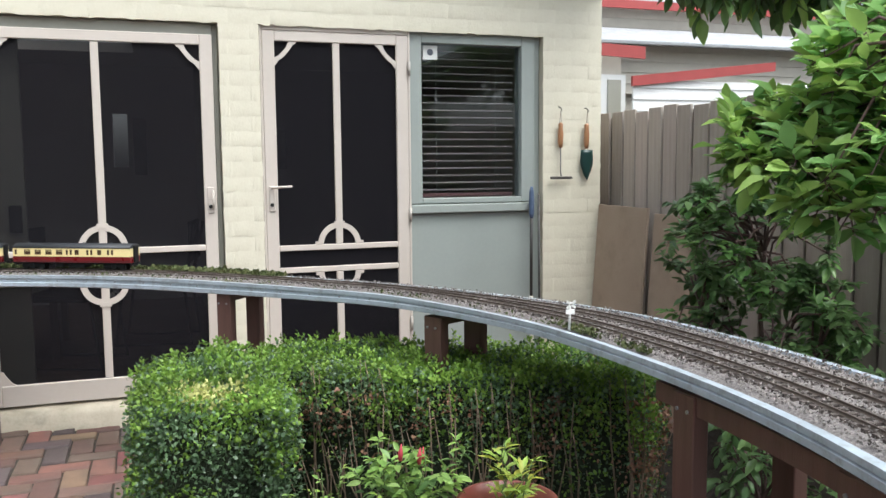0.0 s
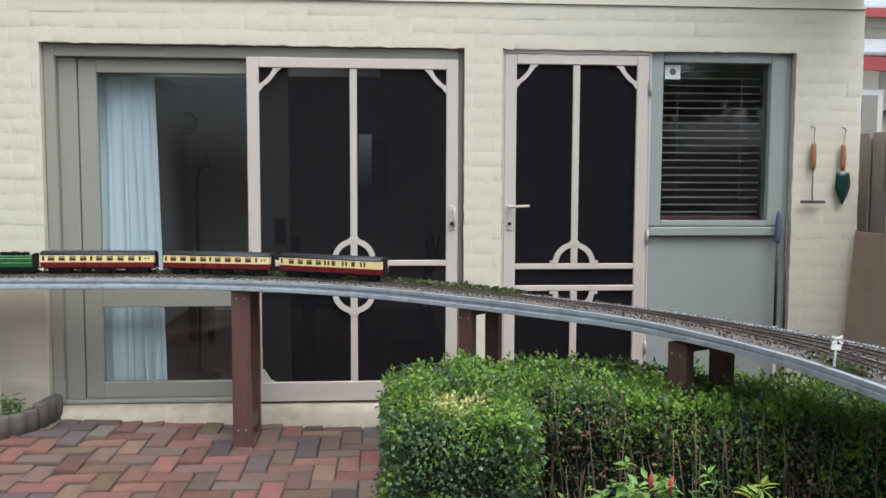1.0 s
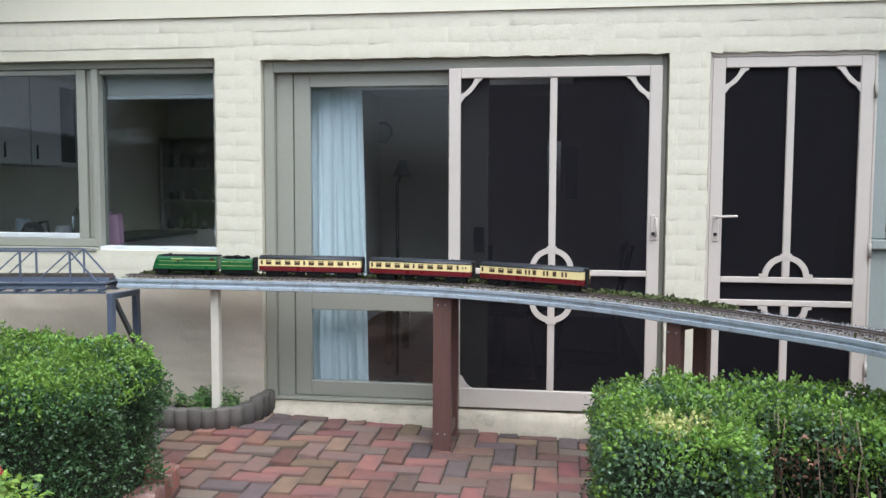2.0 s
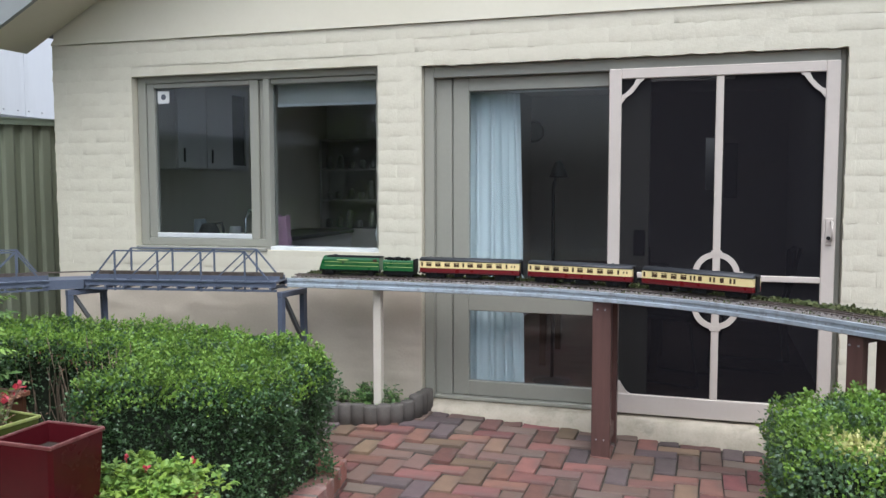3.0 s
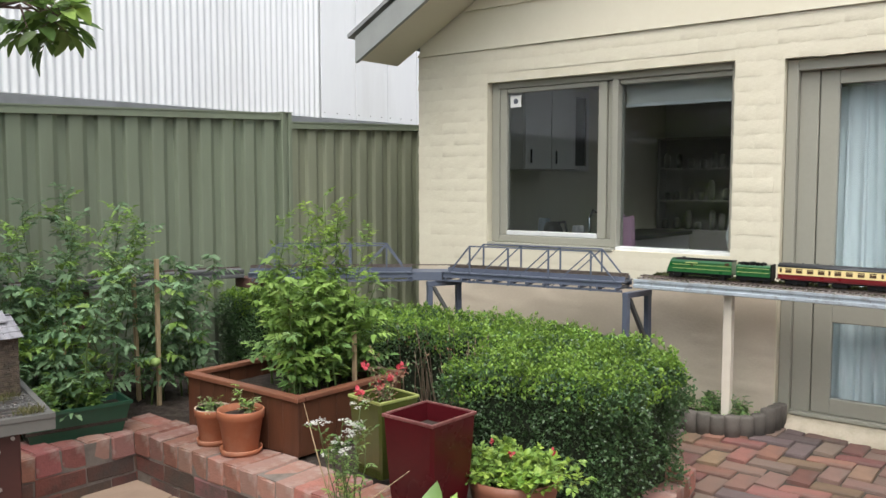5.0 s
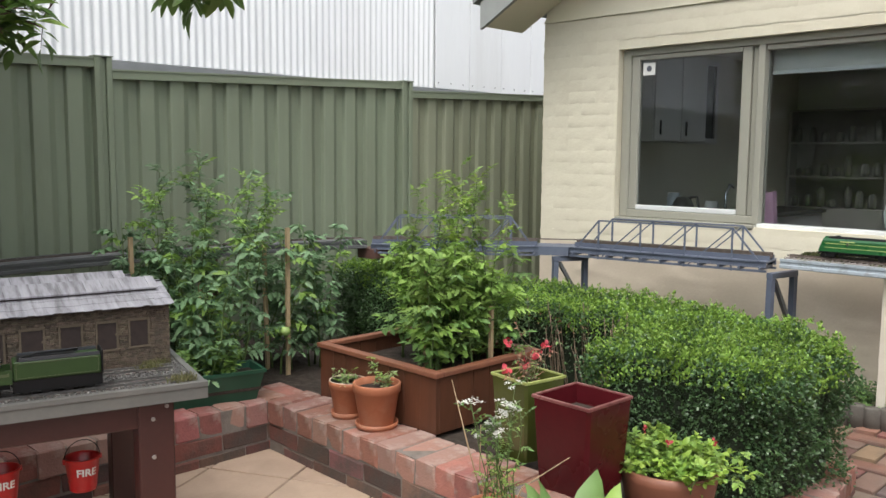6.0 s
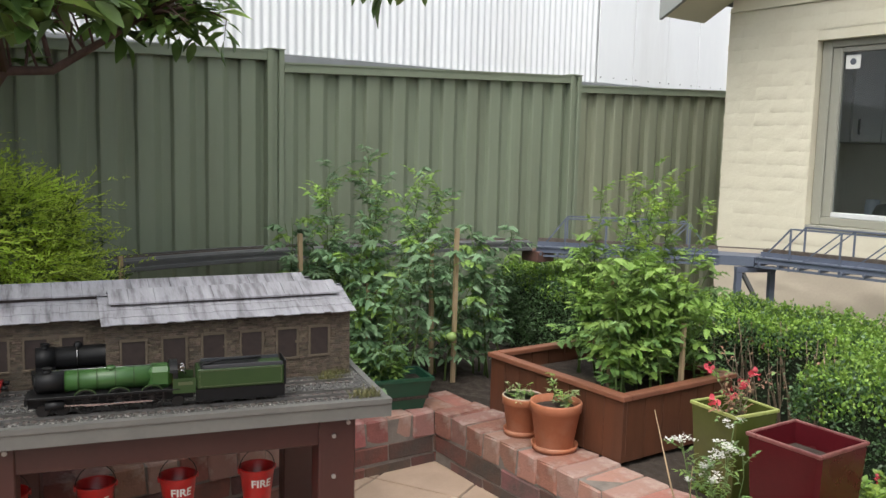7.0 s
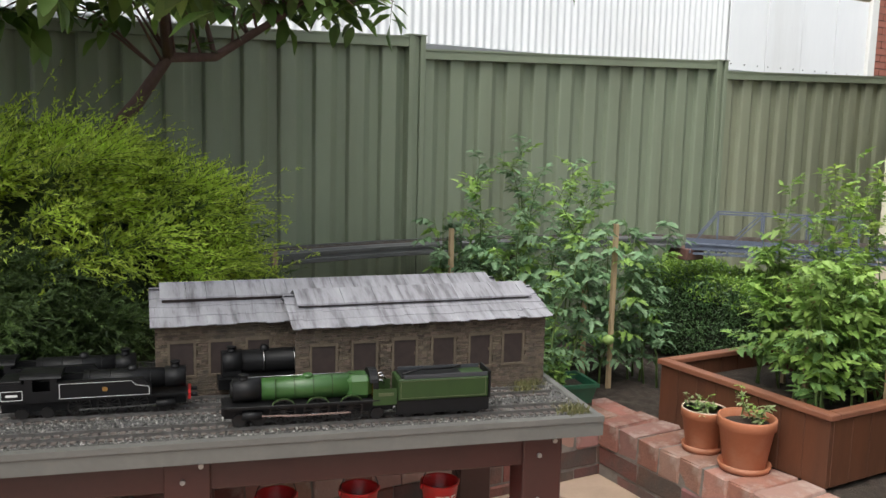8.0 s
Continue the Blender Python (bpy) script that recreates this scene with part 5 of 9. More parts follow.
def bogie(parent, x):
    b = part("bogie", boxes((x - 0.055, x + 0.055, -0.031, -0.026, 0.012, 0.030), (x - 0.055, x + 0.055, 0.026, 0.031, 0.012, 0.030), (x - 0.012, x + 0.012, -0.034, 0.034, 0.006, 0.034), bevel=0.002), BLACK, parent)
    for dx in (-0.04, 0.04):
        wheelset(b, x + dx, 0.0145)


def coach(brake=False):
    """Corridor coach in crimson and cream."""
    c = thing("passenger_coach", (0, 0, 0), "crimson and cream model passenger coach with dark roof" if not brake else "crimson and cream model brake coach with dark roof", "model coach", "coaches of the train")
    L, W = 0.602, 0.0435
    bm = bmesh.new()
    section(bm, [(-W * 0.93, 0.036), (W * 0.93, 0.036), (W, 0.046), (W, 0.0640), (-W, 0.0640), (-W, 0.046)], -L / 2, L / 2)
    part("lower_body", bm, CRIMSON, c, "crimson lower side")
    bm = bmesh.new()
    section(bm, [(-W, 0.0643), (W, 0.0643), (W * 0.97, 0.104), (-W * 0.97, 0.104)], -L / 2, L / 2)
    part("upper_body", bm, CREAM_COACH, c, "cream window band")
    bm = bmesh.new()
    arc = [(math.cos(a) * W * 1.01, 0.1035 + math.sin(a) * 0.021) for a in [math.pi * k / 12 for k in range(13)]]
    section(bm, arc, -L / 2 - 0.001, L / 2 + 0.001)
    for f in bm.faces:
        f.smooth = len(f.verts) == 4
    roof_ = part("roof", bm, ROOF_GREY, c, "dark grey roof")
    for k in range(8):
        x = -L / 2 + 0.05 + k * 0.0715
        bm = bmesh.new()
        cyl(bm, (x, 0.008 * (-1) ** k, 0.1235), (x, 0.008 * (-1) ** k, 0.1285), 0.004, n=8)
        part("ventilator", bm, ROOF_GREY, roof_)
    part("underframe", boxes((-L / 2 + 0.01, L / 2 - 0.01, -0.03, 0.03, 0.027, 0.0338)), BLACK, c)
    part("battery_box", boxes((-0.06, 0.02, -0.034, 0.034, 0.010, 0.027), (0.05, 0.09, -0.030, 0.030, 0.012, 0.027), bevel=0.002), BLACK, c)
    for s in (-1, 1):
        bm = boxes((s * L / 2, s * (L / 2 + 0.010), -0.018, 0.018, 0.036, 0.116), bevel=0.0025) if s > 0 else boxes((-L / 2 - 0.010, -L / 2, -0.018, 0.018, 0.036, 0.116), bevel=0.0025)
        part("gangway", bm, BLACK, c, "black corridor bellows")
        for y in (-0.026, 0.026):
            bm = bmesh.new()
            cyl(bm, (s * L / 2, y, 0.034), (s * (L / 2 + 0.012), y, 0.034), 0.0035, n=8)
            part("buffer", bm, BLACK, c)
        bogie(c, s * 0.21)
    if brake:
        wins = [(-0.285, 0.011), (-0.225, 0.03), (-0.17, 0.03), (-0.115, 0.03), (-0.06, 0.03), (-0.02, 0.010), (0.0, 0.010), (0.03, 0.02), (0.085, 0.010), (0.105, 0.010), (0.145, 0.02), (0.19, 0.010), (0.21, 0.010)]
        wins = [(-x, w) for x, w in wins]
    else:
        wins = [(0.285, 0.011), (0.243, 0.031), (0.186, 0.031), (0.129, 0.031), (0.072, 0.031), (0.030, 0.011), (-0.012, 0.031), (-0.069, 0.031), (-0.126, 0.031), (-0.183, 0.031), (-0.228, 0.011), (-0.258, 0.008), (-0.275, 0.008)]
    for x, w in wins:
        for s in (-1, 1):
            pane(c, x, s * (W * 0.985 + 0.0004), 0.0850, w * 1.06 if w > 0.02 else w, 0.0235 if w > 0.009 else 0.010, s)
    return c


def spoked(parent, x, r, y, name="driving_wheel"):
    bm = bmesh.new()
    s = 1 if y > 0 else -1
    n = 24
    for k in range(n):
        a0, a1 = 2 * math.pi * k / n, 2 * math.pi * (k + 1) / n
        q = []
        for yy in (y - s * 0.003, y + s * 0.003):
            for a in (a0, a1):
                for rr in (r * 0.86, r):
                    q.append(bm.verts.new((x + math.cos(a) * rr, yy, r + math.sin(a) * rr)))
        for f in ((0, 1, 3, 2), (4, 6, 7, 5), (1, 5, 7, 3), (0, 2, 6, 4)):
            bm.faces.new([q[i] for i in f])
    for k in range(12):
        a = 2 * math.pi * k / 12
        bar(bm, (x, y, r), (x + math.cos(a) * r * 0.88, y, r + math.sin(a) * r * 0.88), 0.0022, 0.004)
    cyl(bm, (x, y - 0.004, r), (x, y + 0.004, r), r * 0.2, n=10)
    part(name, bm, WHEEL, parent)


def rods(parent, xs, r, y):
    bm = bmesh.new()
    bar(bm, (min(xs), y, r * 0.75), (max(xs), y, r * 0.75), 0.005, 0.003)
    part("coupling_rod", bm, BRIGHT, parent, "bright steel coupling rod")


def streamlined_loco():
    """Air-smoothed express engine with its tender."""
    e = thing("steam_engine", (0, 0, 0), "green air-smoothed model express steam engine with yellow lining", "model engine", "locomotives")
    W = 0.041
    bm = bmesh.new()
    prof = [(-W, 0.038), (-W, 0.098), (-W * 0.86, 0.112), (-W * 0.5, 0.1195), (0, 0.1205), (W * 0.5, 0.1195), (W * 0.86, 0.112), (W, 0.098), (W, 0.038)]
    section(bm, prof, -0.20, 0.165)
    for v in bm.verts:
        if v.co.x > 0.1:
            v.co.x += 0.028 - max(0, v.co.z - 0.04) * 0.38
    part("casing", bm, LOCO_GREEN, e, "malachite green air-smoothed casing")
    bm = bmesh.new()
    section(bm, [(-W * 0.9, 0.1125), (-W * 0.5, 0.1205), (0, 0.1218), (W * 0.5, 0.1205), (W * 0.9, 0.1125)], -0.205, 0.14)
    part("top_sheet", bm, BLACK, e)
    for s in (-1, 1):
        for z in (0.060, 0.083):
            part("lining", boxes((-0.195, 0.155, min(s * W, s * (W + 0.0008)), max(s * W, s * (W + 0.0008)), z, z + 0.0024)), LINE_YELLOW, e)
        part("name_plate", boxes((0.0, 0.075, min(s * W, s * (W + 0.0016)), max(s * W, s * (W + 0.0016)), 0.094, 0.0995)), LINE_YELLOW, e, "plain pale name bar")
        part("badge", boxes((0.030, 0.042, min(s * W, s * (W + 0.0014)), max(s * W, s * (W + 0.0014)), 0.073, 0.092), bevel=0.0005), BRIGHT, e)
        part("cab_window", boxes((-0.185, -0.16, min(s * W, s * (W + 0.001)), max(s * W, s * (W + 0.001)), 0.088, 0.105)), COACH_GLASS, e)
        part("cylinder", boxes((0.10, 0.15, s * 0.036 - 0.007, s * 0.036 + 0.007, 0.012, 0.036), bevel=0.003), BLACK, e)
        for x in (0.06, -0.005, -0.07):
            spoked(e, x, 0.028, s * 0.0235)
        rods(e, (0.06, -0.07), 0.028, s * 0.030)
        wheelset(e, 0.13, 0.0145) if s > 0 else None
        wheelset(e, 0.17, 0.0145) if s > 0 else None
        wheelset(e, -0.135, 0.017) if s > 0 else None
    part("frame", boxes((-0.19, 0.18, -0.02, 0.02, 0.018, 0.037)), BLACK, e)
    part("running_plate", boxes((-0.2, 0.185, -0.043, 0.043, 0.034, 0.038)), BLACK, e)
    part("buffer_beam", boxes((0.186, 0.192, -0.04, 0.04, 0.024, 0.036)), BLACK, e)
    bm = bmesh.new()
    cyl(bm, (0.10, 0, 0.118), (0.10, 0, 0.127), 0.011, n=14)
    part("chimney", bm, BLACK, e)
    return e


def streamlined_tender():
    e = thing("engine_tender", (0, 0, 0), "green model engine tender with black coal bunker", "model tender")
    W = 0.040
    bm = bmesh.new()
    section(bm, [(-W, 0.038), (-W, 0.092), (-W * 0.8, 0.101), (W * 0.8, 0.101), (W, 0.092), (W, 0.038)], -0.095, 0.095)
    part("tank", bm, LOCO_GREEN, e)
    bm = bmesh.new()
    rng = np.random.default_rng(5)
    for _ in range(90):
        x, y, z = rng.uniform(-0.05, 0.085), rng.uniform(-0.026, 0.026), 0.101 + rng.uniform(0, 0.012)
        r = rng.uniform(0.004, 0.008)
        box(bm, x - r, x + r, y - r, y + r, z - r, z + r)
    part("coal", bm, BLACK, e, "black lump coal")
    for s in (-1, 1):
        for z in (0.060, 0.083):
            part("lining", boxes((-0.09, 0.09, min(s * W, s * (W + 0.0008)), max(s * W, s * (W + 0.0008)), z, z + 0.0024)), LINE_YELLOW, e)
    part("frame", boxes((-0.098, 0.098, -0.034, 0.034, 0.014, 0.0378), bevel=0.002), BLACK, e)
    part("end_sheet", boxes((-0.102, -0.0955, -0.036, 0.036, 0.03, 0.11)), BLACK, e)
    for x in (-0.065, 0.0, 0.065):
        wheelset(e, x, 0.017)
    return e


def put_on_track(ob, line, s, mid=MID, half=0.2, z=RAILTOP):
    """Stand a vehicle on the rails with its front towards the line's start."""
    a, _ = plan(line, max(0.0, s - half), mid)
    b, _ = plan(line, s + half, mid)
    c = (a + b) / 2
    ob.matrix_basis = pose(c.x, c.y, z, 0, 0, math.degrees(math.atan2(a.y - b.y, a.x - b.x)))


put_on_track(streamlined_loco(), lineA, 0.37, half=0.1)
put_on_track(streamlined_tender(), lineA, 0.69, half=0.06)
first = coach()
put_on_track(first, lineA, 1.125)
second = copy_thing(first, first.matrix_basis.copy())
put_on_track(second, lineA, 1.765)
put_on_track(coach(True), lineA, 2.405)
# ---------------------------------------------------------------- boundary
FX = -6.26
steel_fence = thing("steel_fence", (0, 0, 0), "sage-green ribbed steel panel fence with stepped tops", "fence", kind="structure")


# paler, yellower green for the panels beyond y = 5
FENCE_PALER = surface("paler_sage_sheet_steel", (0.26, 0.278, 0.198), (0.23, 0.245, 0.172), rough=0.5, scale=1.2, fine=30, bump=0.02, dirt=(0.16, 0.15, 0.10), dirt_scale=2.5, dirt_amount=0.3, stretch=(1, 1, 0.25))


def steel_panel(y0, y1, za, zb, name="fence_panel", paint=None):
    """Ribbed sheet between two posts, with a capped rail above and below."""
    f = new(name)
    f.parent = steel_fence
    f.matrix_basis = pose(FX, y0, 0)
    n = 12
    p = (y1 - y0) / n
    prof = []
    for k in range(n):
        b = k * p
        prof += [(b, -0.002), (b + p * 0.04, 0.0), (b + p * 0.42, 0.0), (b + p * 0.45, -0.002), (b + p * 0.66, -0.030), (b + p * 0.71, -0.032), (b + p * 0.93, -0.032), (b + p * 0.945, -0.031), (b + p * 0.985, -0.005)]
    prof.append((y1 - y0, -0.002))
    bm = bmesh.new()
    lo = [bm.verts.new((x, y, 0.1)) for y, x in prof]
    hi = [bm.verts.new((x, y, za - 0.03 + (zb - za) * y / (y1 - y0))) for y, x in prof]
    for i in range(len(prof) - 1):
        bm.faces.new((lo[i], lo[i + 1], hi[i + 1], hi[i]))
    ob = part("sheet", bm, paint or FENCE_GREEN, f)
    so = ob.modifiers.new("thick", "SOLIDIFY")
    so.thickness = 0.002
    bm = bmesh.new()
    for s0, s1, h0, h1 in ((-0.045, 0.022, -0.052, 0.0), (-0.05, 0.027, -0.006, 0.004)):
        v = [bm.verts.new((x, y, (za if y == 0 else zb) + h)) for y in (0, y1 - y0) for x, h in ((s0, h0), (s1, h0), (s1, h1), (s0, h1))]
        for q in ((3, 2, 1, 0), (4, 5, 6, 7), (0, 1, 5, 4), (1, 2, 6, 5), (2, 3, 7, 6), (3, 0, 4, 7)):
            bm.faces.new([v[i] for i in q])
    bmesh.ops.recalc_face_normals(bm, faces=bm.faces)
    part("top_rail", bm, FENCE_GREEN, f)
    return f


def steel_post(y, z):
    f = new("fence_post")
    f.parent = steel_fence
    f.matrix_basis = pose(FX, y, 0)
    part("channel", boxes((-0.05, 0.03, -0.052, -0.018, 0.1, z), (-0.05, 0.03, 0.018, 0.052, 0.1, z), (-0.05, 0.012, -0.018, 0.018, 0.1, z - 0.004), bevel=0.003), FENCE_GREEN, f)
    part("cap", boxes((-0.054, 0.034, -0.056, 0.056, z, z + 0.006)), FENCE_GREEN, f)


for y0, y1, za, zb in ((-4.32, -1.96, 1.96, 2.04), (-1.93, 0.42, 1.96, 2.04), (0.471, 2.775, 1.957, 2.036), (2.818, 5.164, 1.972, 2.057), (5.214, 7.596, 1.993, 2.075), (7.64, 10.0, 1.993, 2.075)):
    steel_panel(y0, y1, za, zb, paint=FENCE_PALER if y0 > 5 else None)
for y, z in ((-1.945, 2.05), (0.445, 2.05), (2.782, 2.044), (5.166, 2.062), (7.618, 2.08)):
    steel_post(y, z)

# neighbour's shed of white corrugated iron behind the fence
bm = bmesh.new()
n = int(16.35 / 0.0095)
lo, hi = [], []
for i in range(n + 1):
    y = -9.0 + i * 0.0095
    d = 0.009 * math.sin(2 * math.pi * y / 0.076)
    lo.append(bm.verts.new((-8.2 + d, y, 2.25)))
    hi.append(bm.verts.new((-8.2 + d, y, 6.2)))
for i in range(n):
    bm.faces.new((lo[i], lo[i + 1], hi[i + 1], hi[i])).smooth = True
NB_SCREW = surface("grey_screw", (0.30, 0.30, 0.30), rough=0.5)
shed = thing("neighbour_shed", (0, 0, 0), "tall white corrugated iron shed behind the fence", "shed")
part("cladding", bm, WHITE_IRON, shed)
part("base_flashing", boxes((-8.195, -8.165, -9.0, 9.55, 2.14, 2.24), bevel=0.004), surface("grey_flashing", (0.25, 0.26, 0.27), rough=0.5), shed, "dark grey base flashing")
part("body", boxes((-14, -8.24, -9.0, 9.55, 0.0, 6.2)), WHITE_IRON, shed)
for k in range(4):
    y = 7.362 + k * 0.552
    part("flat_sheet", boxes((-8.21, -8.192 + 0.003 * (k % 2), y, y + 0.545, 2.25, 6.2), bevel=0.003), WHITE_IRON, shed, "smooth white sheet")
    for j in range(8):
        bm = bmesh.new()
        cyl(bm, (-8.192, y + 0.04 + 0.066 * j, 2.31), (-8.183, y + 0.04 + 0.066 * j, 2.31), 0.007, n=6)
        if j % 3 == 0:
            part("screw", bm, NB_SCREW, shed)
part("end_post", boxes((-8.20, -8.15, 9.57, 9.69, 2.2, 6.2), bevel=0.004), WHITE, shed)
# ---------------------------------------------------------------- timber fence and what stands beyond
PX = 2.37
pf = thing("paling_fence", (0, 0, 0), "weathered grey timber paling fence", "fence", kind="structure")
_pal = []
rng = np.random.default_rng(81)
for k in range(5):
    bm = boxes((-0.009, 0.009, -0.067, 0.067, 0.0, 1.80 + rng.uniform(-0.004, 0.004)), bevel=0.003)
    for v in bm.verts:
        v.co.x += rng.normal() * 0.0015
    me = bpy.data.meshes.new("paling")
    bm.to_mesh(me)
    bm.free()
    me.materials.append(PALING)
    _pal.append(me)
for k in range(54):
    o = new("paling", _pal[k % 5])
    o.parent = pf
    o.matrix_basis = pose(PX + rng.uniform(0, 0.008), 8.9 - k * 0.1525, -0.04 + rng.normal() * 0.006, 0, rng.normal() * 0.2, 0)
tagged(part("backing", boxes((PX + 0.026, PX + 0.036, 0.8, 8.95, -0.04, 1.73)), PALING, pf, "palings lapped behind"), kind="stuff")
for z in (0.35, 1.45):
    part("fence_rail", boxes((PX + 0.037, PX + 0.075, 0.8, 9.0, z, z + 0.09)), PALING, pf)
BOARD_TAN = surface("weathered_tan_board", (0.36, 0.28, 0.21), (0.29, 0.22, 0.165), rough=0.8, scale=3, bump=0.1, dirt=(0.15, 0.11, 0.08), dirt_scale=2.5, dirt_amount=0.5)
for x, y0, y1, h, lean in ((2.10, 5.16, 5.74, 1.20, 4), (2.13, 4.72, 5.13, 1.17, 4)):
    ob = link("leaning_board", boxes((-0.009, 0.009, y0, y1, 0.0, h), bevel=0.002), BOARD_TAN)
    ob.matrix_basis = pose(x, 0, -0.04, 0, lean, 0)
    tagged(ob, "tan weathered board leaning against the paling fence", "board", "leaning boards")

NB_WHITE = surface("white_weatherboard_paint", (0.72, 0.72, 0.70), (0.64, 0.64, 0.62), rough=0.5, bump=0.03)
NB_CREAM = surface("cream_weatherboard_paint", (0.50, 0.47, 0.40), (0.44, 0.41, 0.35), rough=0.55, bump=0.04)
NB_RED = surface("red_fascia_paint", (0.36, 0.06, 0.055), (0.29, 0.05, 0.045), rough=0.45, bump=0.03)
NB_ROOF = surface("pale_corrugated_roof", (0.62, 0.63, 0.64), rough=0.4, metal=0.3, bump=0.03)
nb = thing("neighbour_house", (0, 0, 0), "neighbour's weatherboard house with red fascias and pale iron roofs", "house")


def clad(y, x0, x1, z0, z1, mat, pitch=0.15):
    k = 0
    z = z0
    while z < z1 - 0.02:
        t = min(z1, z + pitch)
        bm = bmesh.new()
        v = [bm.verts.new(p) for p in ((x0, y - 0.018, z), (x1, y - 0.018, z), (x1, y, t), (x0, y, t), (x0, y + 0.02, z), (x1, y + 0.02, z), (x1, y + 0.02, t), (x0, y + 0.02, t))]
        for q in ((0, 1, 2, 3), (0, 4, 5, 1), (4, 7, 6, 5), (1, 5, 6, 2), (0, 3, 7, 4)):
            bm.faces.new([v[i] for i in q])
        part("weatherboard", bm, mat, nb)
        z = t


def slope_roof(x0, x1, y0, y1, z0, z1):
    bm = bmesh.new()
    n = int((x1 - x0) / 0.019)
    lo, hi = [], []
    for i in range(n + 1):
        x = x0 + (x1 - x0) * i / n
        d = 0.012 * math.sin(2 * math.pi * x / 0.076)
        lo.append(bm.verts.new((x, y0, z0 + d)))
        hi.append(bm.verts.new((x, y1, z1 + d)))
    for i in range(n):
        bm.faces.new((lo[i], lo[i + 1], hi[i + 1], hi[i])).smooth = True
    part("roof", bm, NB_ROOF, nb, "pale corrugated iron roof")


# low white lean-to with a sloping red barge, then the taller part behind
NY = 10.5
clad(NY, 5.32, 12.0, 0.3, 2.50, NB_WHITE)
bm = bmesh.new()
v = [(5.28, 2.41), (5.28, 2.54), (7.5, 2.78), (7.5, 2.66)]
prism(bm, v, "y", NY - 0.06, NY - 0.02)
part("barge_board", bm, NB_RED, nb, "red barge board")
clad(NY + 0.9, 5.5, 12.0, 2.4, 3.14, NB_CREAM)
part("window", boxes((5.02, 5.54, NY + 0.55, NY + 0.60, 1.85, 2.62)), NB_WHITE, nb)
part("window_pane", boxes((5.26, 5.46, NY + 0.53, NY + 0.548, 1.95, 2.55)), SAGE, nb)
part("wall", boxes((3.0, 5.5, NY + 0.6, NY + 0.8, 0.0, 3.0), (5.5, 12, NY + 1.0, NY + 1.1, 0, 3.14)), NB_CREAM, nb)
bm = bmesh.new()
prism(bm, [(3.9, 2.90), (3.9, 3.06), (5.74, 2.98), (5.74, 2.82)], "y", NY + 0.38, NY + 0.44)
part("barge_board", bm, NB_RED, nb, "red barge board")
slope_roof(3.0, 12.0, NY + 0.6, NY + 2.6, 3.09, 3.60)
part("gutter", boxes((3.0, 12.0, NY + 0.52, NY + 0.60, 3.03, 3.08), bevel=0.01), STEEL_ROOF, nb)
clad(NY + 2.8, 3.0, 12.0, 3.5, 4.02, NB_CREAM)
part("fascia", boxes((2.4, 12.0, NY + 2.55, NY + 2.6, 3.92, 4.05)), NB_RED, nb, "red fascia")
slope_roof(2.4, 12.0, NY + 2.55, NY + 5.0, 4.07, 5.2)
# red brick building past the white shed
BRICK_FAR = surface("far_red_brick", (0.40, 0.15, 0.105), (0.31, 0.115, 0.08), rough=0.85, scale=9, fine=60, bump=0.4)
fb = thing("brick_building", (0, 0, 0), "red brick building past the white shed", "building")
for k in range(34):
    z = 2.0 + k * 0.086
    bm = bmesh.new()
    y = 9.8 - (0.12 if k % 2 else 0)
    while y < 12.5:
        box(bm, -9.0, -8.9, max(9.70, y) + 0.005, y + 0.235, z, z + 0.076)
        y += 0.245
    tagged(part("brick_course", bm, BRICK_FAR, fb), kind="stuff")
part("wall", boxes((-12.0, -8.915, 9.70, 12.7, 0, 5.0)), MORTAR, fb)
# low fence that closes the yard, and the tiled house that the window panes mirror
cf = thing("back_fence", (0, 0, 0), "plain grey timber fence closing the yard", "fence", kind="structure")
part("panel", boxes((-6.4, 2.4, -5.1, -5.0, -0.05, 1.65)), PALING, cf)
ROOF_TILE = surface("terracotta_roof_tile", (0.30, 0.115, 0.075), (0.21, 0.08, 0.055), rough=0.8, scale=6, fine=50, bump=0.3)
HOUSE_PALE = surface("pale_rendered_house", (0.52, 0.50, 0.47), (0.44, 0.42, 0.39), rough=0.8, scale=2, fine=30, bump=0.1)
oh = thing("tiled_house", (0, 0, 0), "pale rendered house with a terracotta tile roof across the yard", "house")
part("wall", boxes((-17, -7, -9.3, -9.0, -0.05, 3.3)), HOUSE_PALE, oh)
for k in range(12):
    y, z = -8.6 - 0.32 * k, 3.28 + 0.17 * k
    bm = bmesh.new()
    prism(bm, [(y, z), (y - 0.34, z + 0.18), (y - 0.34, z + 0.215), (y, z + 0.045)], "x", -17.4, -6.6)
    tagged(part("tile_course", bm, ROOF_TILE, oh, "course of terracotta tiles"), kind="stuff")
part("gutter", boxes((-17.4, -6.6, -8.62, -8.5, 3.2, 3.3), bevel=0.02), WHITE, oh)
for x in (-14.6, -11.6, -8.4):
    wdw = part("window", boxes((x - 0.75, x + 0.75, -8.998, -8.97, 1.2, 2.6)), DARK, oh, "dark window")
    part("frame", boxes((x - 0.82, x - 0.752, -8.998, -8.93, 1.13, 2.67), (x + 0.752, x + 0.82, -8.998, -8.93, 1.13, 2.67), (x - 0.752, x + 0.752, -8.998, -8.93, 2.602, 2.67), (x - 0.752, x + 0.752, -8.998, -8.93, 1.13, 1.198), (x - 0.03, x + 0.03, -8.968, -8.93, 1.2, 2.6)), WHITE, wdw)
# ---------------------------------------------------------------- clipped box hedges
# leaf colour for the sun patch painted on the hedge top
HEDGE_SUNLIT = leafy("sunlit_hedge_leaf", (0.50, 0.52, 0.16), (0.62, 0.60, 0.26), rough=0.5, glow=0.3)


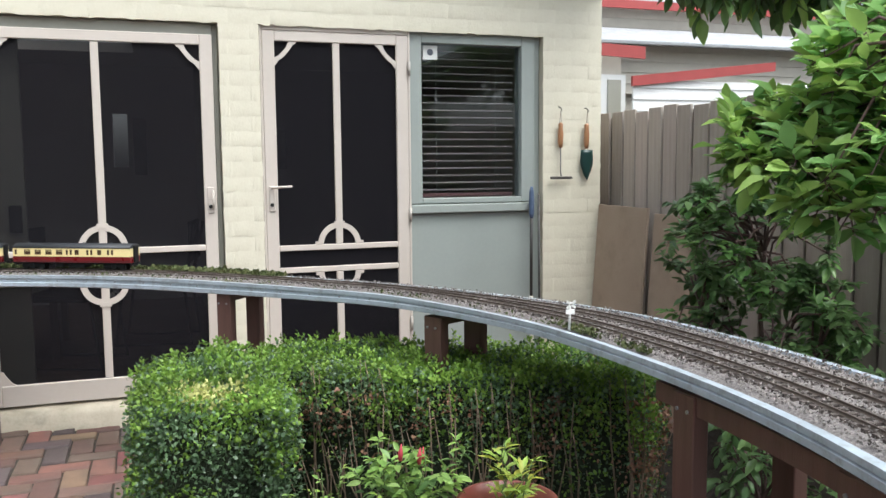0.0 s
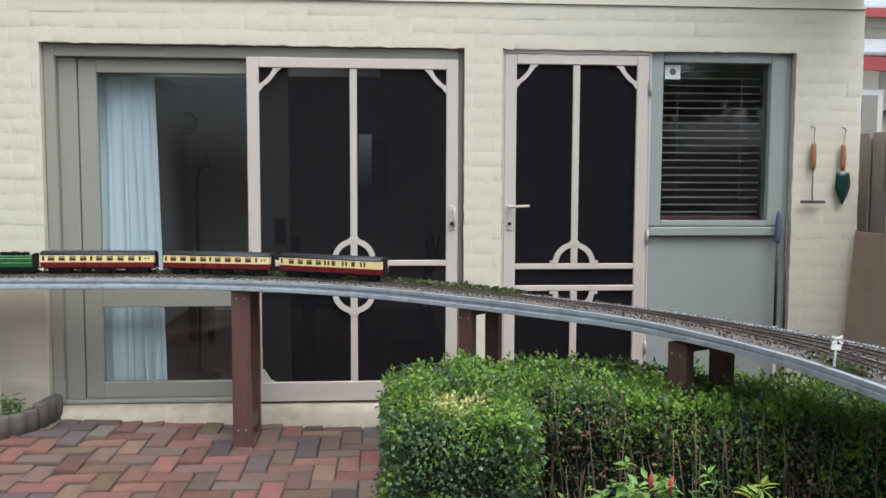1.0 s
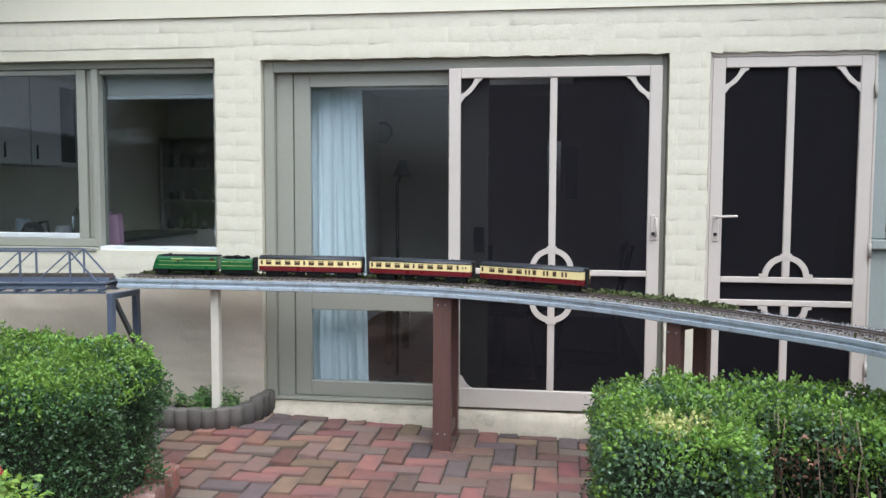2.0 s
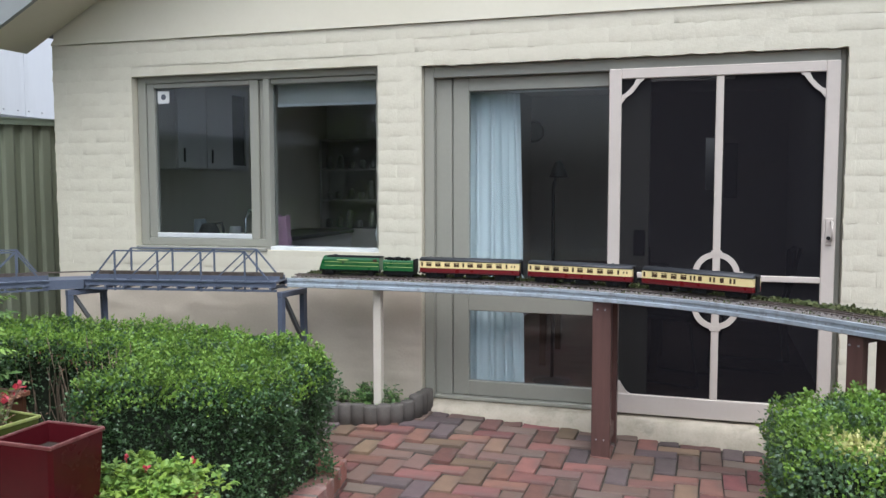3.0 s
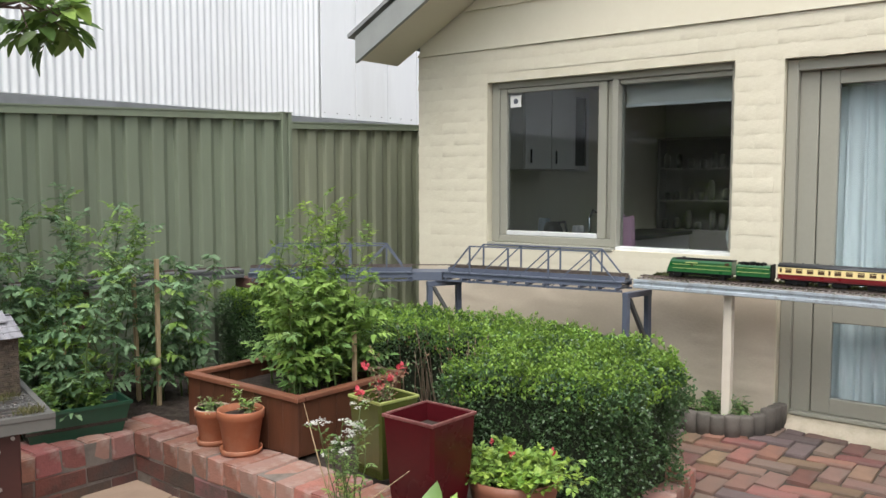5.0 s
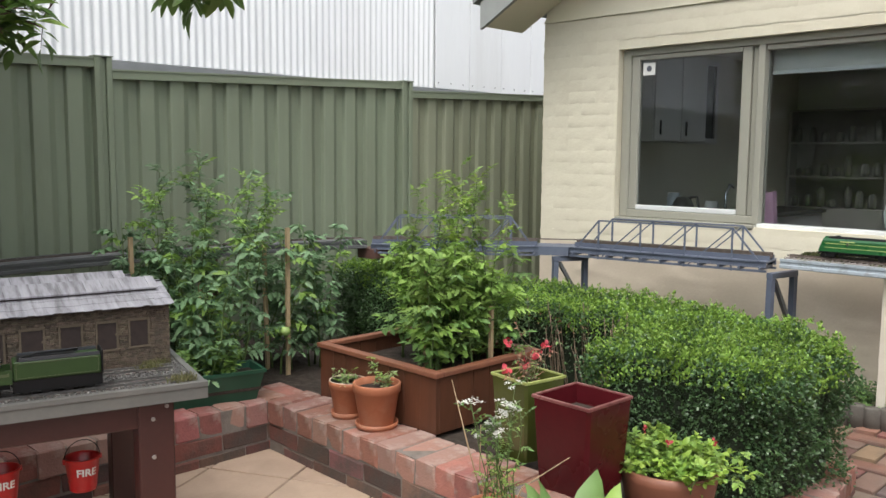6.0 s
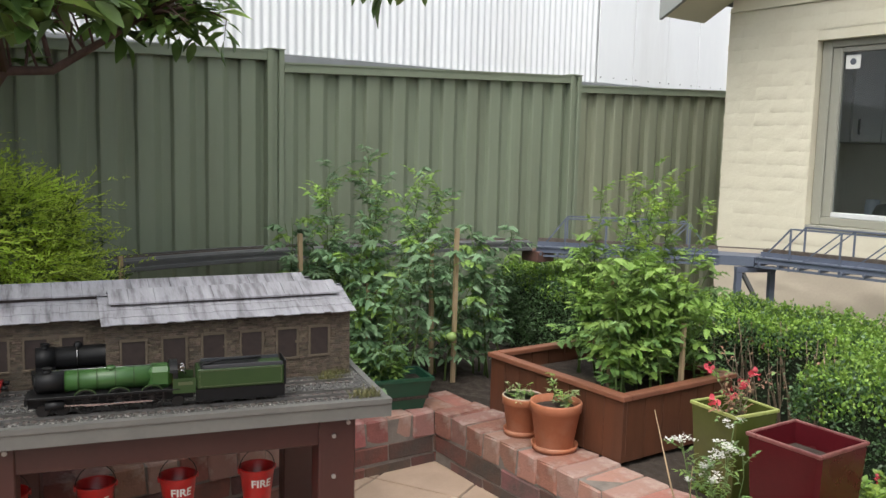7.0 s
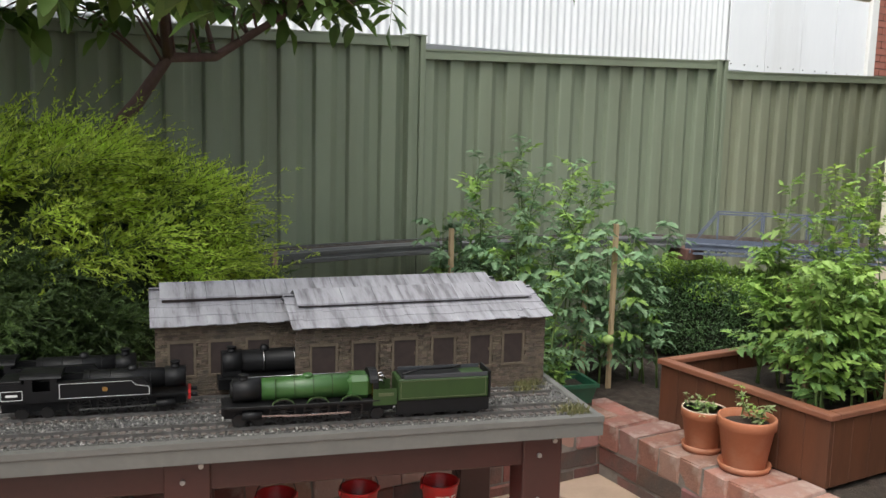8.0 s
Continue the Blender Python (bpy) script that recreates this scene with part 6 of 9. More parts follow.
def inside(poly, x, y):
    hit = np.zeros(len(x), bool)
    for (x0, y0), (x1, y1) in zip(poly, poly[1:] + poly[:1]):
        c = ((y0 > y) != (y1 > y)) & (x < (x1 - x0) * (y - y0) / (y1 - y0 + 1e-9) + x0)
        hit ^= c
    return hit


HEDGE_BROWN = leafy("withered_hedge_leaf", (0.22, 0.10, 0.065), (0.30, 0.17, 0.10), rough=0.6, glow=0.2)


def hedge(name, poly, z0, z1, seed, label, density=4900, leaf=0.0168, pale=None, bare=None, dry_share=0.12, pale_share=0.0, old=None, withered=None, bare_top=0.65):
    """Clipped hedge over a plan outline: dark heart, twigs, and small leaves thick on top and sides."""
    rng = np.random.default_rng(seed)
    h = thing(name, (poly[0][0], poly[0][1], z0), label, "hedge")
    ox, oy = poly[0]
    P = [Vector(q) for q in poly]
    area = sum(a.x * b.y - b.x * a.y for a, b in zip(P, P[1:] + P[:1]))
    if area < 0:
        P = P[::-1]
        poly = poly[::-1]

    def shrink(d):
        out = []
        k = len(P)
        for i in range(k):
            e0, e1 = (P[i] - P[i - 1]).normalized(), (P[(i + 1) % k] - P[i]).normalized()
            n0, n1 = Vector((-e0.y, e0.x)), Vector((-e1.y, e1.x))
            b = (n0 + n1).normalized()
            out.append(P[i] + b * d / max(0.4, b.dot(n0)))
        return out
    # solid core, coloured dark as the shade between the leaves
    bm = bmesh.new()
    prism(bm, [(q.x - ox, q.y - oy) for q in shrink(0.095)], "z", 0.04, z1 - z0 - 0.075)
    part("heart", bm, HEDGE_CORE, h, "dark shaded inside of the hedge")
    bm = bmesh.new()
    k = len(P)
    for i in range(k):
        a, b = P[i], P[(i + 1) % k]
        l = (b - a).length
        e = (b - a) / l
        nn = Vector((e.y, -e.x))
        for _ in range(int(l * 72)):
            s = rng.uniform(0.02, l - 0.02)
            if not bare or not bare(a.x + e.x * s, a.y + e.y * s):
                continue
            base = a + e * s - nn * rng.uniform(0.08, 0.14)
            pts = []
            x, y = base.x - ox, base.y - oy
            dx, dy = e * rng.normal() * 0.05 + nn * rng.uniform(0.05, 0.11)
            hh = rng.uniform(0.18, 0.62) * (z1 - z0) / 0.6
            for q in range(4):
                f = q / 3
                pts.append((x + dx * f + rng.normal() * 0.006, y + dy * f + rng.normal() * 0.006, 0.0 + hh * f))
            tube(bm, pts, [0.0052, 0.004, 0.003, 0.0017], n=4)
    part("twig_growth", bm, TWIG, h, "grey-brown bare twigs")

    def lump(a, b):
        """Uneven height of the clipped top."""
        return noise.noise(Vector((a * 4, b * 4, seed))) * 0.05 + noise.noise(Vector((a * 11, b * 11, seed))) * 0.032 + noise.noise(Vector((a * 24, b * 24, seed))) * 0.014

    # leaves on the top
    xs, ys = [p[0] for p in poly], [p[1] for p in poly]
    ntop = int((max(xs) - min(xs)) * (max(ys) - min(ys)) * density * 3.0)
    x, y = rng.uniform(min(xs), max(xs), ntop), rng.uniform(min(ys), max(ys), ntop)
    keep = inside(poly, x, y)
    x, y = x[keep], y[keep]
    wob = np.array([lump(a, b) for a, b in zip(x, y)])
    rim = np.full(len(x), 9.0)
    for a, b in zip(P, P[1:] + P[:1]):
        e = (b - a).normalized()
        rim = np.minimum(rim, np.abs((x - a.x) * -e.y + (y - a.y) * e.x) + np.maximum(0, np.abs((x - a.x) * e.x + (y - a.y) * e.y - (b - a).length / 2) - (b - a).length / 2))
    z = z1 - 0.03 + wob - 0.085 * np.clip(1 - rim / 0.13, 0, 1) ** 2 + rng.uniform(-0.05, 0.015, len(x))
    pos = [np.stack([x, y, z], 1)]
    up = rnd_dirs(rng, len(x)) * 0.75
    up[:, 2] += 0.9
    way = [up]
    # the paler leaf is picked most on the top, in clumps
    top_clump = np.array([noise.noise(Vector((a * 8, b * 8, seed + 5))) + 0.6 * noise.noise(Vector((a * 21, b * 21, seed))) for a, b in zip(x, y)])
    tip = [(rng.uniform(size=len(x)) < np.clip(0.66 + 1.3 * top_clump, 0.12, 0.97)).astype(int)]
    # leaves on the sides
    for i in range(k):
        a, b = P[i], P[(i + 1) % k]
        l = (b - a).length
        e = (b - a) / l
        nn = Vector((e.y, -e.x))
        ns = int(l * (z1 - z0) * density * 2.7)
        s = rng.uniform(-0.02, l + 0.02, ns)
        zz = z0 + 0.03 + (z1 - z0 - 0.03) * rng.uniform(0, 1, ns) ** 0.75
        open_here = np.array([bool(bare and bare(a.x + e.x * q, a.y + e.y * q)) for q in s])
        full = np.where(open_here, 0.13 + 0.87 * np.clip((zz - z0) / (z1 - z0) * 2.2 - bare_top, 0, 1), 0.9)
        thin = rng.uniform(size=ns) < full
        s, zz, open_here = s[thin], zz[thin], open_here[thin]
        px, py = a.x + e.x * s, a.y + e.y * s
        w = np.array([noise.noise(Vector((p * 4, q * 4, r * 4 + seed))) * 0.08 + noise.noise(Vector((p * 13, q * 13, r * 13 + seed))) * 0.035 for p, q, r in zip(px, py, zz)])
        rim = np.clip((zz - (z1 - 0.14)) / 0.14, 0, 1) ** 2 * 0.075
        d = w - 0.02 + rng.uniform(-0.075, 0.012, len(s)) - rim
        pos.append(np.stack([px + nn.x * d, py + nn.y * d, zz], 1))
        u = rnd_dirs(rng, len(s)) * 0.9
        u[:, 0] += nn.x * 0.8
        u[:, 1] += nn.y * 0.8
        u[:, 2] += 0.25
        way.append(u)
        clump = np.array([noise.noise(Vector((p * 9, q * 9, r * 9 - seed))) for p, q, r in zip(px, py, zz)])
        pale_pick = rng.uniform(size=len(s)) < np.maximum(0.9 * np.clip((zz - (z1 - 0.09)) / 0.09, 0, 1) ** 1.5, pale_share * np.clip(0.6 + 3 * clump, 0, 3))
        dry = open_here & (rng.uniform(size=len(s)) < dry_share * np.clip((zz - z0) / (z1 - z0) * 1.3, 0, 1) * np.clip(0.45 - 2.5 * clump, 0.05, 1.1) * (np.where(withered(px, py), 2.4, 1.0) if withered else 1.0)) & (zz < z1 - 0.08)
        tip.append(np.where(dry, 3, pale_pick.astype(int)))
    # fresh upright sprigs over the top, each a short spiral of leaves
    ks = int((max(xs) - min(xs)) * (max(ys) - min(ys)) * 420)
    x, y = rng.uniform(min(xs), max(xs), ks), rng.uniform(min(ys), max(ys), ks)
    keep = inside(poly, x, y)
    for px, py in zip(x[keep], y[keep]):
        hgt = rng.uniform(0.015, 0.05)
        lean = rng.normal(size=2) * 0.012
        zb = z1 - 0.035 + lump(px, py)
        c, w = [], []
        for m in range(7):
            f = (m + 1) / 7
            an = m * 2.4
            c.append((px + lean[0] * f, py + lean[1] * f, zb + hgt * f))
            w.append((math.cos(an), math.sin(an), 0.35 + f))
        pos.append(np.array(c))
        way.append(np.array(w))
        tip.append(np.ones(7, int))
    pos, way, tip = np.concatenate(pos), np.concatenate(way), np.concatenate(tip)
    pos -= np.array([ox, oy, z0])
    ups = rnd_dirs(rng, len(pos))
    ups[:, 2] += 0.8
    ln = leaf * rng.uniform(0.7, 1.25, len(pos))
    # pale leaves round this point: a pool of sunlight put in as colour
    if pale:
        r = np.hypot(pos[:, 0] + ox - pale[0], (pos[:, 1] + oy - pale[1]) * 1.3)
        tip = np.where((r < pale[2] * rng.uniform(0.4, 1.2, len(pos))) & (pos[:, 2] > z1 - z0 - 0.1), 2, tip)
    me = leaf_mesh("leaves", pos, way, ups, ln, ln * 0.62, [old or HEDGE, HEDGE_TIP, HEDGE_SUNLIT, HEDGE_BROWN], tip)
    ob = new("leaves", me)
    ob.parent = h
    tagged(ob, "small glossy green box leaves, paler ones mostly on top", kind="stuff")
    return h


hedge("box_hedge", [(-0.665, 3.42), (-0.18, 3.40), (-0.15, 3.84), (0.25, 3.55), (0.95, 3.15), (1.25, 3.55), (0.85, 3.92), (0.35, 4.22), (-0.35, 4.32), (-0.68, 4.16)], 0.06, 0.72, 11, "clipped box hedge with a square front and bare twigs low down", pale=(-0.42, 3.62, 0.13), bare=lambda x, y: x > -0.15 and y < 3.86, dry_share=0.45, pale_share=0.5, old=HEDGE_GREY, withered=lambda x, y: x > 0.6)
hedge("box_hedge", [(-3.34, 3.52), (-2.58, 3.70), (-2.52, 4.32), (-2.88, 4.72), (-3.85, 4.94), (-4.95, 4.80), (-6.2, 5.05), (-6.2, 4.45), (-4.9, 4.22), (-3.55, 4.22)], 0.10, 0.72, 12, "clipped box hedge in the raised bed, light green on top", bare=lambda x, y: -4.3 < x < -3.34 and y < 4.4, bare_top=1.3)
# ---------------------------------------------------------------- display table with its model depot
TABLE_RED = surface("red_brown_stained_timber", (0.050, 0.012, 0.010), (0.033, 0.009, 0.007), rough=0.45, scale=4, fine=60, bump=0.15, stretch=(1, 1, 1), coat=0.1)
FASCIA = surface("grey_table_edge_paint", (0.125, 0.122, 0.113), (0.095, 0.093, 0.086), rough=0.5, scale=5, fine=70, bump=0.06, dirt=(0.18, 0.17, 0.15), dirt_scale=6, dirt_amount=0.4)
ZINC = surface("zinc_coach_bolt", (0.42, 0.42, 0.41), rough=0.35, metal=0.8, bump=0)
TC, TT = (-3.60, 1.955), 75.2
TL, TD, TZ = 2.6, 0.74, 0.790
tb = thing("display_table", (TC[0], TC[1], 0.10), "red-brown timber display table with grey edge boards", "table", turn=TT)
H0 = TZ - 0.10
part("top", boxes((-TL, -0.022, 0.022, TD - 0.022, H0 - 0.022, H0 - 0.004)), DECK_WOOD, tb)
for a in ((-1.42, 0.0), (-TL, -1.424)):
    bm = bmesh.new()
    prism(bm, [(0.0, H0 - 0.048), (0.021, H0 - 0.048), (0.021, H0 + 0.004), (-0.004, H0 + 0.004), (-0.004, H0 - 0.010), (0.0, H0 - 0.012)], "x", a[0], a[1])
    part("edge_board", bm, FASCIA, tb, "grey edge board")
part("edge_board", boxes((-0.022, 0.0, 0.022, TD, H0 - 0.048, H0 + 0.003), bevel=0.002), FASCIA, tb)
part("edge_board", boxes((-TL, -0.022, TD - 0.021, TD, H0 - 0.048, H0 + 0.003), bevel=0.002), FASCIA, tb)
part("apron", boxes((-TL + 0.05, -0.10, 0.045, 0.09, H0 - 0.130, H0 - 0.024), bevel=0.003), TABLE_RED, tb)
part("apron", boxes((-TL + 0.05, -0.10, TD - 0.10, TD - 0.06, H0 - 0.130, H0 - 0.024), bevel=0.003), TABLE_RED, tb)
part("end_apron", boxes((-0.155, -0.115, 0.14, TD - 0.10, H0 - 0.15, H0 - 0.024), bevel=0.003), TABLE_RED, tb)
for x in (-0.20, -1.07, -2.2):
    for y in (0.035, TD - 0.14):
        lg = part("leg", boxes((x, x + 0.105, y, y + 0.10, 0, H0 - 0.024), bevel=0.004), TABLE_RED, tb)
        if y < 0.1:
            for bx, bz in ((0.083, 0.066), (0.042, 0.102), (0.042, 0.22)):
                bm = bmesh.new()
                cyl(bm, (x + bx, y - 0.006, H0 - bz), (x + bx, y, H0 - bz), 0.0062, n=10)
                part("bolt", bm, ZINC, lg, "zinc bolt head")


def on_table(name, label, category, x, y, z=0.0, turn=0.0, group=""):
    m = pose(TC[0], TC[1], TZ, 0, 0, TT) @ pose(x, y, z, 0, 0, turn)
    e = new(name)
    e.empty_display_size = 0.05
    e.matrix_basis = m
    return tagged(e, label, category, group)


# stone chippings and yard tracks
yard = on_table("yard_ballast", "grey stone chippings spread over the table top", "ballast", 0, 0)
YARD_STONE = surface("dark_yard_stone", (0.10, 0.097, 0.093), (0.04, 0.039, 0.037), rough=0.9, scale=110, fine=380, bump=0.8, spread=0.4, dirt=(0.03, 0.03, 0.03), dirt_scale=6, dirt_amount=0.7)
YARD_CHIP = surface("yard_chips", (0.32, 0.305, 0.285), (0.11, 0.107, 0.10), rough=0.9, scale=200, fine=400, bump=0.3, per_island=0.6, dirt=(0.04, 0.04, 0.04), dirt_scale=5, dirt_amount=0.7)
part("bed", boxes((-TL + 0.02, -0.024, 0.022, TD - 0.022, -0.003, 0.0015)), YARD_STONE, yard)
rng = np.random.default_rng(41)
k = 26000
pos = np.stack([-1.75 + 1.72 * rng.uniform(size=k), rng.uniform(0.026, 0.42, k), np.full(k, 0.001)], 1)
ln = rng.uniform(0.004, 0.0085, k)
ob = new("chipping_layer", leaf_mesh("chipping_layer", pos, rnd_dirs(rng, k), rnd_dirs(rng, k), ln, ln, [YARD_CHIP], fold=0.5, shape="chip"))
ob.parent = yard
tagged(ob, "loose grey chippings", kind="stuff")
YARD_RAIL = surface("worn_steel_rail", (0.30, 0.295, 0.29), (0.16, 0.15, 0.14), rough=0.35, metal=0.8, scale=30, bump=0.1)
YARD = (0.083, 0.236, 0.345)
for y in YARD:
    t = on_table("yard_track", "model track with dark sleepers on the table", "model track", 0, 0, group="yard tracks")
    for s in (-0.0225, 0.0225):
        part("rail", boxes((-2.5, -0.06, y + s - 0.0018, y + s + 0.0018, 0.004, 0.0115)), YARD_RAIL, t)
    bm = bmesh.new()
    for i in range(120):
        x = -0.08 - i * 0.02
        box(bm, x - 0.006, x + 0.006, y - 0.04, y + 0.04, 0.0016, 0.0045)
    tagged(part("sleeper_row", bm, SLEEPER, t), kind="stuff")
rng = np.random.default_rng(43)
GRASS = leafy("olive_static_grass", (0.10, 0.11, 0.035), (0.16, 0.14, 0.06), rough=0.7, glow=0.2)
for gx, gy, r, cnt in ((-0.06, 0.05, 0.035, 260), (-0.10, 0.30, 0.04, 380), (-0.13, 0.24, 0.03, 160)):
    pos = np.stack([gx + rng.normal(size=cnt) * r * 0.6, gy + rng.normal(size=cnt) * r * 0.5, np.full(cnt, 0.0)], 1)
    pos[:, 0] = np.minimum(pos[:, 0], -0.026)
    d = rng.normal(size=(cnt, 3)) * 0.45
    d[:, 2] = 1
    ln = rng.uniform(0.012, 0.028, cnt)
    g = on_table("grass_tuft", "dry olive tuft of model grass", "grass", 0, 0, group="grass tufts")
    o = new("blades", leaf_mesh("blades", pos, d, rnd_dirs(rng, cnt), ln, ln * 0.12, [GRASS]))
    o.parent = g
    tagged(o, kind="stuff")

# engine shed
SHED_STONE = surface("brown_model_stone", (0.12, 0.09, 0.062), (0.066, 0.049, 0.035), rough=0.85, scale=40, fine=160, bump=0.5, per_island=0.35, dirt=(0.05, 0.045, 0.04), dirt_scale=8, dirt_amount=0.6)
SLATE = surface("pale_weathered_slate", (0.32, 0.315, 0.34), (0.175, 0.172, 0.19), rough=0.65, scale=7, fine=60, bump=0.15, per_island=0.07, dirt=(0.07, 0.06, 0.065), dirt_scale=7, dirt_amount=0.85, stretch=(6, 0.9, 0.9))
SHED_WIN = surface("dark_red_brown_shutter", (0.035, 0.022, 0.018), (0.022, 0.014, 0.012), rough=0.6, scale=40, bump=0.1)
SURROUND = surface("tan_stone_surround", (0.115, 0.088, 0.06), rough=0.8, scale=40, bump=0.3)


def shed_block(x0, x1, y0, y1, eave, ridge, windows, seed, open_end=False):
    """Stone-walled shed: coursed stones, shuttered windows, two-pitch slate roof with a raised vent strip."""
    e = on_table("engine_shed", "brown stone model engine shed with pale slate roof", "model building", 0.031, 0.041, 0.0, 5, group="engine sheds")
    windows = [(wx, wz, ww + 0.008, wh + 0.014) for wx, wz, ww, wh in windows]
    rng = np.random.default_rng(seed)
    wall_parts = [(x0 + 0.004, x1 - 0.004, y0 + 0.004, y0 + 0.012, 0, eave), (x0 + 0.004, x1 - 0.004, y1 - 0.012, y1, 0, eave), (x1 - 0.012, x1 - 0.004, y0 + 0.012, y1 - 0.012, 0, eave)]
    if not open_end:
        wall_parts.append((x0 + 0.004, x0 + 0.012, y0 + 0.012, y1 - 0.012, 0, eave))
    part("wall", boxes(*wall_parts), SHED_STONE, e)
    bm = bmesh.new()
    z, row = 0.0, 0
    while z < eave - 0.004:
        h = rng.uniform(0.0055, 0.0085)
        for face in ("front", "end"):
            a, b = (x0, x1) if face == "front" else (y0, y1)
            c = a - rng.uniform(0, 0.012)
            while c < b:
                w = rng.uniform(0.010, 0.024)
                p, q = max(a, c), min(b, c + w - 0.0010)
                mid = (p + q) / 2
                blocked = face == "front" and any(abs(mid - wx) < ww / 2 + 0.006 and wz - wh / 2 - 0.005 < z + h / 2 < wz + wh / 2 + 0.005 for wx, wz, ww, wh in windows)
                if q - p > 0.003 and not blocked:
                    o = rng.uniform(0, 0.0016)
                    if face == "front":
                        box(bm, p, q, y0 + 0.0 - o, y0 + 0.006, z, min(eave, z + h - 0.0009))
                    else:
                        box(bm, x1 - 0.006, x1 + o, p, q, z, min(eave, z + h - 0.0009))
                c += w
        z += h
        row += 1
    tagged(part("stonework", bm, SHED_STONE, e), kind="stuff")
    for wx, wz, ww, wh in windows:
        wdw = part("window", boxes((wx - ww / 2, wx + ww / 2, y0 + 0.001, y0 + 0.004, wz - wh / 2, wz + wh / 2)), SHED_WIN, e, "dark shuttered window")
        part("surround", boxes((wx - ww / 2 - 0.006, wx + ww / 2 + 0.006, y0 - 0.003, y0 + 0.004, wz + wh / 2, wz + wh / 2 + 0.008), (wx - ww / 2 - 0.006, wx - ww / 2, y0 - 0.003, y0 + 0.004, wz - wh / 2, wz + wh / 2), (wx + ww / 2, wx + ww / 2 + 0.006, y0 - 0.003, y0 + 0.004, wz - wh / 2, wz + wh / 2), (wx - ww / 2 - 0.008, wx + ww / 2 + 0.008, y0 - 0.004, y0 + 0.004, wz - wh / 2 - 0.006, wz - wh / 2)), SURROUND, wdw)
    ym = (y0 + y1) / 2
    # slates, row over row, on both pitches
    bm = bmesh.new()
    for side in (-1, 1):
        ya = (y0 - 0.022) if side < 0 else (y1 + 0.022)
        run = ym - ya
        rise = ridge - (eave - 0.006)
        rows = 4
        for r in range(rows):
            f1 = (r + 1) / rows + 0.06
            x = x0 - 0.012 - (0.012 if r % 2 else 0)
            while x < x1 + 0.012:
                wdt = rng.uniform(0.020, 0.027)
                xa, xb = max(x0 - 0.012, x), min(x1 + 0.012, x + wdt - 0.0003)
                if xb - xa > 0.003:
                    l = rng.uniform(-0.0012, 0.0008)
                    f0 = r / rows - 0.03 + rng.uniform(-0.02, 0.02)
                    v = []
                    for f, lift in ((f0, 0.0035 + l * 0.3), (f1, 0.001)):
                        for xx in (xa, xb):
                            v.append(bm.verts.new((xx, ya + run * f, eave - 0.006 + rise * f + lift)))
                    for f, lift in ((f0, 0.0015 + l * 0.3), (f1, -0.001)):
                        for xx in (xa, xb):
                            v.append(bm.verts.new((xx, ya + run * f, eave - 0.006 + rise * f + lift)))
                    for q in ((0, 1, 3, 2), (4, 6, 7, 5), (0, 4, 5, 1), (0, 2, 6, 4), (1, 5, 7, 3)):
                        bm.faces.new([v[i] for i in q])
                x += wdt
    bmesh.ops.recalc_face_normals(bm, faces=bm.faces)
    tagged(part("slate_roofing", bm, SLATE, e, "pale streaked slates"), kind="stuff")
    # raised vent strip along the ridge
    for side in (-1, 1):
        bm = bmesh.new()
        x = x0 + 0.015
        while x < x1 - 0.02:
            wdt = rng.uniform(0.05, 0.09)
            xb = min(x1 - 0.015, x + wdt - 0.001)
            q = [(ym + side * (y1 - y0) * 0.27, ridge - 0.009 + rng.uniform(-0.0008, 0.0008)), (ym, ridge + 0.020)]
            v = [bm.verts.new((xx, yy, zz + lift)) for lift in (0, -0.005) for yy, zz in q for xx in (x, xb)]
            for f in ((0, 1, 3, 2), (4, 6, 7, 5), (0, 4, 5, 1), (2, 3, 7, 6), (0, 2, 6, 4), (1, 5, 7, 3)):
                bm.faces.new([v[i] for i in f])
            x += wdt
        bmesh.ops.recalc_face_normals(bm, faces=bm.faces)
        part("vent_roof", bm, SLATE, e, "raised slate vent strip")
    part("vent_wall", boxes((x0 + 0.02, x1 - 0.02, ym - (y1 - y0) * 0.23, ym + (y1 - y0) * 0.23, ridge - 0.05, ridge - 0.012)), SHED_WIN, e)
    bm = bmesh.new()
    prism(bm, [(y0 + 0.004, eave), (y1 - 0.004, eave), (ym, ridge - 0.008)], "x", x1 - 0.012, x1 - 0.002)
    part("gable", bm, SHED_STONE, e)
    return e


EV = 1.000 - TZ
wr = [(-0.692, 0.108, 0.054, 0.070), (-0.582, 0.109, 0.053, 0.072), (-0.471, 0.110, 0.053, 0.074), (-0.361, 0.111, 0.052, 0.072), (-0.253, 0.112, 0.050, 0.072), (-0.153, 0.113, 0.048, 0.070)]
shed_block(-0.765, -0.055, 0.270, 0.53, EV, EV + 0.050, wr, 51, open_end=True)
wl_ = [(-1.04, 0.110, 0.050, 0.072), (-0.94, 0.110, 0.048, 0.070), (-0.845, 0.110, 0.048, 0.070)]
shed_block(-1.105, -0.125, 0.375, 0.66, EV, EV + 0.060, wl_, 52)

# ---------------------------------------------------------------- engines on the table
APPLE = surface("apple_green_enamel", (0.034, 0.092, 0.022), (0.026, 0.073, 0.017), rough=0.38, scale=25, bump=0.02, coat=0.08)
OLIVE = surface("tender_green_enamel", (0.026, 0.050, 0.015), (0.020, 0.042, 0.012), rough=0.42, scale=25, bump=0.02, spec=0.35)
RED_BEAM = surface("red_buffer_beam", (0.45, 0.02, 0.02), rough=0.35, bump=0)
BRASS = surface("brass", (0.6, 0.42, 0.15), rough=0.3, metal=1.0, bump=0)
DULL_LINE = surface("dull_lining", (0.07, 0.085, 0.04), rough=0.4, bump=0)
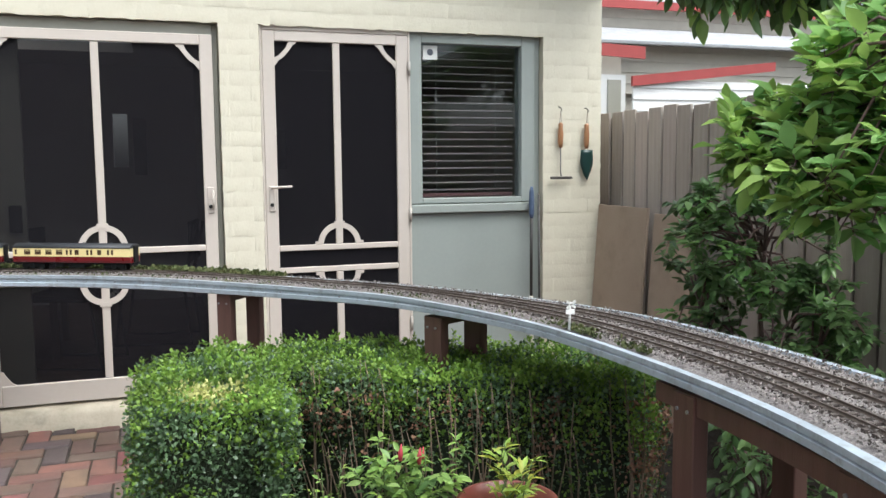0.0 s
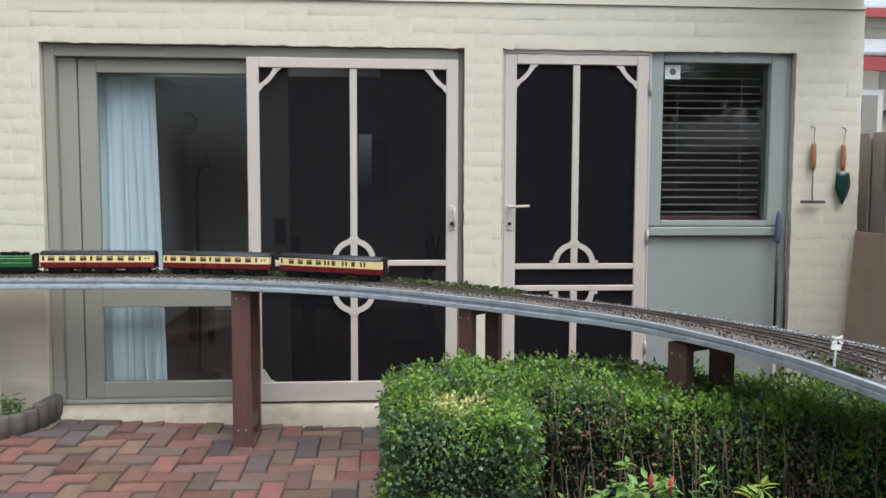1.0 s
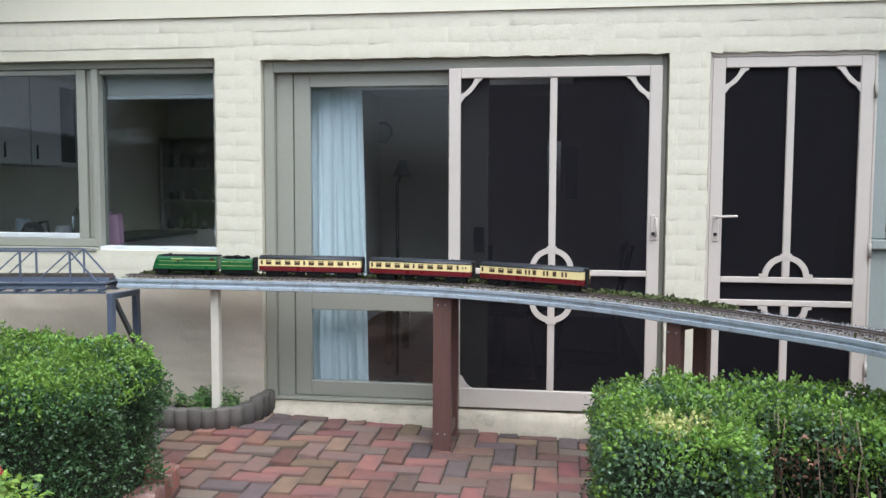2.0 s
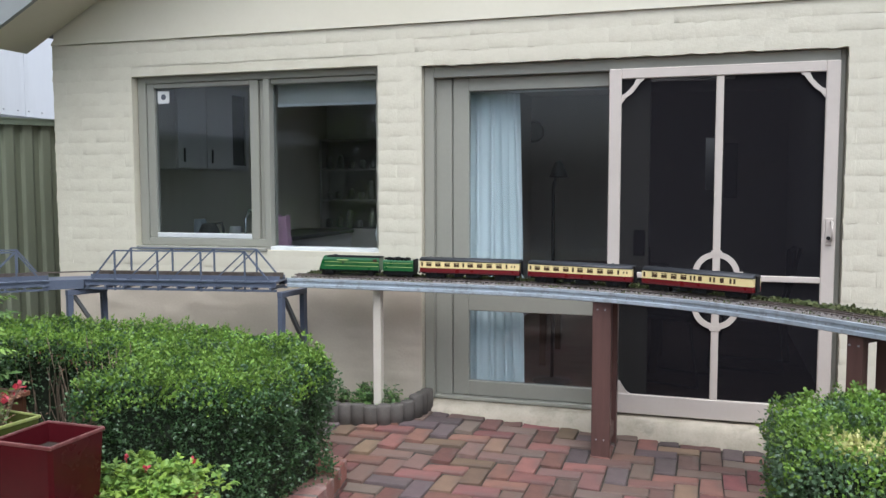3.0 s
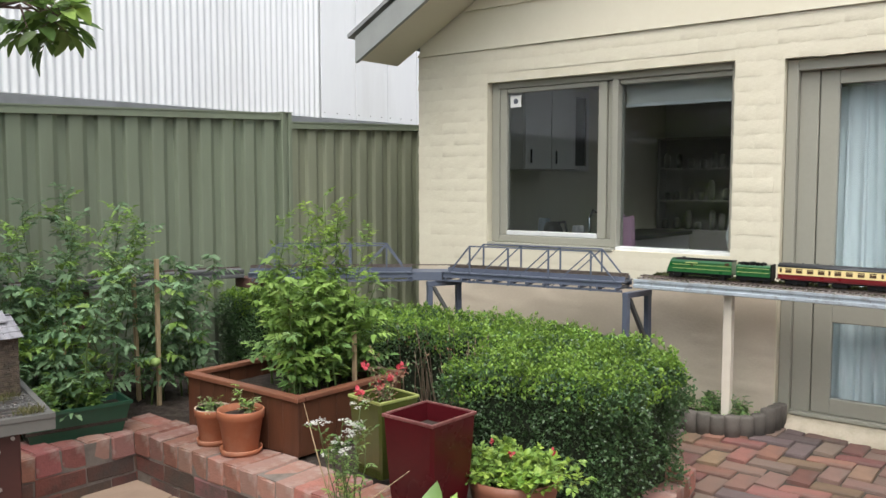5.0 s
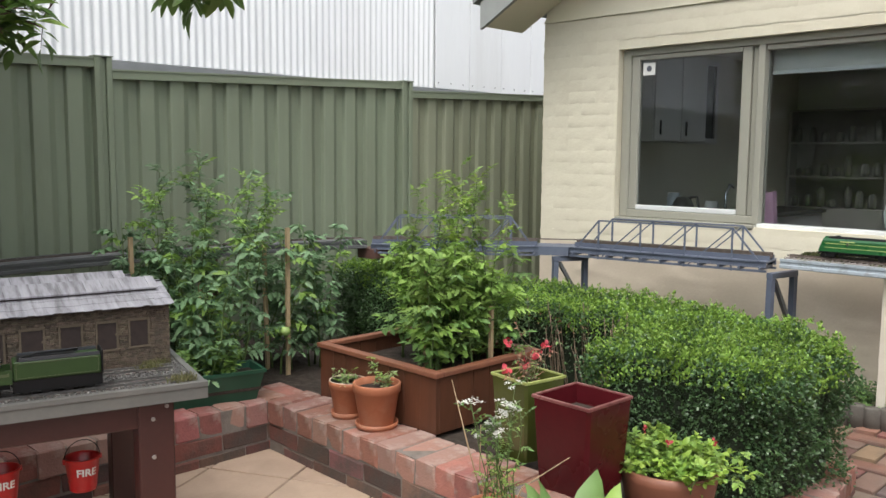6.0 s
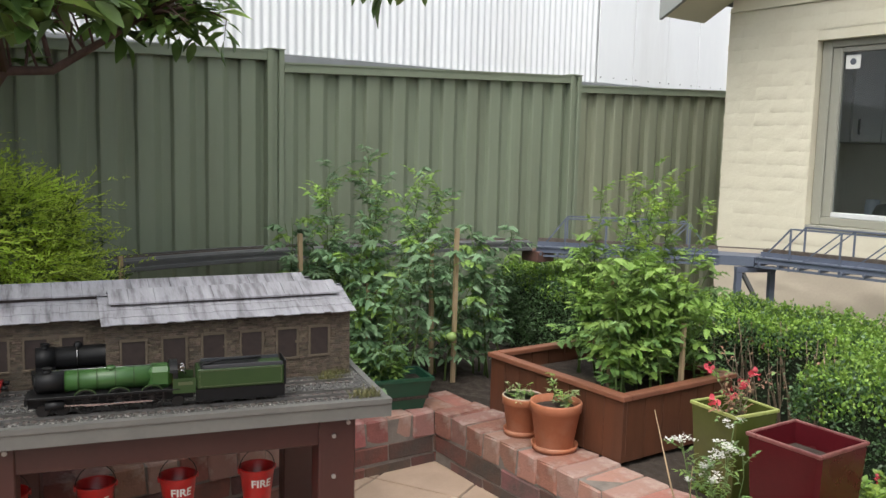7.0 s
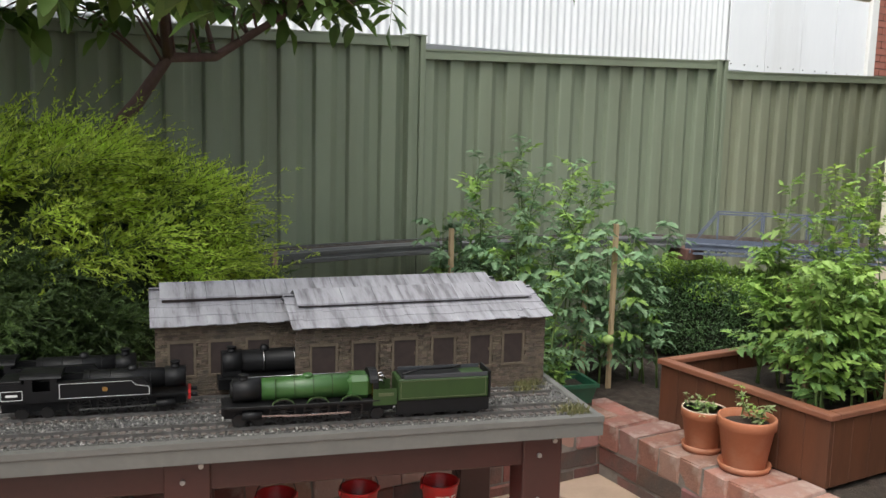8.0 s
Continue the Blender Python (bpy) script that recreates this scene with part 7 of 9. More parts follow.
WHITE_LINE = surface("white_lining", (0.7, 0.7, 0.68), rough=0.4, bump=0)


def running_gear(e, xs, r, lead, trail, y=0.0235):
    for s in (-1, 1):
        for x in xs:
            spoked(e, x, r, s * y)
        rods(e, xs, r, s * 0.031)
        bm = bmesh.new()
        bar(bm, (xs[0] + r * 1.5 + 0.03, s * 0.034, r * 0.9), (xs[1], s * 0.034, r * 0.75), 0.004, 0.003)
        part("connecting_rod", bm, BRIGHT, e, "bright steel connecting rod")
        bm = bmesh.new()
        cyl(bm, (max(xs) + r + 0.018, s * 0.034, r * 0.95), (max(xs) + r + 0.062, s * 0.034, r * 0.95), 0.011, n=14)
        part("cylinder", bm, BLACK, e)
    for x in lead + trail:
        wheelset(e, x, 0.0145)


def boiler(e, x0, x1, r, z, mat, bands=6, band_mat=None):
    bm = bmesh.new()
    cyl(bm, (x0, 0, z), (x1, 0, z), r * 1.04, r * 0.96, n=28)
    b = part("boiler", bm, mat, e)
    for k in range(bands):
        x = x0 + (x1 - x0) * (k + 0.3) / bands
        bm = bmesh.new()
        cyl(bm, (x - 0.0012, 0, z), (x + 0.0012, 0, z), r * 1.055, n=28)
        part("boiler_band", bm, band_mat or mat, b)
    return b


def chimney(e, x, z, r=0.011, h=0.022, mat=None):
    bm = bmesh.new()
    lathe(bm, [(r * 1.3, 0), (r * 0.95, h * 0.3), (r * 0.9, h * 0.75), (r * 1.15, h * 0.85), (r * 1.1, h), (r * 0.7, h)], n=16)
    o = part("chimney", bm, mat or BLACK, e)
    o.location = (x, 0, z)


def dome(e, x, z, r, h, mat):
    bm = bmesh.new()
    lathe(bm, [(r * 1.2, -0.004), (r, h * 0.3), (r * 0.9, h * 0.65), (r * 0.55, h * 0.92), (r * 0.15, h)], n=16)
    o = part("dome", bm, mat, e)
    o.location = (x, 0, z)


def green_pacific():
    """Express engine: long tapered boiler, splashers, open cab. Front along +x."""
    e = on_table("steam_engine", "apple green model express engine with black smokebox", "model engine", -0.725, YARD[0], 0.0118, 180, "locomotives")
    boiler(e, -0.10, 0.124, 0.0275, 0.083, APPLE, 5, OLIVE)
    bm = bmesh.new()
    cyl(bm, (0.1245, 0, 0.083), (0.190, 0, 0.083), 0.0275, n=28)
    cyl(bm, (0.190, 0, 0.083), (0.196, 0, 0.083), 0.024, 0.018, n=28)
    part("smokebox", bm, BLACK, e, "black smokebox")
    chimney(e, 0.165, 0.108, h=0.012)
    dome(e, 0.015, 0.111, 0.012, 0.006, APPLE)
    part("running_plate", boxes((-0.155, 0.210, -0.044, 0.044, 0.050, 0.054), bevel=0.001), BLACK, e)
    part("valance", boxes((-0.155, 0.20, -0.043, -0.040, 0.047, 0.050), (-0.155, 0.20, 0.040, 0.043, 0.047, 0.050)), BLACK, e)
    part("frame", boxes((-0.19, 0.21, -0.019, 0.019, 0.020, 0.050)), BLACK, e)
    part("firebox", boxes((-0.137, -0.075, -0.034, 0.034, 0.054, 0.1105), bevel=0.012), APPLE, e)
    part("buffer_beam", boxes((0.210, 0.216, -0.041, 0.041, 0.034, 0.052)), BLACK, e)
    running_gear(e, (0.075, -0.005, -0.085), 0.0315, [0.13, 0.175], [-0.15])
    for s in (-1, 1):
        for x in (0.075, -0.005, -0.085):
            bm = bmesh.new()
            rows = []
            for q in range(9):
                a = math.pi * q / 8
                rows.append([bm.verts.new((x + math.cos(a) * rr, y, 0.052 + math.sin(a) * rr * 0.62)) for rr, y in ((0.024, s * 0.036), (0.027, s * 0.036), (0.027, s * 0.043), (0.024, s * 0.043))])
            for a, b in zip(rows, rows[1:]):
                for k in range(4):
                    bm.faces.new((a[k], a[(k + 1) % 4], b[(k + 1) % 4], b[k]))
            bmesh.ops.recalc_face_normals(bm, faces=bm.faces)
            part("splasher", bm, OLIVE, e, "dark green splasher")
        part("cab_side", boxes((-0.195, -0.137, s * 0.0425 - 0.001, s * 0.0425 + 0.001, 0.040, 0.080)), OLIVE, e)
        part("cab_post", boxes((-0.150, -0.137, s * 0.0415 - 0.001, s * 0.0415 + 0.001, 0.080, 0.104)), BLACK, e)
        part("number_bar", boxes((-0.188, -0.15, s * 0.0438 - 0.0006, s * 0.0438 + 0.0006, 0.062, 0.070)), DULL_LINE, e, "plain dull number bar")
    bm = bmesh.new()
    section(bm, [(math.cos(a) * 0.044, 0.096 + math.sin(a) * 0.026) for a in [math.pi * k / 10 for k in range(11)]], -0.150, -0.130)
    part("cab_roof", bm, BLACK, e)
    part("backhead", boxes((-0.150, -0.137, -0.03, 0.03, 0.054, 0.104), bevel=0.004), BRASS, e, "brass-fitted backhead")
    for y, z in ((-0.012, 0.1), (0.012, 0.1), (0.0, 0.085)):
        bm = bmesh.new()
        tube(bm, [(-0.150, y, z), (-0.165, y, z + 0.006), (-0.172, y, z - 0.004)], 0.002, n=6)
        part("pipe", bm, BRIGHT, e)
    bm = bmesh.new()
    tube(bm, [(0.16, -0.0315, 0.103), (-0.13, -0.0345, 0.103)], 0.0012, n=5)
    part("handrail", bm, BRIGHT, e)
    return e


def green_tender():
    e = on_table("engine_tender", "green model tender with black coal space", "model tender", -0.412, YARD[0], 0.0118, 180)
    part("tank", boxes((-0.115, 0.115, -0.041, 0.041, 0.046, 0.100), bevel=0.003), OLIVE, e)
    for s in (-1, 1):
        part("coping", boxes((-0.112, 0.10, s * 0.039 - 0.001, s * 0.039 + 0.001, 0.100, 0.110), bevel=0.0005), ROOF_GREY, e)
        part("lining", boxes((-0.108, 0.108, s * 0.0414 - 0.0004, s * 0.0414 + 0.0004, 0.052, 0.0535), (-0.108, 0.108, s * 0.0414 - 0.0004, s * 0.0414 + 0.0004, 0.094, 0.0955), (-0.108, -0.1065, s * 0.0414 - 0.0004, s * 0.0414 + 0.0004, 0.052, 0.0955), (0.1065, 0.108, s * 0.0414 - 0.0004, s * 0.0414 + 0.0004, 0.052, 0.0955)), DULL_LINE, e)
    part("end_plate", boxes((-0.121, -0.116, -0.042, 0.042, 0.044, 0.112), bevel=0.001), BLACK, e)
    part("coal_space", boxes((-0.05, 0.105, -0.034, 0.034, 0.1, 0.104)), BLACK, e)
    bm = bmesh.new()
    tube(bm, [(-0.06, -0.03, 0.108), (-0.02, 0, 0.113), (0.05, 0, 0.113), (0.1, 0.02, 0.108)], 0.003, n=6)
    part("filler_pipe", bm, BLACK, e)
    part("frame", boxes((-0.118, 0.118, -0.037, -0.033, 0.012, 0.0458), (-0.118, 0.118, 0.033, 0.037, 0.012, 0.0458), (-0.118, 0.118, -0.03, 0.03, 0.03, 0.0458)), BLACK, e)
    for x in (-0.085, -0.03, 0.03, 0.085):
        wheelset(e, x, 0.0155)
    return e


def black_tank(x, y, turn, label, lined=True):
    """Large side-tank engine in lined black."""
    e = on_table("steam_engine", label, "model engine", x, y, 0.0118, turn, "locomotives")
    boiler(e, -0.02, 0.165, 0.028, 0.088, BLACK, 4, BLACK)
    bm = bmesh.new()
    cyl(bm, (0.166, 0, 0.088), (0.215, 0, 0.088), 0.029, n=28)
    part("smokebox", bm, BLACK, e)
    chimney(e, 0.19, 0.114, h=0.018)
    dome(e, 0.09, 0.114, 0.012, 0.013, BLACK)
    part("frame", boxes((-0.20, 0.215, -0.02, 0.02, 0.018, 0.05)), BLACK, e)
    part("running_plate", boxes((-0.20, 0.22, -0.042, 0.042, 0.048, 0.052)), BLACK, e)
    running_gear(e, (0.10, 0.035, -0.03), 0.027, [0.165], [-0.10, -0.155])
    for s in (-1, 1):
        bm = bmesh.new()
        prism(bm, [(-0.075, 0.052), (0.135, 0.052), (0.135, 0.078), (0.115, 0.100), (-0.075, 0.100)], "y", min(s * 0.024, s * 0.0425), max(s * 0.024, s * 0.0425))
        part("side_tank", bm, BLACK, e)
        yy = s * 0.0427
        pts = [(-0.07, 0.056), (0.13, 0.056), (0.13, 0.077), (0.1, 0.083), (0.09, 0.095), (-0.07, 0.095), (-0.07, 0.056)]
        bm = bmesh.new()
        for (a0, b0), (a1, b1) in zip(pts, pts[1:]):
            bar(bm, (a0, yy, b0), (a1, yy, b1), 0.0012, 0.0008)
        part("lining", bm, WHITE_LINE if lined else BLACK, e, "white lining" if lined else "")
        part("bunker_side", boxes((-0.20, -0.145, s * 0.0415 - 0.001, s * 0.0415 + 0.001, 0.052, 0.100)), BLACK, e)
        bm = bmesh.new()
        pts = [(-0.195, 0.058), (-0.15, 0.058), (-0.15, 0.082), (-0.195, 0.082), (-0.195, 0.058)]
        for (a0, b0), (a1, b1) in zip(pts, pts[1:]):
            bar(bm, (a0, yy, b0), (a1, yy, b1), 0.0012, 0.0008)
        part("lining", bm, WHITE_LINE if lined else BLACK, e, "white lining" if lined else "")
        part("number_bar", boxes((-0.185, -0.16, yy - 0.0005, yy + 0.0005, 0.067, 0.073)), WHITE_LINE, e, "plain pale number bar")
        bm = bmesh.new()
        cyl(bm, (0.03, yy - 0.0004, 0.076), (0.03, yy + 0.0004, 0.076), 0.0065, n=14)
        part("crest", bm, BRASS, e)
        part("cab_side", boxes((-0.145, -0.075, s * 0.0415 - 0.001, s * 0.0415 + 0.001, 0.052, 0.078), (-0.145, -0.128, s * 0.0415 - 0.001, s * 0.0415 + 0.001, 0.078, 0.112), (-0.09, -0.075, s * 0.0415 - 0.001, s * 0.0415 + 0.001, 0.078, 0.112)), BLACK, e)
    bm = bmesh.new()
    section(bm, [(math.cos(a) * 0.044, 0.112 + math.sin(a) * 0.014) for a in [math.pi * k / 10 for k in range(11)]], -0.155, -0.065)
    part("cab_roof", bm, BLACK, e)
    part("bunker", boxes((-0.20, -0.150, -0.0405, 0.0405, 0.052, 0.108), bevel=0.002), BLACK, e)
    part("buffer_beam", boxes((0.22, 0.226, -0.04, 0.04, 0.034, 0.052)), RED_BEAM, e, "red buffer beam")
    for y_ in (-0.026, 0.026):
        bm = bmesh.new()
        cyl(bm, (0.226, y_, 0.043), (0.242, y_, 0.043), 0.006, n=10)
        part("buffer", bm, BLACK, e)
    e.matrix_basis = e.matrix_basis @ Matrix.Diagonal((1, 1, 0.9, 1))
    return e


green_pacific()
green_tender()
black_tank(-1.24, YARD[1], 1.5, "lined black model tank engine with red buffer beam")
black_tank(-1.37, YARD[2] + 0.03, 3, "plain black model tank engine standing behind another", lined=False)
# engine half inside the shed
e = on_table("steam_engine", "black model engine with bright boiler bands, half inside the shed", "model engine", -0.69, YARD[2], 0.0118, 185, "locomotives")
boiler(e, -0.2, 0.20, 0.0305, 0.087, BLACK, 5, BRIGHT)
bm = bmesh.new()
cyl(bm, (0.2005, 0, 0.087), (0.25, 0, 0.087), 0.031, n=28)
part("smokebox", bm, BLACK, e)
chimney(e, 0.225, 0.115, h=0.014)
dome(e, 0.14, 0.115, 0.012, 0.015, BLACK)
part("frame", boxes((-0.2, 0.26, -0.02, 0.02, 0.018, 0.050)), BLACK, e)
part("running_plate", boxes((-0.2, 0.262, -0.042, 0.042, 0.050, 0.054)), BLACK, e)
part("saddle", boxes((0.20, 0.25, -0.024, 0.024, 0.054, 0.068), bevel=0.002), BLACK, e)
running_gear(e, (0.11, 0.045, -0.02), 0.027, [0.17, 0.215], [])

# ---------------------------------------------------------------- fire buckets
BUCKET_RED = surface("red_bucket_enamel", (0.52, 0.012, 0.014), (0.42, 0.009, 0.011), rough=0.32, scale=12, fine=90, bump=0.04, coat=0.3)


def wrap_text(words, size, radius, zmid, mat, parent, slope):
    """Lettering bent round a tapered bucket, facing -y."""
    cu = bpy.data.curves.new("lettering", "FONT")
    cu.body = words
    cu.size = size
    cu.align_x, cu.align_y = "CENTER", "CENTER"
    cu.extrude = 0.0
    cu.offset = size * 0.03
    tmp = bpy.data.objects.new("lettering_source", cu)
    scene.collection.objects.link(tmp)
    me = bpy.data.meshes.new_from_object(tmp)
    bpy.data.objects.remove(tmp)
    bm = bmesh.new()
    bm.from_mesh(me)
    for k in range(-12, 13):
        bmesh.ops.bisect_plane(bm, geom=list(bm.verts) + list(bm.edges) + list(bm.faces), plane_co=(k * 0.0042, 0, 0), plane_no=(1, 0, 0))
    bm.to_mesh(me)
    bm.free()
    for v in me.vertices:
        r = radius + slope * v.co.y + 0.0022
        a = v.co.x / radius
        v.co = (math.sin(a) * r, -math.cos(a) * r, zmid + v.co.y)
    me.name = "lettering"
    me.materials.append(mat)
    o = new("lettering", me)
    o.parent = parent
    o["label"] = "white painted lettering"
    return o


def bucket(x, y, turn):
    b = on_table("fire_bucket", "red enamel fire bucket with white lettering", "bucket", x, y, -0.418, turn, "fire buckets")
    b.matrix_basis = b.matrix_basis @ Matrix.Diagonal((0.87, 0.87, 0.87, 1))
    bm = bmesh.new()
    lathe(bm, [(0.045, 0.004), (0.048, 0.0), (0.049, 0.004), (0.063, 0.122), (0.0665, 0.124), (0.0665, 0.129), (0.062, 0.130), (0.060, 0.122), (0.046, 0.012)], n=28)
    part("pail", bm, BUCKET_RED, b)
    wrap_text("FIRE", 0.040, 0.0565, 0.078, WHITE, b, 0.12)
    bm = bmesh.new()
    tube(bm, [(0.066 * math.cos(a), 0, 0.118 + math.sin(a) * 0.075) for a in [math.pi * k / 12 for k in range(13)]], 0.0017, n=6)
    part("bail", bm, BLACK, b, "dark wire bail")
    for s in (-1, 1):
        part("ear", boxes((s * 0.0665 - 0.004, s * 0.0665 + 0.004, -0.007, 0.007, 0.108, 0.128), bevel=0.002), BUCKET_RED, b)


for x in (-0.32, -0.56, -0.795, -1.03):
    bucket(x, 0.40, 8)
hr = on_table("bucket_rail", "thin dark steel rail the buckets hang from", "rail", 0, 0)
bm = bmesh.new()
tube(bm, [(-1.6, 0.40, -0.235), (-0.13, 0.40, -0.235)], 0.006, n=8)
part("rod", bm, BLACK, hr)
for x in (-0.16, -0.85, -1.55):
    bm = bmesh.new()
    tube(bm, [(x, 0.40, -0.235), (x, 0.40, -0.022)], 0.004, n=6)
    part("hanger", bm, BLACK, hr)
# ---------------------------------------------------------------- planters and pots
CEDAR = surface("red_brown_planter_timber", (0.115, 0.043, 0.022), (0.07, 0.028, 0.015), rough=0.45, scale=5, fine=70, bump=0.15, stretch=(3, 3, 0.5), dirt=(0.08, 0.035, 0.02), dirt_scale=4, dirt_amount=0.4)
CEDAR_RIM = surface("worn_planter_rim", (0.225, 0.088, 0.05), (0.145, 0.058, 0.034), rough=0.5, scale=6, fine=70, bump=0.15)
TERRA = surface("terracotta", (0.40, 0.145, 0.072), (0.32, 0.112, 0.055), rough=0.6, scale=6, fine=90, bump=0.1, dirt=(0.55, 0.38, 0.28), dirt_scale=5, dirt_amount=0.3)
RED_GLAZE = surface("oxblood_glaze", (0.068, 0.006, 0.009), (0.042, 0.004, 0.006), rough=0.26, spec=0.3, scale=4, fine=60, bump=0.05)
RED_RIM = surface("worn_glaze_rim", (0.24, 0.10, 0.09), (0.09, 0.018, 0.02), rough=0.3, scale=20, bump=0.05)
GREEN_GLAZE = surface("olive_green_glaze", (0.066, 0.077, 0.018), (0.046, 0.054, 0.013), rough=0.2, scale=5, fine=60, bump=0.05, coat=0.5)
GREEN_RIM = surface("pale_green_glaze_rim", (0.34, 0.38, 0.13), (0.25, 0.28, 0.08), rough=0.3, scale=20, bump=0.05)
TROUGH_GREEN = surface("dark_green_plastic", (0.012, 0.062, 0.035), (0.009, 0.05, 0.028), rough=0.35, scale=6, bump=0.03)

BX, BY, BZ = -4.525, 3.058, 0.335
pl = thing("planter_box", (BX, BY, BZ), "large red-brown timber planter box full of tomato plants", "planter")
PW, PD, PH = 0.795, 0.66, 0.262
rng = np.random.default_rng(61)
for k in range(8):
    x0, x1 = PW * k / 8, PW * (k + 1) / 8
    part("board", boxes((x0 + 0.0012, x1 - 0.0012, rng.uniform(0, 0.0015), 0.022, 0, PH - 0.022), bevel=0.0015), CEDAR, pl)
    part("board", boxes((x0 + 0.0012, x1 - 0.0012, PD - 0.022, PD, 0, PH - 0.022), bevel=0.0015), CEDAR, pl)
for k in range(6):
    y0, y1 = 0.022 + (PD - 0.044) * k / 6, 0.022 + (PD - 0.044) * (k + 1) / 6
    part("board", boxes((PW - 0.022, PW - rng.uniform(0, 0.0015), y0 + 0.0012, y1 - 0.0012, 0, PH - 0.022), bevel=0.0015), CEDAR, pl)
    part("board", boxes((0, 0.022, y0 + 0.0012, y1 - 0.0012, 0, PH - 0.022), bevel=0.0015), CEDAR, pl)
for s in ((-0.012, PW + 0.012, -0.012, 0.036, PH - 0.021, PH), (-0.012, PW + 0.012, PD - 0.036, PD + 0.012, PH - 0.021, PH), (-0.012, 0.036, 0.037, PD - 0.037, PH - 0.021, PH), (PW - 0.036, PW + 0.012, 0.037, PD - 0.037, PH - 0.021, PH)):
    part("rim", boxes(s, bevel=0.003), CEDAR_RIM, pl, "paler worn rim board")
part("earth", boxes((0.023, PW - 0.023, 0.023, PD - 0.023, 0.02, PH - 0.09)), SOIL, pl)


def round_pot(at, r, h, label, saucer=True, pale_rim=False, earth=0.85, mat=None):
    p = thing("flower_pot", at, label, "flower pot", "terracotta pots")
    z = 0.0
    if saucer:
        bm = bmesh.new()
        lathe(bm, [(r * 0.66, 0.0), (r * 0.84, 0.0), (r * 0.9, 0.024), (r * 0.85, 0.024), (r * 0.78, 0.008)], n=32)
        part("saucer", bm, TERRA, p)
        z = 0.008
    bm = bmesh.new()
    lathe(bm, [(r * 0.68, z), (r * 0.70, z + 0.004), (r * 0.93, h * 0.80), (r * 0.99, h * 0.81), (r, h - 0.004), (r * 0.985, h), (r * 0.91, h), (r * 0.90, h * 0.83), (r * 0.86, h * 0.75)], n=32)
    part("body", bm, mat or TERRA, p)
    if pale_rim:
        bm = bmesh.new()
        lathe(bm, [(r * 0.985, h), (r * 0.985, h + 0.003), (r * 0.915, h + 0.003), (r * 0.915, h)], n=32)
        part("rim", bm, surface("limewashed_rim", (0.62, 0.48, 0.36), rough=0.7), p, "chalky pale rim")
    bm = bmesh.new()
    cyl(bm, (0, 0, h * earth - 0.02), (0, 0, h * earth), r * 0.86, n=24)
    part("earth", bm, SOIL, p)
    return p


round_pot((-4.19, 2.96, 0.338), 0.084, 0.160, "terracotta pot with chalky rim and saucer", pale_rim=True)
round_pot((-3.985, 2.955, 0.338), 0.103, 0.192, "larger terracotta pot with saucer on the brick wall")


def square_pot(at, turn, top, base, h, mat, rim, label, name="square_pot"):
    p = thing(name, at, label, "plant pot", turn=turn)
    bm = bmesh.new()
    rows = []
    for k in range(9):
        f = k / 8
        half = (base + (top - base) * (f ** 0.75)) / 2
        c = half * 0.10
        rows.append([bm.verts.new((x, y, h * f)) for x, y in ((-half + c, -half), (half - c, -half), (half, -half + c), (half, half - c), (half - c, half), (-half + c, half), (-half, half - c), (-half, -half + c))])
    for a, b in zip(rows, rows[1:]):
        for k in range(8):
            bm.faces.new((a[k], a[(k + 1) % 8], b[(k + 1) % 8], b[k]))
    bm.faces.new(rows[0][::-1])
    inner = []
    for z, s in ((h, 0.925), (h * 0.80, 0.84)):
        half = top / 2 * s
        inner.append([bm.verts.new((x, y, z)) for x, y in ((-half, -half), (half, -half), (half, half), (-half, half))])
    for k in range(4):
        bm.faces.new((inner[0][k], inner[1][k], inner[1][(k + 1) % 4], inner[0][(k + 1) % 4]))
    bm.faces.new(inner[1])
    part("body", bm, mat, p)
    bm = bmesh.new()
    o, i, zz = top / 2 + 0.001, top / 2 * 0.925, h
    for q in ((-o, o, -o, -i), (-o, o, i, o), (-o, -i, -i, i), (i, o, -i, i)):
        box(bm, *q, zz - 0.006, zz + 0.006, bevel=0.002)
    part("rim", bm, rim, p, "worn paler rim")
    part("earth", boxes((-i * 0.93, i * 0.93, -i * 0.93, i * 0.93, h * 0.70, h * 0.802)), SOIL, p)
    return p


square_pot((-2.99, 3.047, 0.335), -1.7, 0.248, 0.206, 0.325, RED_GLAZE, RED_RIM, "tall square oxblood-red glazed pot, empty but for soil")
square_pot((-3.33, 3.165, 0.335), -8, 0.205, 0.155, 0.315, GREEN_GLAZE, GREEN_RIM, "square olive-green glazed pot holding a flowering plant")
low = thing("bowl_pot", (-2.80, 3.32, 0.14), "low brown pot of bright green leaves and red flowers", "plant pot")
bm = bmesh.new()
lathe(bm, [(0.10, 0), (0.13, 0.02), (0.17, 0.22), (0.18, 0.26), (0.165, 0.26), (0.155, 0.22)], n=28)
part("body", bm, surface("brown_clay_bowl", (0.25, 0.10, 0.06), rough=0.5), low)
bm = bmesh.new()
cyl(bm, (0, 0, 0.2), (0, 0, 0.23), 0.158, n=24)
part("earth", bm, SOIL, low)
tr = thing("planter_trough", (-4.80, 2.62, 0.335), "dark green plastic planter trough on the brick wall", "planter trough", turn=77)
bm = bmesh.new()
a, b = (0.20, 0.075), (0.235, 0.10)
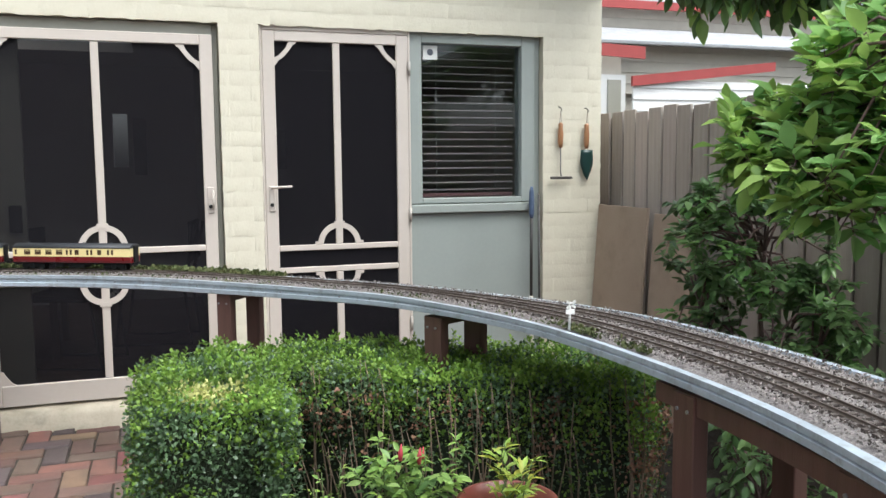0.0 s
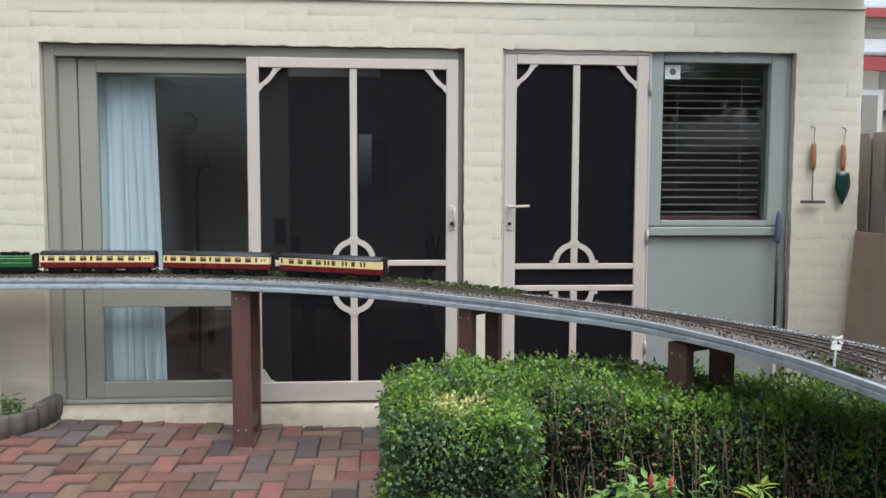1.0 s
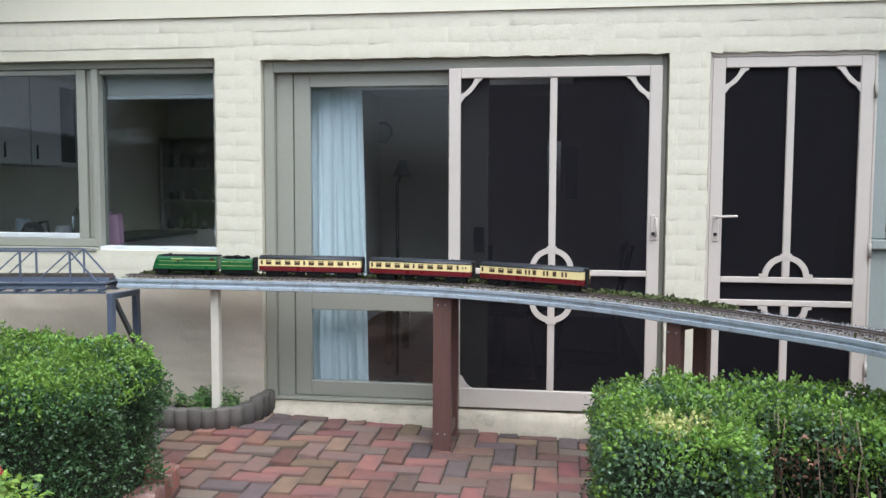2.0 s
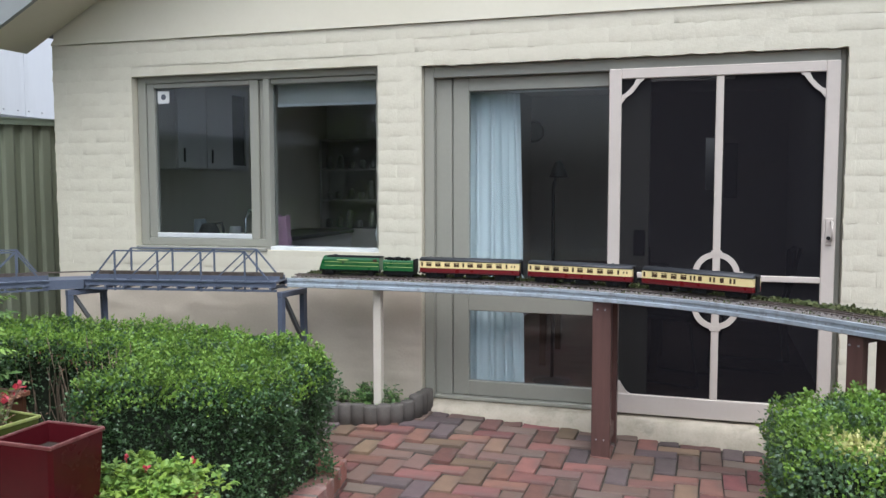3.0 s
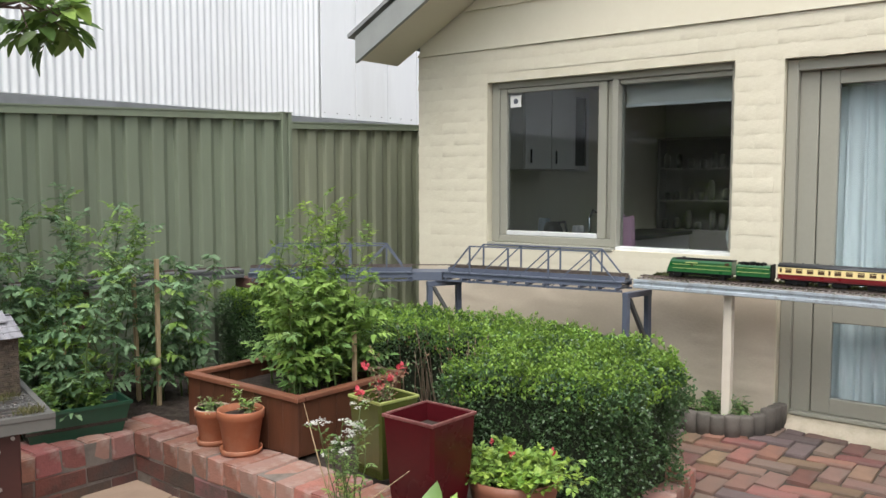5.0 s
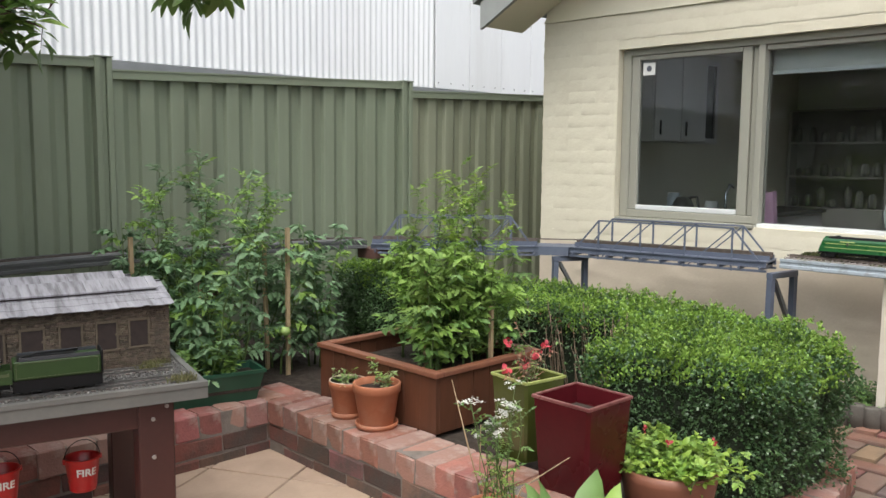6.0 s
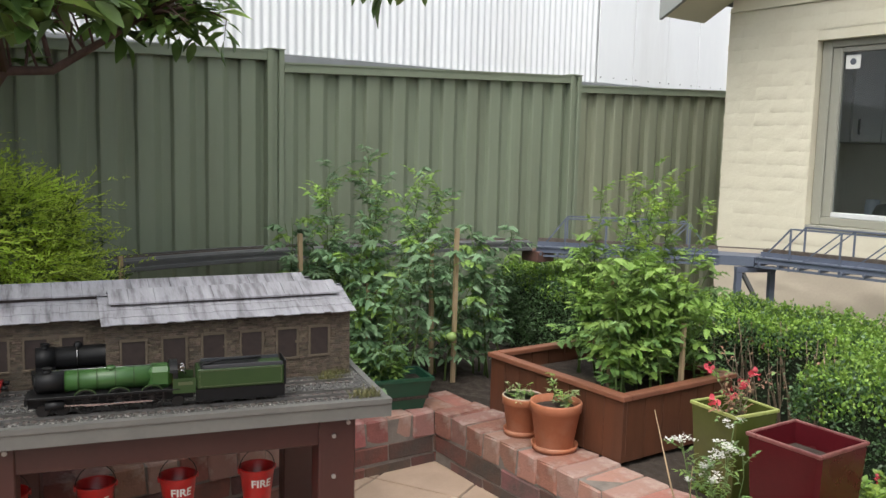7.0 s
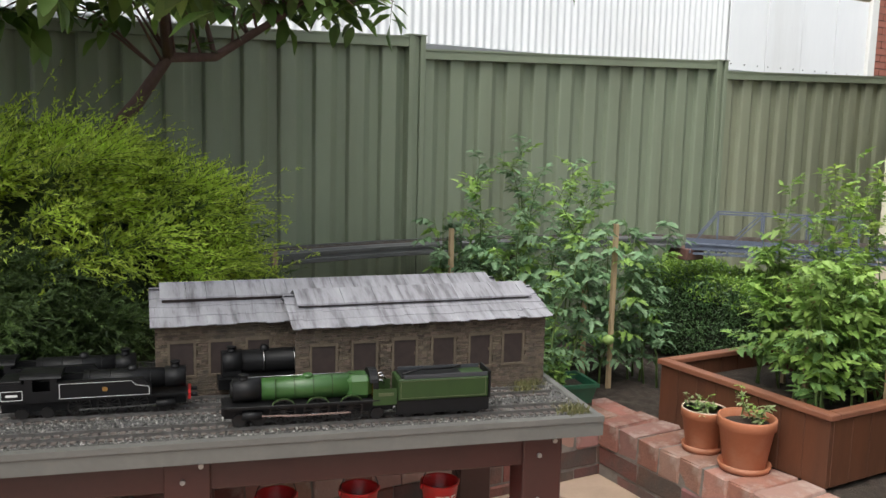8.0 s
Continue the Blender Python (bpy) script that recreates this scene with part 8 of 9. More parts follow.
rows = [[bm.verts.new((x, y, z)) for x, y in ((-p, -q), (p, -q), (p, q), (-p, q))] for p, q, z in ((a[0], a[1], 0), (b[0], b[1], 0.135), (b[0] + 0.008, b[1] + 0.008, 0.135), (b[0] + 0.008, b[1] + 0.008, 0.15), (b[0] - 0.006, b[1] - 0.006, 0.15), (b[0] - 0.012, b[1] - 0.012, 0.115))]
for p, q in zip(rows, rows[1:]):
    for k in range(4):
        bm.faces.new((p[k], p[(k + 1) % 4], q[(k + 1) % 4], q[k]))
bm.faces.new(rows[0][::-1])
part("box", bm, TROUGH_GREEN, tr)
part("earth", boxes((-b[0] + 0.013, b[0] - 0.013, -b[1] + 0.013, b[1] - 0.013, 0.05, 0.118)), SOIL, tr)
for at, r, h, lab in (((0.02, 2.93, 0.07), 0.12, 0.42, "terracotta pot of a chilli plant beside the hedge"), ((0.27, 2.80, 0.08), 0.135, 0.475, "dark red-brown pot of a yellowing plant beside the track")):
    round_pot(at, r, h, lab, saucer=False, mat=surface("red_brown_glaze", (0.20, 0.055, 0.04), rough=0.35) if r > 0.13 else None)
round_pot((-3.03, 2.665, 0.10), 0.12, 0.26, "terracotta pot of white flowers on the terrace", saucer=False)
round_pot((-2.655, 2.60, 0.10), 0.12, 0.28, "terracotta pot of broad-leaved bulbs on the terrace", saucer=False)
# ---------------------------------------------------------------- leafy plants
STEM_GREEN = surface("green_stem", (0.10, 0.16, 0.04), (0.07, 0.11, 0.03), rough=0.6, scale=30)
BARK = surface("red_brown_bark", (0.15, 0.09, 0.08), (0.08, 0.05, 0.045), rough=0.8, scale=18, fine=90, bump=0.5, stretch=(1, 1, 0.4))
STAKE = surface("pale_garden_stake", (0.42, 0.31, 0.19), (0.33, 0.24, 0.14), rough=0.75, scale=8, stretch=(4, 4, 0.5), bump=0.15)
TOMATO = leafy("tomato_leaf", (0.11, 0.21, 0.058), (0.19, 0.31, 0.095), rough=0.5, glow=0.3)
PALE_GREEN = leafy("pale_grey_green_leaf", (0.22, 0.30, 0.12), (0.34, 0.40, 0.20), rough=0.55, glow=0.3)
TOMATO_BLUE = leafy("blue_green_tomato_leaf", (0.115, 0.215, 0.10), (0.205, 0.32, 0.17), rough=0.45, glow=0.3)
TOMATO_LIGHT = leafy("young_tomato_leaf", (0.17, 0.30, 0.06), (0.28, 0.42, 0.10), rough=0.5, glow=0.35)
CITRUS = leafy("citrus_leaf", (0.15, 0.31, 0.09), (0.31, 0.51, 0.18), rough=0.24, glow=0.5, per_island=0.3)
CITRUS_NEW = leafy("new_citrus_leaf", (0.24, 0.40, 0.10), (0.36, 0.50, 0.13), rough=0.35, glow=0.4)
DARKLEAF = leafy("dark_shrub_leaf", (0.095, 0.18, 0.065), (0.19, 0.30, 0.115), rough=0.3, glow=0.3)
CHERRY = leafy("cherry_leaf", (0.075, 0.14, 0.035), (0.16, 0.25, 0.065), rough=0.4, glow=0.4)
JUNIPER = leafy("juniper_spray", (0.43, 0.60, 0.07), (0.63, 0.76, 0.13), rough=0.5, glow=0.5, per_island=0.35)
# dark spray colour: shade painted into the low and inner juniper
JUNIPER_SHADED = leafy("shaded_juniper_spray", (0.035, 0.068, 0.015), (0.08, 0.135, 0.027), rough=0.6, glow=0.15)
LIME = leafy("lime_leaf", (0.22, 0.35, 0.05), (0.33, 0.45, 0.09), rough=0.45, glow=0.35)
YELLOW = leafy("yellowing_leaf", (0.42, 0.42, 0.07), (0.30, 0.38, 0.07), rough=0.5, glow=0.35)
PETAL_RED = leafy("red_petal", (0.52, 0.025, 0.05), (0.62, 0.10, 0.13), rough=0.5, glow=0.2)
PETAL_WHITE = leafy("white_petal", (0.72, 0.72, 0.68), (0.62, 0.64, 0.58), rough=0.5, glow=0.25)


def shoots(t, stems, rng, per_stem, shoot_len, leaves_on, leaf, ratio, mats, tip_share=0.3, up=0.5, droop=0.25, bark=None, start=0.15, shoot_r=0.0016, name="leaves", min_shoot=0.4, shape="blade"):
    """Stems as tapered tubes; side shoots along them; leaves left and right of every shoot."""
    bm = bmesh.new()
    tw = bmesh.new()
    pos, way, ups, ln, pick = [], [], [], [], []
    for pts, r0 in stems:
        pts = [Vector(p) for p in pts]
        k = len(pts)
        tube(bm, pts, [max(0.0012, r0 * (1 - 0.75 * i / (k - 1))) for i in range(k)], n=6)
        for j in range(per_stem):
            f = start + (1 - start) * (j + rng.uniform(0, 1)) / per_stem
            g = min(f, 0.999) * (k - 1)
            i = int(g)
            base = pts[i].lerp(pts[i + 1], g - i)
            along = (pts[i + 1] - pts[i]).normalized()
            d = Vector(rng.normal(size=3))
            d = (d - along * d.dot(along)).normalized() + Vector((0, 0, up)) + along * 0.3
            d.normalize()
            L = shoot_len * rng.uniform(min_shoot, 1.1) * (1.0 - 0.35 * f)
            q = [base, base + d * L * 0.5 + Vector((0, 0, 0.02 * L)), base + d * L - Vector((0, 0, droop * L * 0.5))]
            tube(tw, q, [shoot_r, shoot_r * 0.8, shoot_r * 0.4], n=3)
            side = d.cross(Vector((0, 0, 1)))
            if side.length < 0.1:
                side = Vector((1, 0, 0))
            side.normalize()
            new_one = rng.uniform() < tip_share * (0.3 + f)
            for m in range(leaves_on):
                h = (m + 1) / leaves_on
                p = q[0].lerp(q[1], h * 2) if h < 0.5 else q[1].lerp(q[2], h * 2 - 1)
                s = 1 if m % 2 else -1
                if m == leaves_on - 1:
                    w = d + Vector((0, 0, -droop))
                else:
                    w = side * s + d * 0.55 + Vector((0, 0, -droop)) + Vector(rng.normal(size=3)) * 0.25
                pos.append(p[:])
                way.append(w[:])
                ups.append((rng.normal() * 0.3, rng.normal() * 0.3, 1.0))
                ln.append(leaf * rng.uniform(0.65, 1.2))
                pick.append(1 if new_one and len(mats) > 1 else 0)
    part("stem", bm, bark or STEM_GREEN, t)
    tagged(part("shoot_growth", tw, bark or STEM_GREEN, t), kind="stuff")
    ln = np.array(ln)
    o = new(name, leaf_mesh(name, pos, way, ups, ln, ln * ratio, mats, pick, shape=shape))
    o.parent = t
    tagged(o, kind="stuff")


def lean_stem(rng, x, y, z0, h, spread, n=6):
    dx, dy = rng.normal() * spread, rng.normal() * spread
    return [(x + dx * (k / (n - 1)) ** 1.4 + rng.normal() * 0.008, y + dy * (k / (n - 1)) ** 1.4 + rng.normal() * 0.008, z0 + h * k / (n - 1)) for k in range(n)]


def stake(x, y, z0, z1, r=0.009, lean=(0, 0)):
    o = thing("garden_stake", (x, y, z0), "pale square wooden garden stake", "stake", "garden stakes")
    bm = bmesh.new()
    bar(bm, (0, 0, 0), (lean[0], lean[1], z1 - z0), r * 2, r * 2)
    part("shaft", bm, STAKE, o)


# tomatoes in the planter
rng = np.random.default_rng(90)
t = thing("tomato_plants", (BX, BY, BZ + PH - 0.10), "leafy light green tomato plants in the planter box", "tomato plant")
st = []
for k in range(27):
    x, y = 0.46 + rng.uniform(-0.26, 0.28), 0.33 + rng.uniform(-0.24, 0.25)
    st.append((lean_stem(rng, x, y, 0, rng.uniform(0.36, 0.62), 0.07), 0.0055))
shoots(t, st, rng, 16, 0.18, 10, 0.050, 0.54, [TOMATO, TOMATO_LIGHT], tip_share=0.8, droop=0.5, shape="lobed")
tall = [(lean_stem(rng, x, y, 0.2, h - 0.2, 0.07), 0.0045) for x, y, h in ((0.40, 0.33, 0.86), (0.62, 0.36, 0.90), (0.24, 0.34, 0.84), (0.70, 0.42, 0.80), (0.5, 0.4, 0.95), (0.33, 0.45, 0.78), (0.55, 0.3, 0.8), (0.45, 0.5, 0.86), (0.66, 0.5, 0.84))]
shoots(t, tall, rng, 15, 0.15, 11, 0.036, 0.5, [TOMATO_LIGHT, LIME], tip_share=0.4, droop=0.2, up=0.7, shoot_r=0.0014, shape="lobed")
for x, y, z in ((-3.95, 3.21, 0.995), (-4.27, 3.50, 0.93), (-3.80, 3.47, 0.82)):
    stake(x, y, BZ + 0.03, z, 0.008)

# tomatoes in the bed by the fence
t = thing("tomato_plants", (-5.2, 3.2, 0.30), "tall blue-green tomato plants tied to stakes", "tomato plant")
st = []
for k in range(58):
    x, y = rng.uniform(-0.42, 0.45), rng.uniform(-0.75, 0.55)
    if y > 0.30 or x + 0.5 * y > 0.42 or 0.85 * x - 0.53 * y > 0.20 and y > -0.35:
        continue
    st.append((lean_stem(rng, x, y, 0, rng.uniform(0.50, 0.86), 0.10), 0.006))
shoots(t, st, rng, 16, 0.20, 10, 0.056, 0.54, [TOMATO_BLUE, TOMATO_LIGHT], tip_share=0.22, droop=0.65, shape="lobed")
tall = [(lean_stem(rng, x, y, 0.35, h - 0.35, 0.10), 0.0045) for x, y, h in ((-0.22, -0.25, 1.18), (-0.32, -0.12, 1.08), (0.05, -0.02, 0.98), (-0.1, -0.35, 1.02), (-0.3, -0.4, 1.10), (0.1, -0.2, 0.98), (-0.15, 0.02, 1.0), (-0.1, -0.55, 1.0), (-0.25, -0.05, 1.08))]
shoots(t, tall, rng, 22, 0.20, 11, 0.043, 0.47, [TOMATO_BLUE, TOMATO_LIGHT], tip_share=0.4, droop=0.3, up=0.6, shoot_r=0.0016, shape="lobed")
UNRIPE = surface("green_tomato", (0.30, 0.42, 0.14), (0.24, 0.36, 0.10), rough=0.25)
for x, y, z, r in ((0.20, -0.02, 0.26, 0.028), (0.12, 0.05, 0.38, 0.022), (0.05, -0.3, 0.3, 0.024)):
    bm = bmesh.new()
    bmesh.ops.create_uvsphere(bm, u_segments=14, v_segments=10, radius=r, matrix=Matrix.Translation((x, y, z)) @ Matrix.Diagonal((1, 1, 0.88, 1)))
    for f in bm.faces:
        f.smooth = True
    part("tomato", bm, UNRIPE, t, "green unripe tomato")
for x, y, z in ((-5.02, 3.21, 1.105), (-5.33, 2.51, 1.075), (-5.34, 1.685, 1.01), (-5.055, 2.71, 0.86), (-5.2, 3.2, 1.0)):
    stake(x, y, 0.28, z, 0.0095 if z > 0.95 else 0.006, (rng.normal() * 0.01, rng.normal() * 0.01))

# seedlings and flowers in pots
t = thing("seedling_plants", (-4.19, 2.96, 0.338 + 0.132), "small green seedlings in the chalky terracotta pot", "seedling")
shoots(t, [(lean_stem(rng, rng.uniform(-0.05, 0.05), rng.uniform(-0.05, 0.05), 0, rng.uniform(0.03, 0.07), 0.02, 4), 0.002) for _ in range(9)], rng, 5, 0.02, 4, 0.020, 0.42, [PALE_GREEN, TOMATO_LIGHT], tip_share=0.3)
t = thing("seedling_plants", (-3.985, 2.955, 0.338 + 0.157), "pale-leaved young plant in the terracotta pot", "seedling")
shoots(t, [(lean_stem(rng, 0.02 + rng.uniform(-0.02, 0.05), 0.03, 0, rng.uniform(0.06, 0.12), 0.03, 4), 0.0025) for _ in range(5)] + [(lean_stem(rng, -0.07, 0.05, 0, 0.13, 0.01, 4), 0.0025)], rng, 6, 0.025, 4, 0.026, 0.36, [PALE_GREEN, TOMATO_LIGHT], tip_share=0.3)
t = thing("trough_plants", (-4.80, 2.62, 0.335 + 0.10), "green seedlings growing in the green trough", "seedling")
shoots(t, [(lean_stem(rng, rng.uniform(-0.07, 0.07), rng.uniform(-0.19, 0.19), 0, rng.uniform(0.06, 0.2), 0.03, 4), 0.0025) for _ in range(12)], rng, 8, 0.07, 5, 0.04, 0.45, [TOMATO, TOMATO_LIGHT], tip_share=0.4)
t = thing("flowering_plant", (-3.33, 3.165, 0.335 + 0.265), "thin-stemmed plant with bright red flowers in the green pot", "flowering plant")
stems = [(lean_stem(rng, rng.uniform(-0.05, 0.05), rng.uniform(-0.05, 0.05), 0, rng.uniform(0.10, 0.25), 0.08), 0.0024) for _ in range(9)]
shoots(t, stems, rng, 8, 0.045, 3, 0.016, 0.55, [TOMATO, HEDGE_BROWN], tip_share=0.6, bark=TWIG)
pos, way = [], []
for pts, r in stems[:5]:
    for _ in range(9):
        pos.append(np.array(pts[-1]) + rng.normal(size=3) * 0.010)
        way.append(rng.normal(size=3) + np.array([0, 0, 0.3]))
ln = rng.uniform(0.014, 0.026, len(pos))
o = new("petals", leaf_mesh("petals", pos, way, rnd_dirs(rng, len(pos)), ln, ln * 0.8, [PETAL_RED]))
o.parent = t
tagged(o, "bright red petals", kind="stuff")
t = thing("lettuce_plants", (-2.80, 3.32, 0.365), "bright yellow-green leafy plants with small red flowers", "bedding plant")
stems = [(lean_stem(rng, rng.uniform(-0.14, 0.14), rng.uniform(-0.14, 0.14), 0, rng.uniform(0.03, 0.12), 0.06, 4), 0.003) for _ in range(80)]
shoots(t, stems, rng, 7, 0.05, 5, 0.027, 0.72, [LIME, TOMATO_LIGHT], tip_share=0.4, droop=0.1)
pos = np.array([[x, y, z] for x, y, z in ((0.02, -0.05, 0.13), (-0.12, 0.02, 0.13), (0.13, 0.08, 0.12)) for _ in range(8)]) + rng.normal(size=(24, 3)) * 0.006
ln = rng.uniform(0.010, 0.016, 24)
o = new("petals", leaf_mesh("petals", pos, rnd_dirs(rng, 24) + [0, 0, 0.5], rnd_dirs(rng, 24), ln, ln * 0.8, [PETAL_RED]))
o.parent = t
tagged(o, "small red petals", kind="stuff")
t = thing("white_flowers", (-3.03, 2.665, 0.31), "tall coriander-like plant with small white flower heads", "flowering plant")
stems = [(lean_stem(rng, rng.uniform(-0.05, 0.05), rng.uniform(-0.05, 0.05), 0, rng.uniform(0.30, 0.48), 0.06), 0.0026) for _ in range(11)]
shoots(t, stems, rng, 8, 0.07, 6, 0.019, 0.5, [TOMATO_LIGHT, TOMATO], tip_share=0.5, shape="lobed")
pos, way = [], []
for pts, r in stems:
    for _ in range(3):
        c = np.array(pts[-1]) + np.append(rng.normal(size=2) * 0.02, rng.uniform(-0.03, 0.012))
        for _ in range(14):
            pos.append(c + np.append(rng.normal(size=2) * 0.007, rng.normal() * 0.002))
            way.append(np.append(rng.normal(size=2), 0.4))
ln = rng.uniform(0.006, 0.010, len(pos))
o = new("petals", leaf_mesh("petals", pos, way, np.tile([0, 0, 1.0], (len(pos), 1)), ln, ln * 0.8, [PETAL_WHITE]))
o.parent = t
tagged(o, "small white flower heads", kind="stuff")
bm = bmesh.new()
for pts in ([(-0.12, 0.06, 0.0), (-0.18, 0.04, 0.2), (-0.24, 0.02, 0.42)], [(0.05, -0.03, 0.0), (0.12, -0.03, 0.16), (0.26, 0.02, 0.28)], [(0.0, 0, 0.0), (-0.05, -0.04, 0.16), (-0.03, -0.06, 0.33)]):
    tube(bm, pts, [0.003, 0.0025, 0.001], n=4)
part("dry_stalk", bm, STAKE, t, "dry pale stalks")
t = thing("broad_leaf_bulb", (-2.655, 2.60, 0.34), "clump of broad wavy light green bulb leaves", "bulb plant")
pos, way, ups = [], [], []
for k in range(16):
    a = rng.uniform(0, 6.28)
    pos.append((math.cos(a) * 0.025, math.sin(a) * 0.025, 0.0))
    lean = rng.uniform(0.35, 0.8)
    way.append((math.cos(a) * lean, math.sin(a) * lean, 1.0))
    ups.append((math.cos(a) + rng.normal() * 0.3, math.sin(a) + rng.normal() * 0.3, -0.2))
ln = rng.uniform(0.18, 0.27, 16)
me = leaf_mesh("leaves", pos, way, ups, ln, ln * rng.uniform(0.34, 0.48, 16), [TOMATO, TOMATO_LIGHT], rng.integers(0, 2, 16), fold=0.4, bend=-0.25, shape="blade")
o = new("leaves", me)
o.parent = t
tagged(o, kind="stuff")
t = thing("chilli_plant", (0.02, 2.93, 0.42), "small leafy chilli plant with red fruit", "chilli plant")
stems = [(lean_stem(rng, rng.uniform(-0.06, 0.06), rng.uniform(-0.06, 0.06), 0, rng.uniform(0.14, 0.27), 0.07), 0.003) for _ in range(13)]
shoots(t, stems, rng, 9, 0.07, 5, 0.040, 0.42, [TOMATO, TOMATO_LIGHT], tip_share=0.7)
for dx, dy, dz in ((-0.02, -0.07, 0.27), (0.03, -0.07, 0.255), (0.06, 0.0, 0.23)):
    bm = bmesh.new()
    tube(bm, [(dx, dy, dz - 0.02), (dx, dy, dz), (dx + 0.003, dy, dz + 0.024)], [0.005, 0.007, 0.001], n=8)
    part("chilli", bm, PETAL_RED, t, "red chilli pod")
t = thing("yellowing_plant", (0.27, 2.80, 0.50), "sparse plant with yellow-green leaves", "pot plant")
stems = [(lean_stem(rng, rng.uniform(-0.03, 0.03), rng.uniform(-0.03, 0.03), 0, rng.uniform(0.10, 0.20), 0.05), 0.003) for _ in range(6)]
shoots(t, stems, rng, 6, 0.05, 3, 0.048, 0.3, [YELLOW, LIME], tip_share=0.5, droop=0.0)
for x, y, n_ in ((-0.30, 2.9, 7), (-0.15, 3.05, 5), (-0.1, 2.8, 4)):
    t = thing("garden_weed", (x, y, 0.07), "slender green weed beside the hedge", "weed", "slender weeds")
    shoots(t, [(lean_stem(rng, rng.uniform(-0.08, 0.08), rng.uniform(-0.05, 0.05), 0, rng.uniform(0.4, 0.55), 0.03), 0.0022) for _ in range(n_)], rng, 14, 0.03, 3, 0.022, 0.45, [TOMATO_LIGHT, LIME], tip_share=0.5)
t = thing("ground_cover", (-2.95, 5.6, 0.10), "low green ground cover inside the log edging", "ground cover")
shoots(t, [(lean_stem(rng, rng.uniform(-0.3, 0.26), rng.uniform(-0.14, 0.1), 0, rng.uniform(0.06, 0.17), 0.03, 4), 0.002) for _ in range(70)], rng, 6, 0.045, 4, 0.024, 0.6, [TOMATO, HEDGE], tip_share=0.4)
heap("edging_soil", (-3.32, -2.64), (5.44, 5.765), lambda x, y: 0.09, SOIL, "dark soil inside the log edging", 6, steps=(14, 8), amp=0.008)

# citrus tree, shrubs and the tree over the paling fence
rng = np.random.default_rng(95)
def crown(t, limbs, lobes, rng, shoot_len, leaves_on, leaf, ratio, mats, per_stem=3, **kw):
    """Tree: limbs given, and a twig from the nearest limb point out to each place drawn inside the crown's lobes."""
    nodes = [Vector(a).lerp(Vector(b), f / 7) for pts, r in limbs for a, b in zip(pts[1:], pts[2:]) for f in range(8)]
    st = list(limbs)
    for c, r, count in lobes:
        for _ in range(count):
            d = rnd_dirs(rng, 1)[0] * rng.uniform(0.35, 1.0) ** 0.5
            p = Vector((c[0] + d[0] * r[0], c[1] + d[1] * r[1], c[2] + d[2] * r[2]))
            near = sorted(nodes, key=lambda v: (v - p).length)[:6]
            q = near[rng.integers(len(near))]
            m = q.lerp(p, 0.55) + Vector((rng.normal() * 0.03, rng.normal() * 0.03, 0.05))
            st.append(([q, m, p.lerp(m, 0.3), p], 0.006))
    shoots(t, st, rng, per_stem, shoot_len, leaves_on, leaf, ratio, mats, start=0.5, **kw)


t = thing("citrus_tree", (1.80, 2.75, 0.08), "glossy bright green citrus tree with large leaves", "tree")
limbs = [([(0, 0, 0), (0.02, 0.02, 0.5), (-0.02, 0.05, 0.95), (-0.08, 0.08, 1.3), (-0.1, 0.06, 1.8), (-0.05, 0.0, 2.4)], 0.035),
         ([(-0.02, 0.05, 0.95), (-0.2, 0.2, 1.2), (-0.4, 0.38, 1.35)], 0.016), ([(-0.08, 0.08, 1.3), (-0.25, -0.05, 1.5), (-0.35, -0.12, 1.75)], 0.014),
         ([(-0.08, 0.08, 1.3), (0.0, 0.35, 1.6), (0.05, 0.5, 1.9)], 0.014)]
lobes = [((-0.40, 0.42, 1.38), (0.21, 0.21, 0.13), 40), ((-0.26, 0.16, 1.56), (0.26, 0.26, 0.22), 64), ((-0.24, -0.1, 1.44), (0.22, 0.22, 0.34), 70), ((-0.02, 0.3, 1.66), (0.34, 0.34, 0.28), 46), ((-0.50, -0.06, 1.27), (0.2, 0.22, 0.16), 46), ((0.1, 0.1, 2.05), (0.4, 0.4, 0.35), 14)]
crown(t, limbs, lobes, rng, 0.14, 5, 0.086, 0.52, [CITRUS, CITRUS_NEW], tip_share=0.55, droop=0.0, bark=BARK, shoot_r=0.0022)
t = thing("dark_shrub", (1.87, 3.75, 0.06), "dense dark green shrub with small oval leaves", "shrub")
limbs = [([(0, 0, 0), (0.03, 0.02, 0.35), (0.0, 0.04, 0.7), (-0.02, 0.0, 1.1)], 0.02)] + [([(0, 0, 0.1), (math.cos(a) * 0.12, math.sin(a) * 0.12, 0.4), (math.cos(a) * 0.28, math.sin(a) * 0.28, 0.75)], 0.012) for a in (0.4, 1.6, 2.8, 4.1, 5.3)]
lobes = [((0, 0, 0.62), (0.42, 0.42, 0.32), 64), ((-0.06, 0.06, 0.98), (0.36, 0.36, 0.24), 30), ((-0.16, 0.14, 1.22), (0.22, 0.22, 0.12), 8)]
crown(t, limbs, lobes, rng, 0.11, 8, 0.060, 0.5, [DARKLEAF, CITRUS], tip_share=0.12, droop=0.3, bark=BARK, per_stem=5)
t = thing("dark_shrub", (1.42, 2.9, 0.02), "low dark shrub under the railway deck", "shrub")
limbs = [([(x, y, 0), (x + 0.02, y, 0.2), (x, y + 0.03, 0.42)], 0.008) for x, y in ((-0.2, -0.6), (0.1, -0.3), (-0.25, 0.0), (0.1, 0.3), (0.35, -0.6), (0.3, 0.05))]
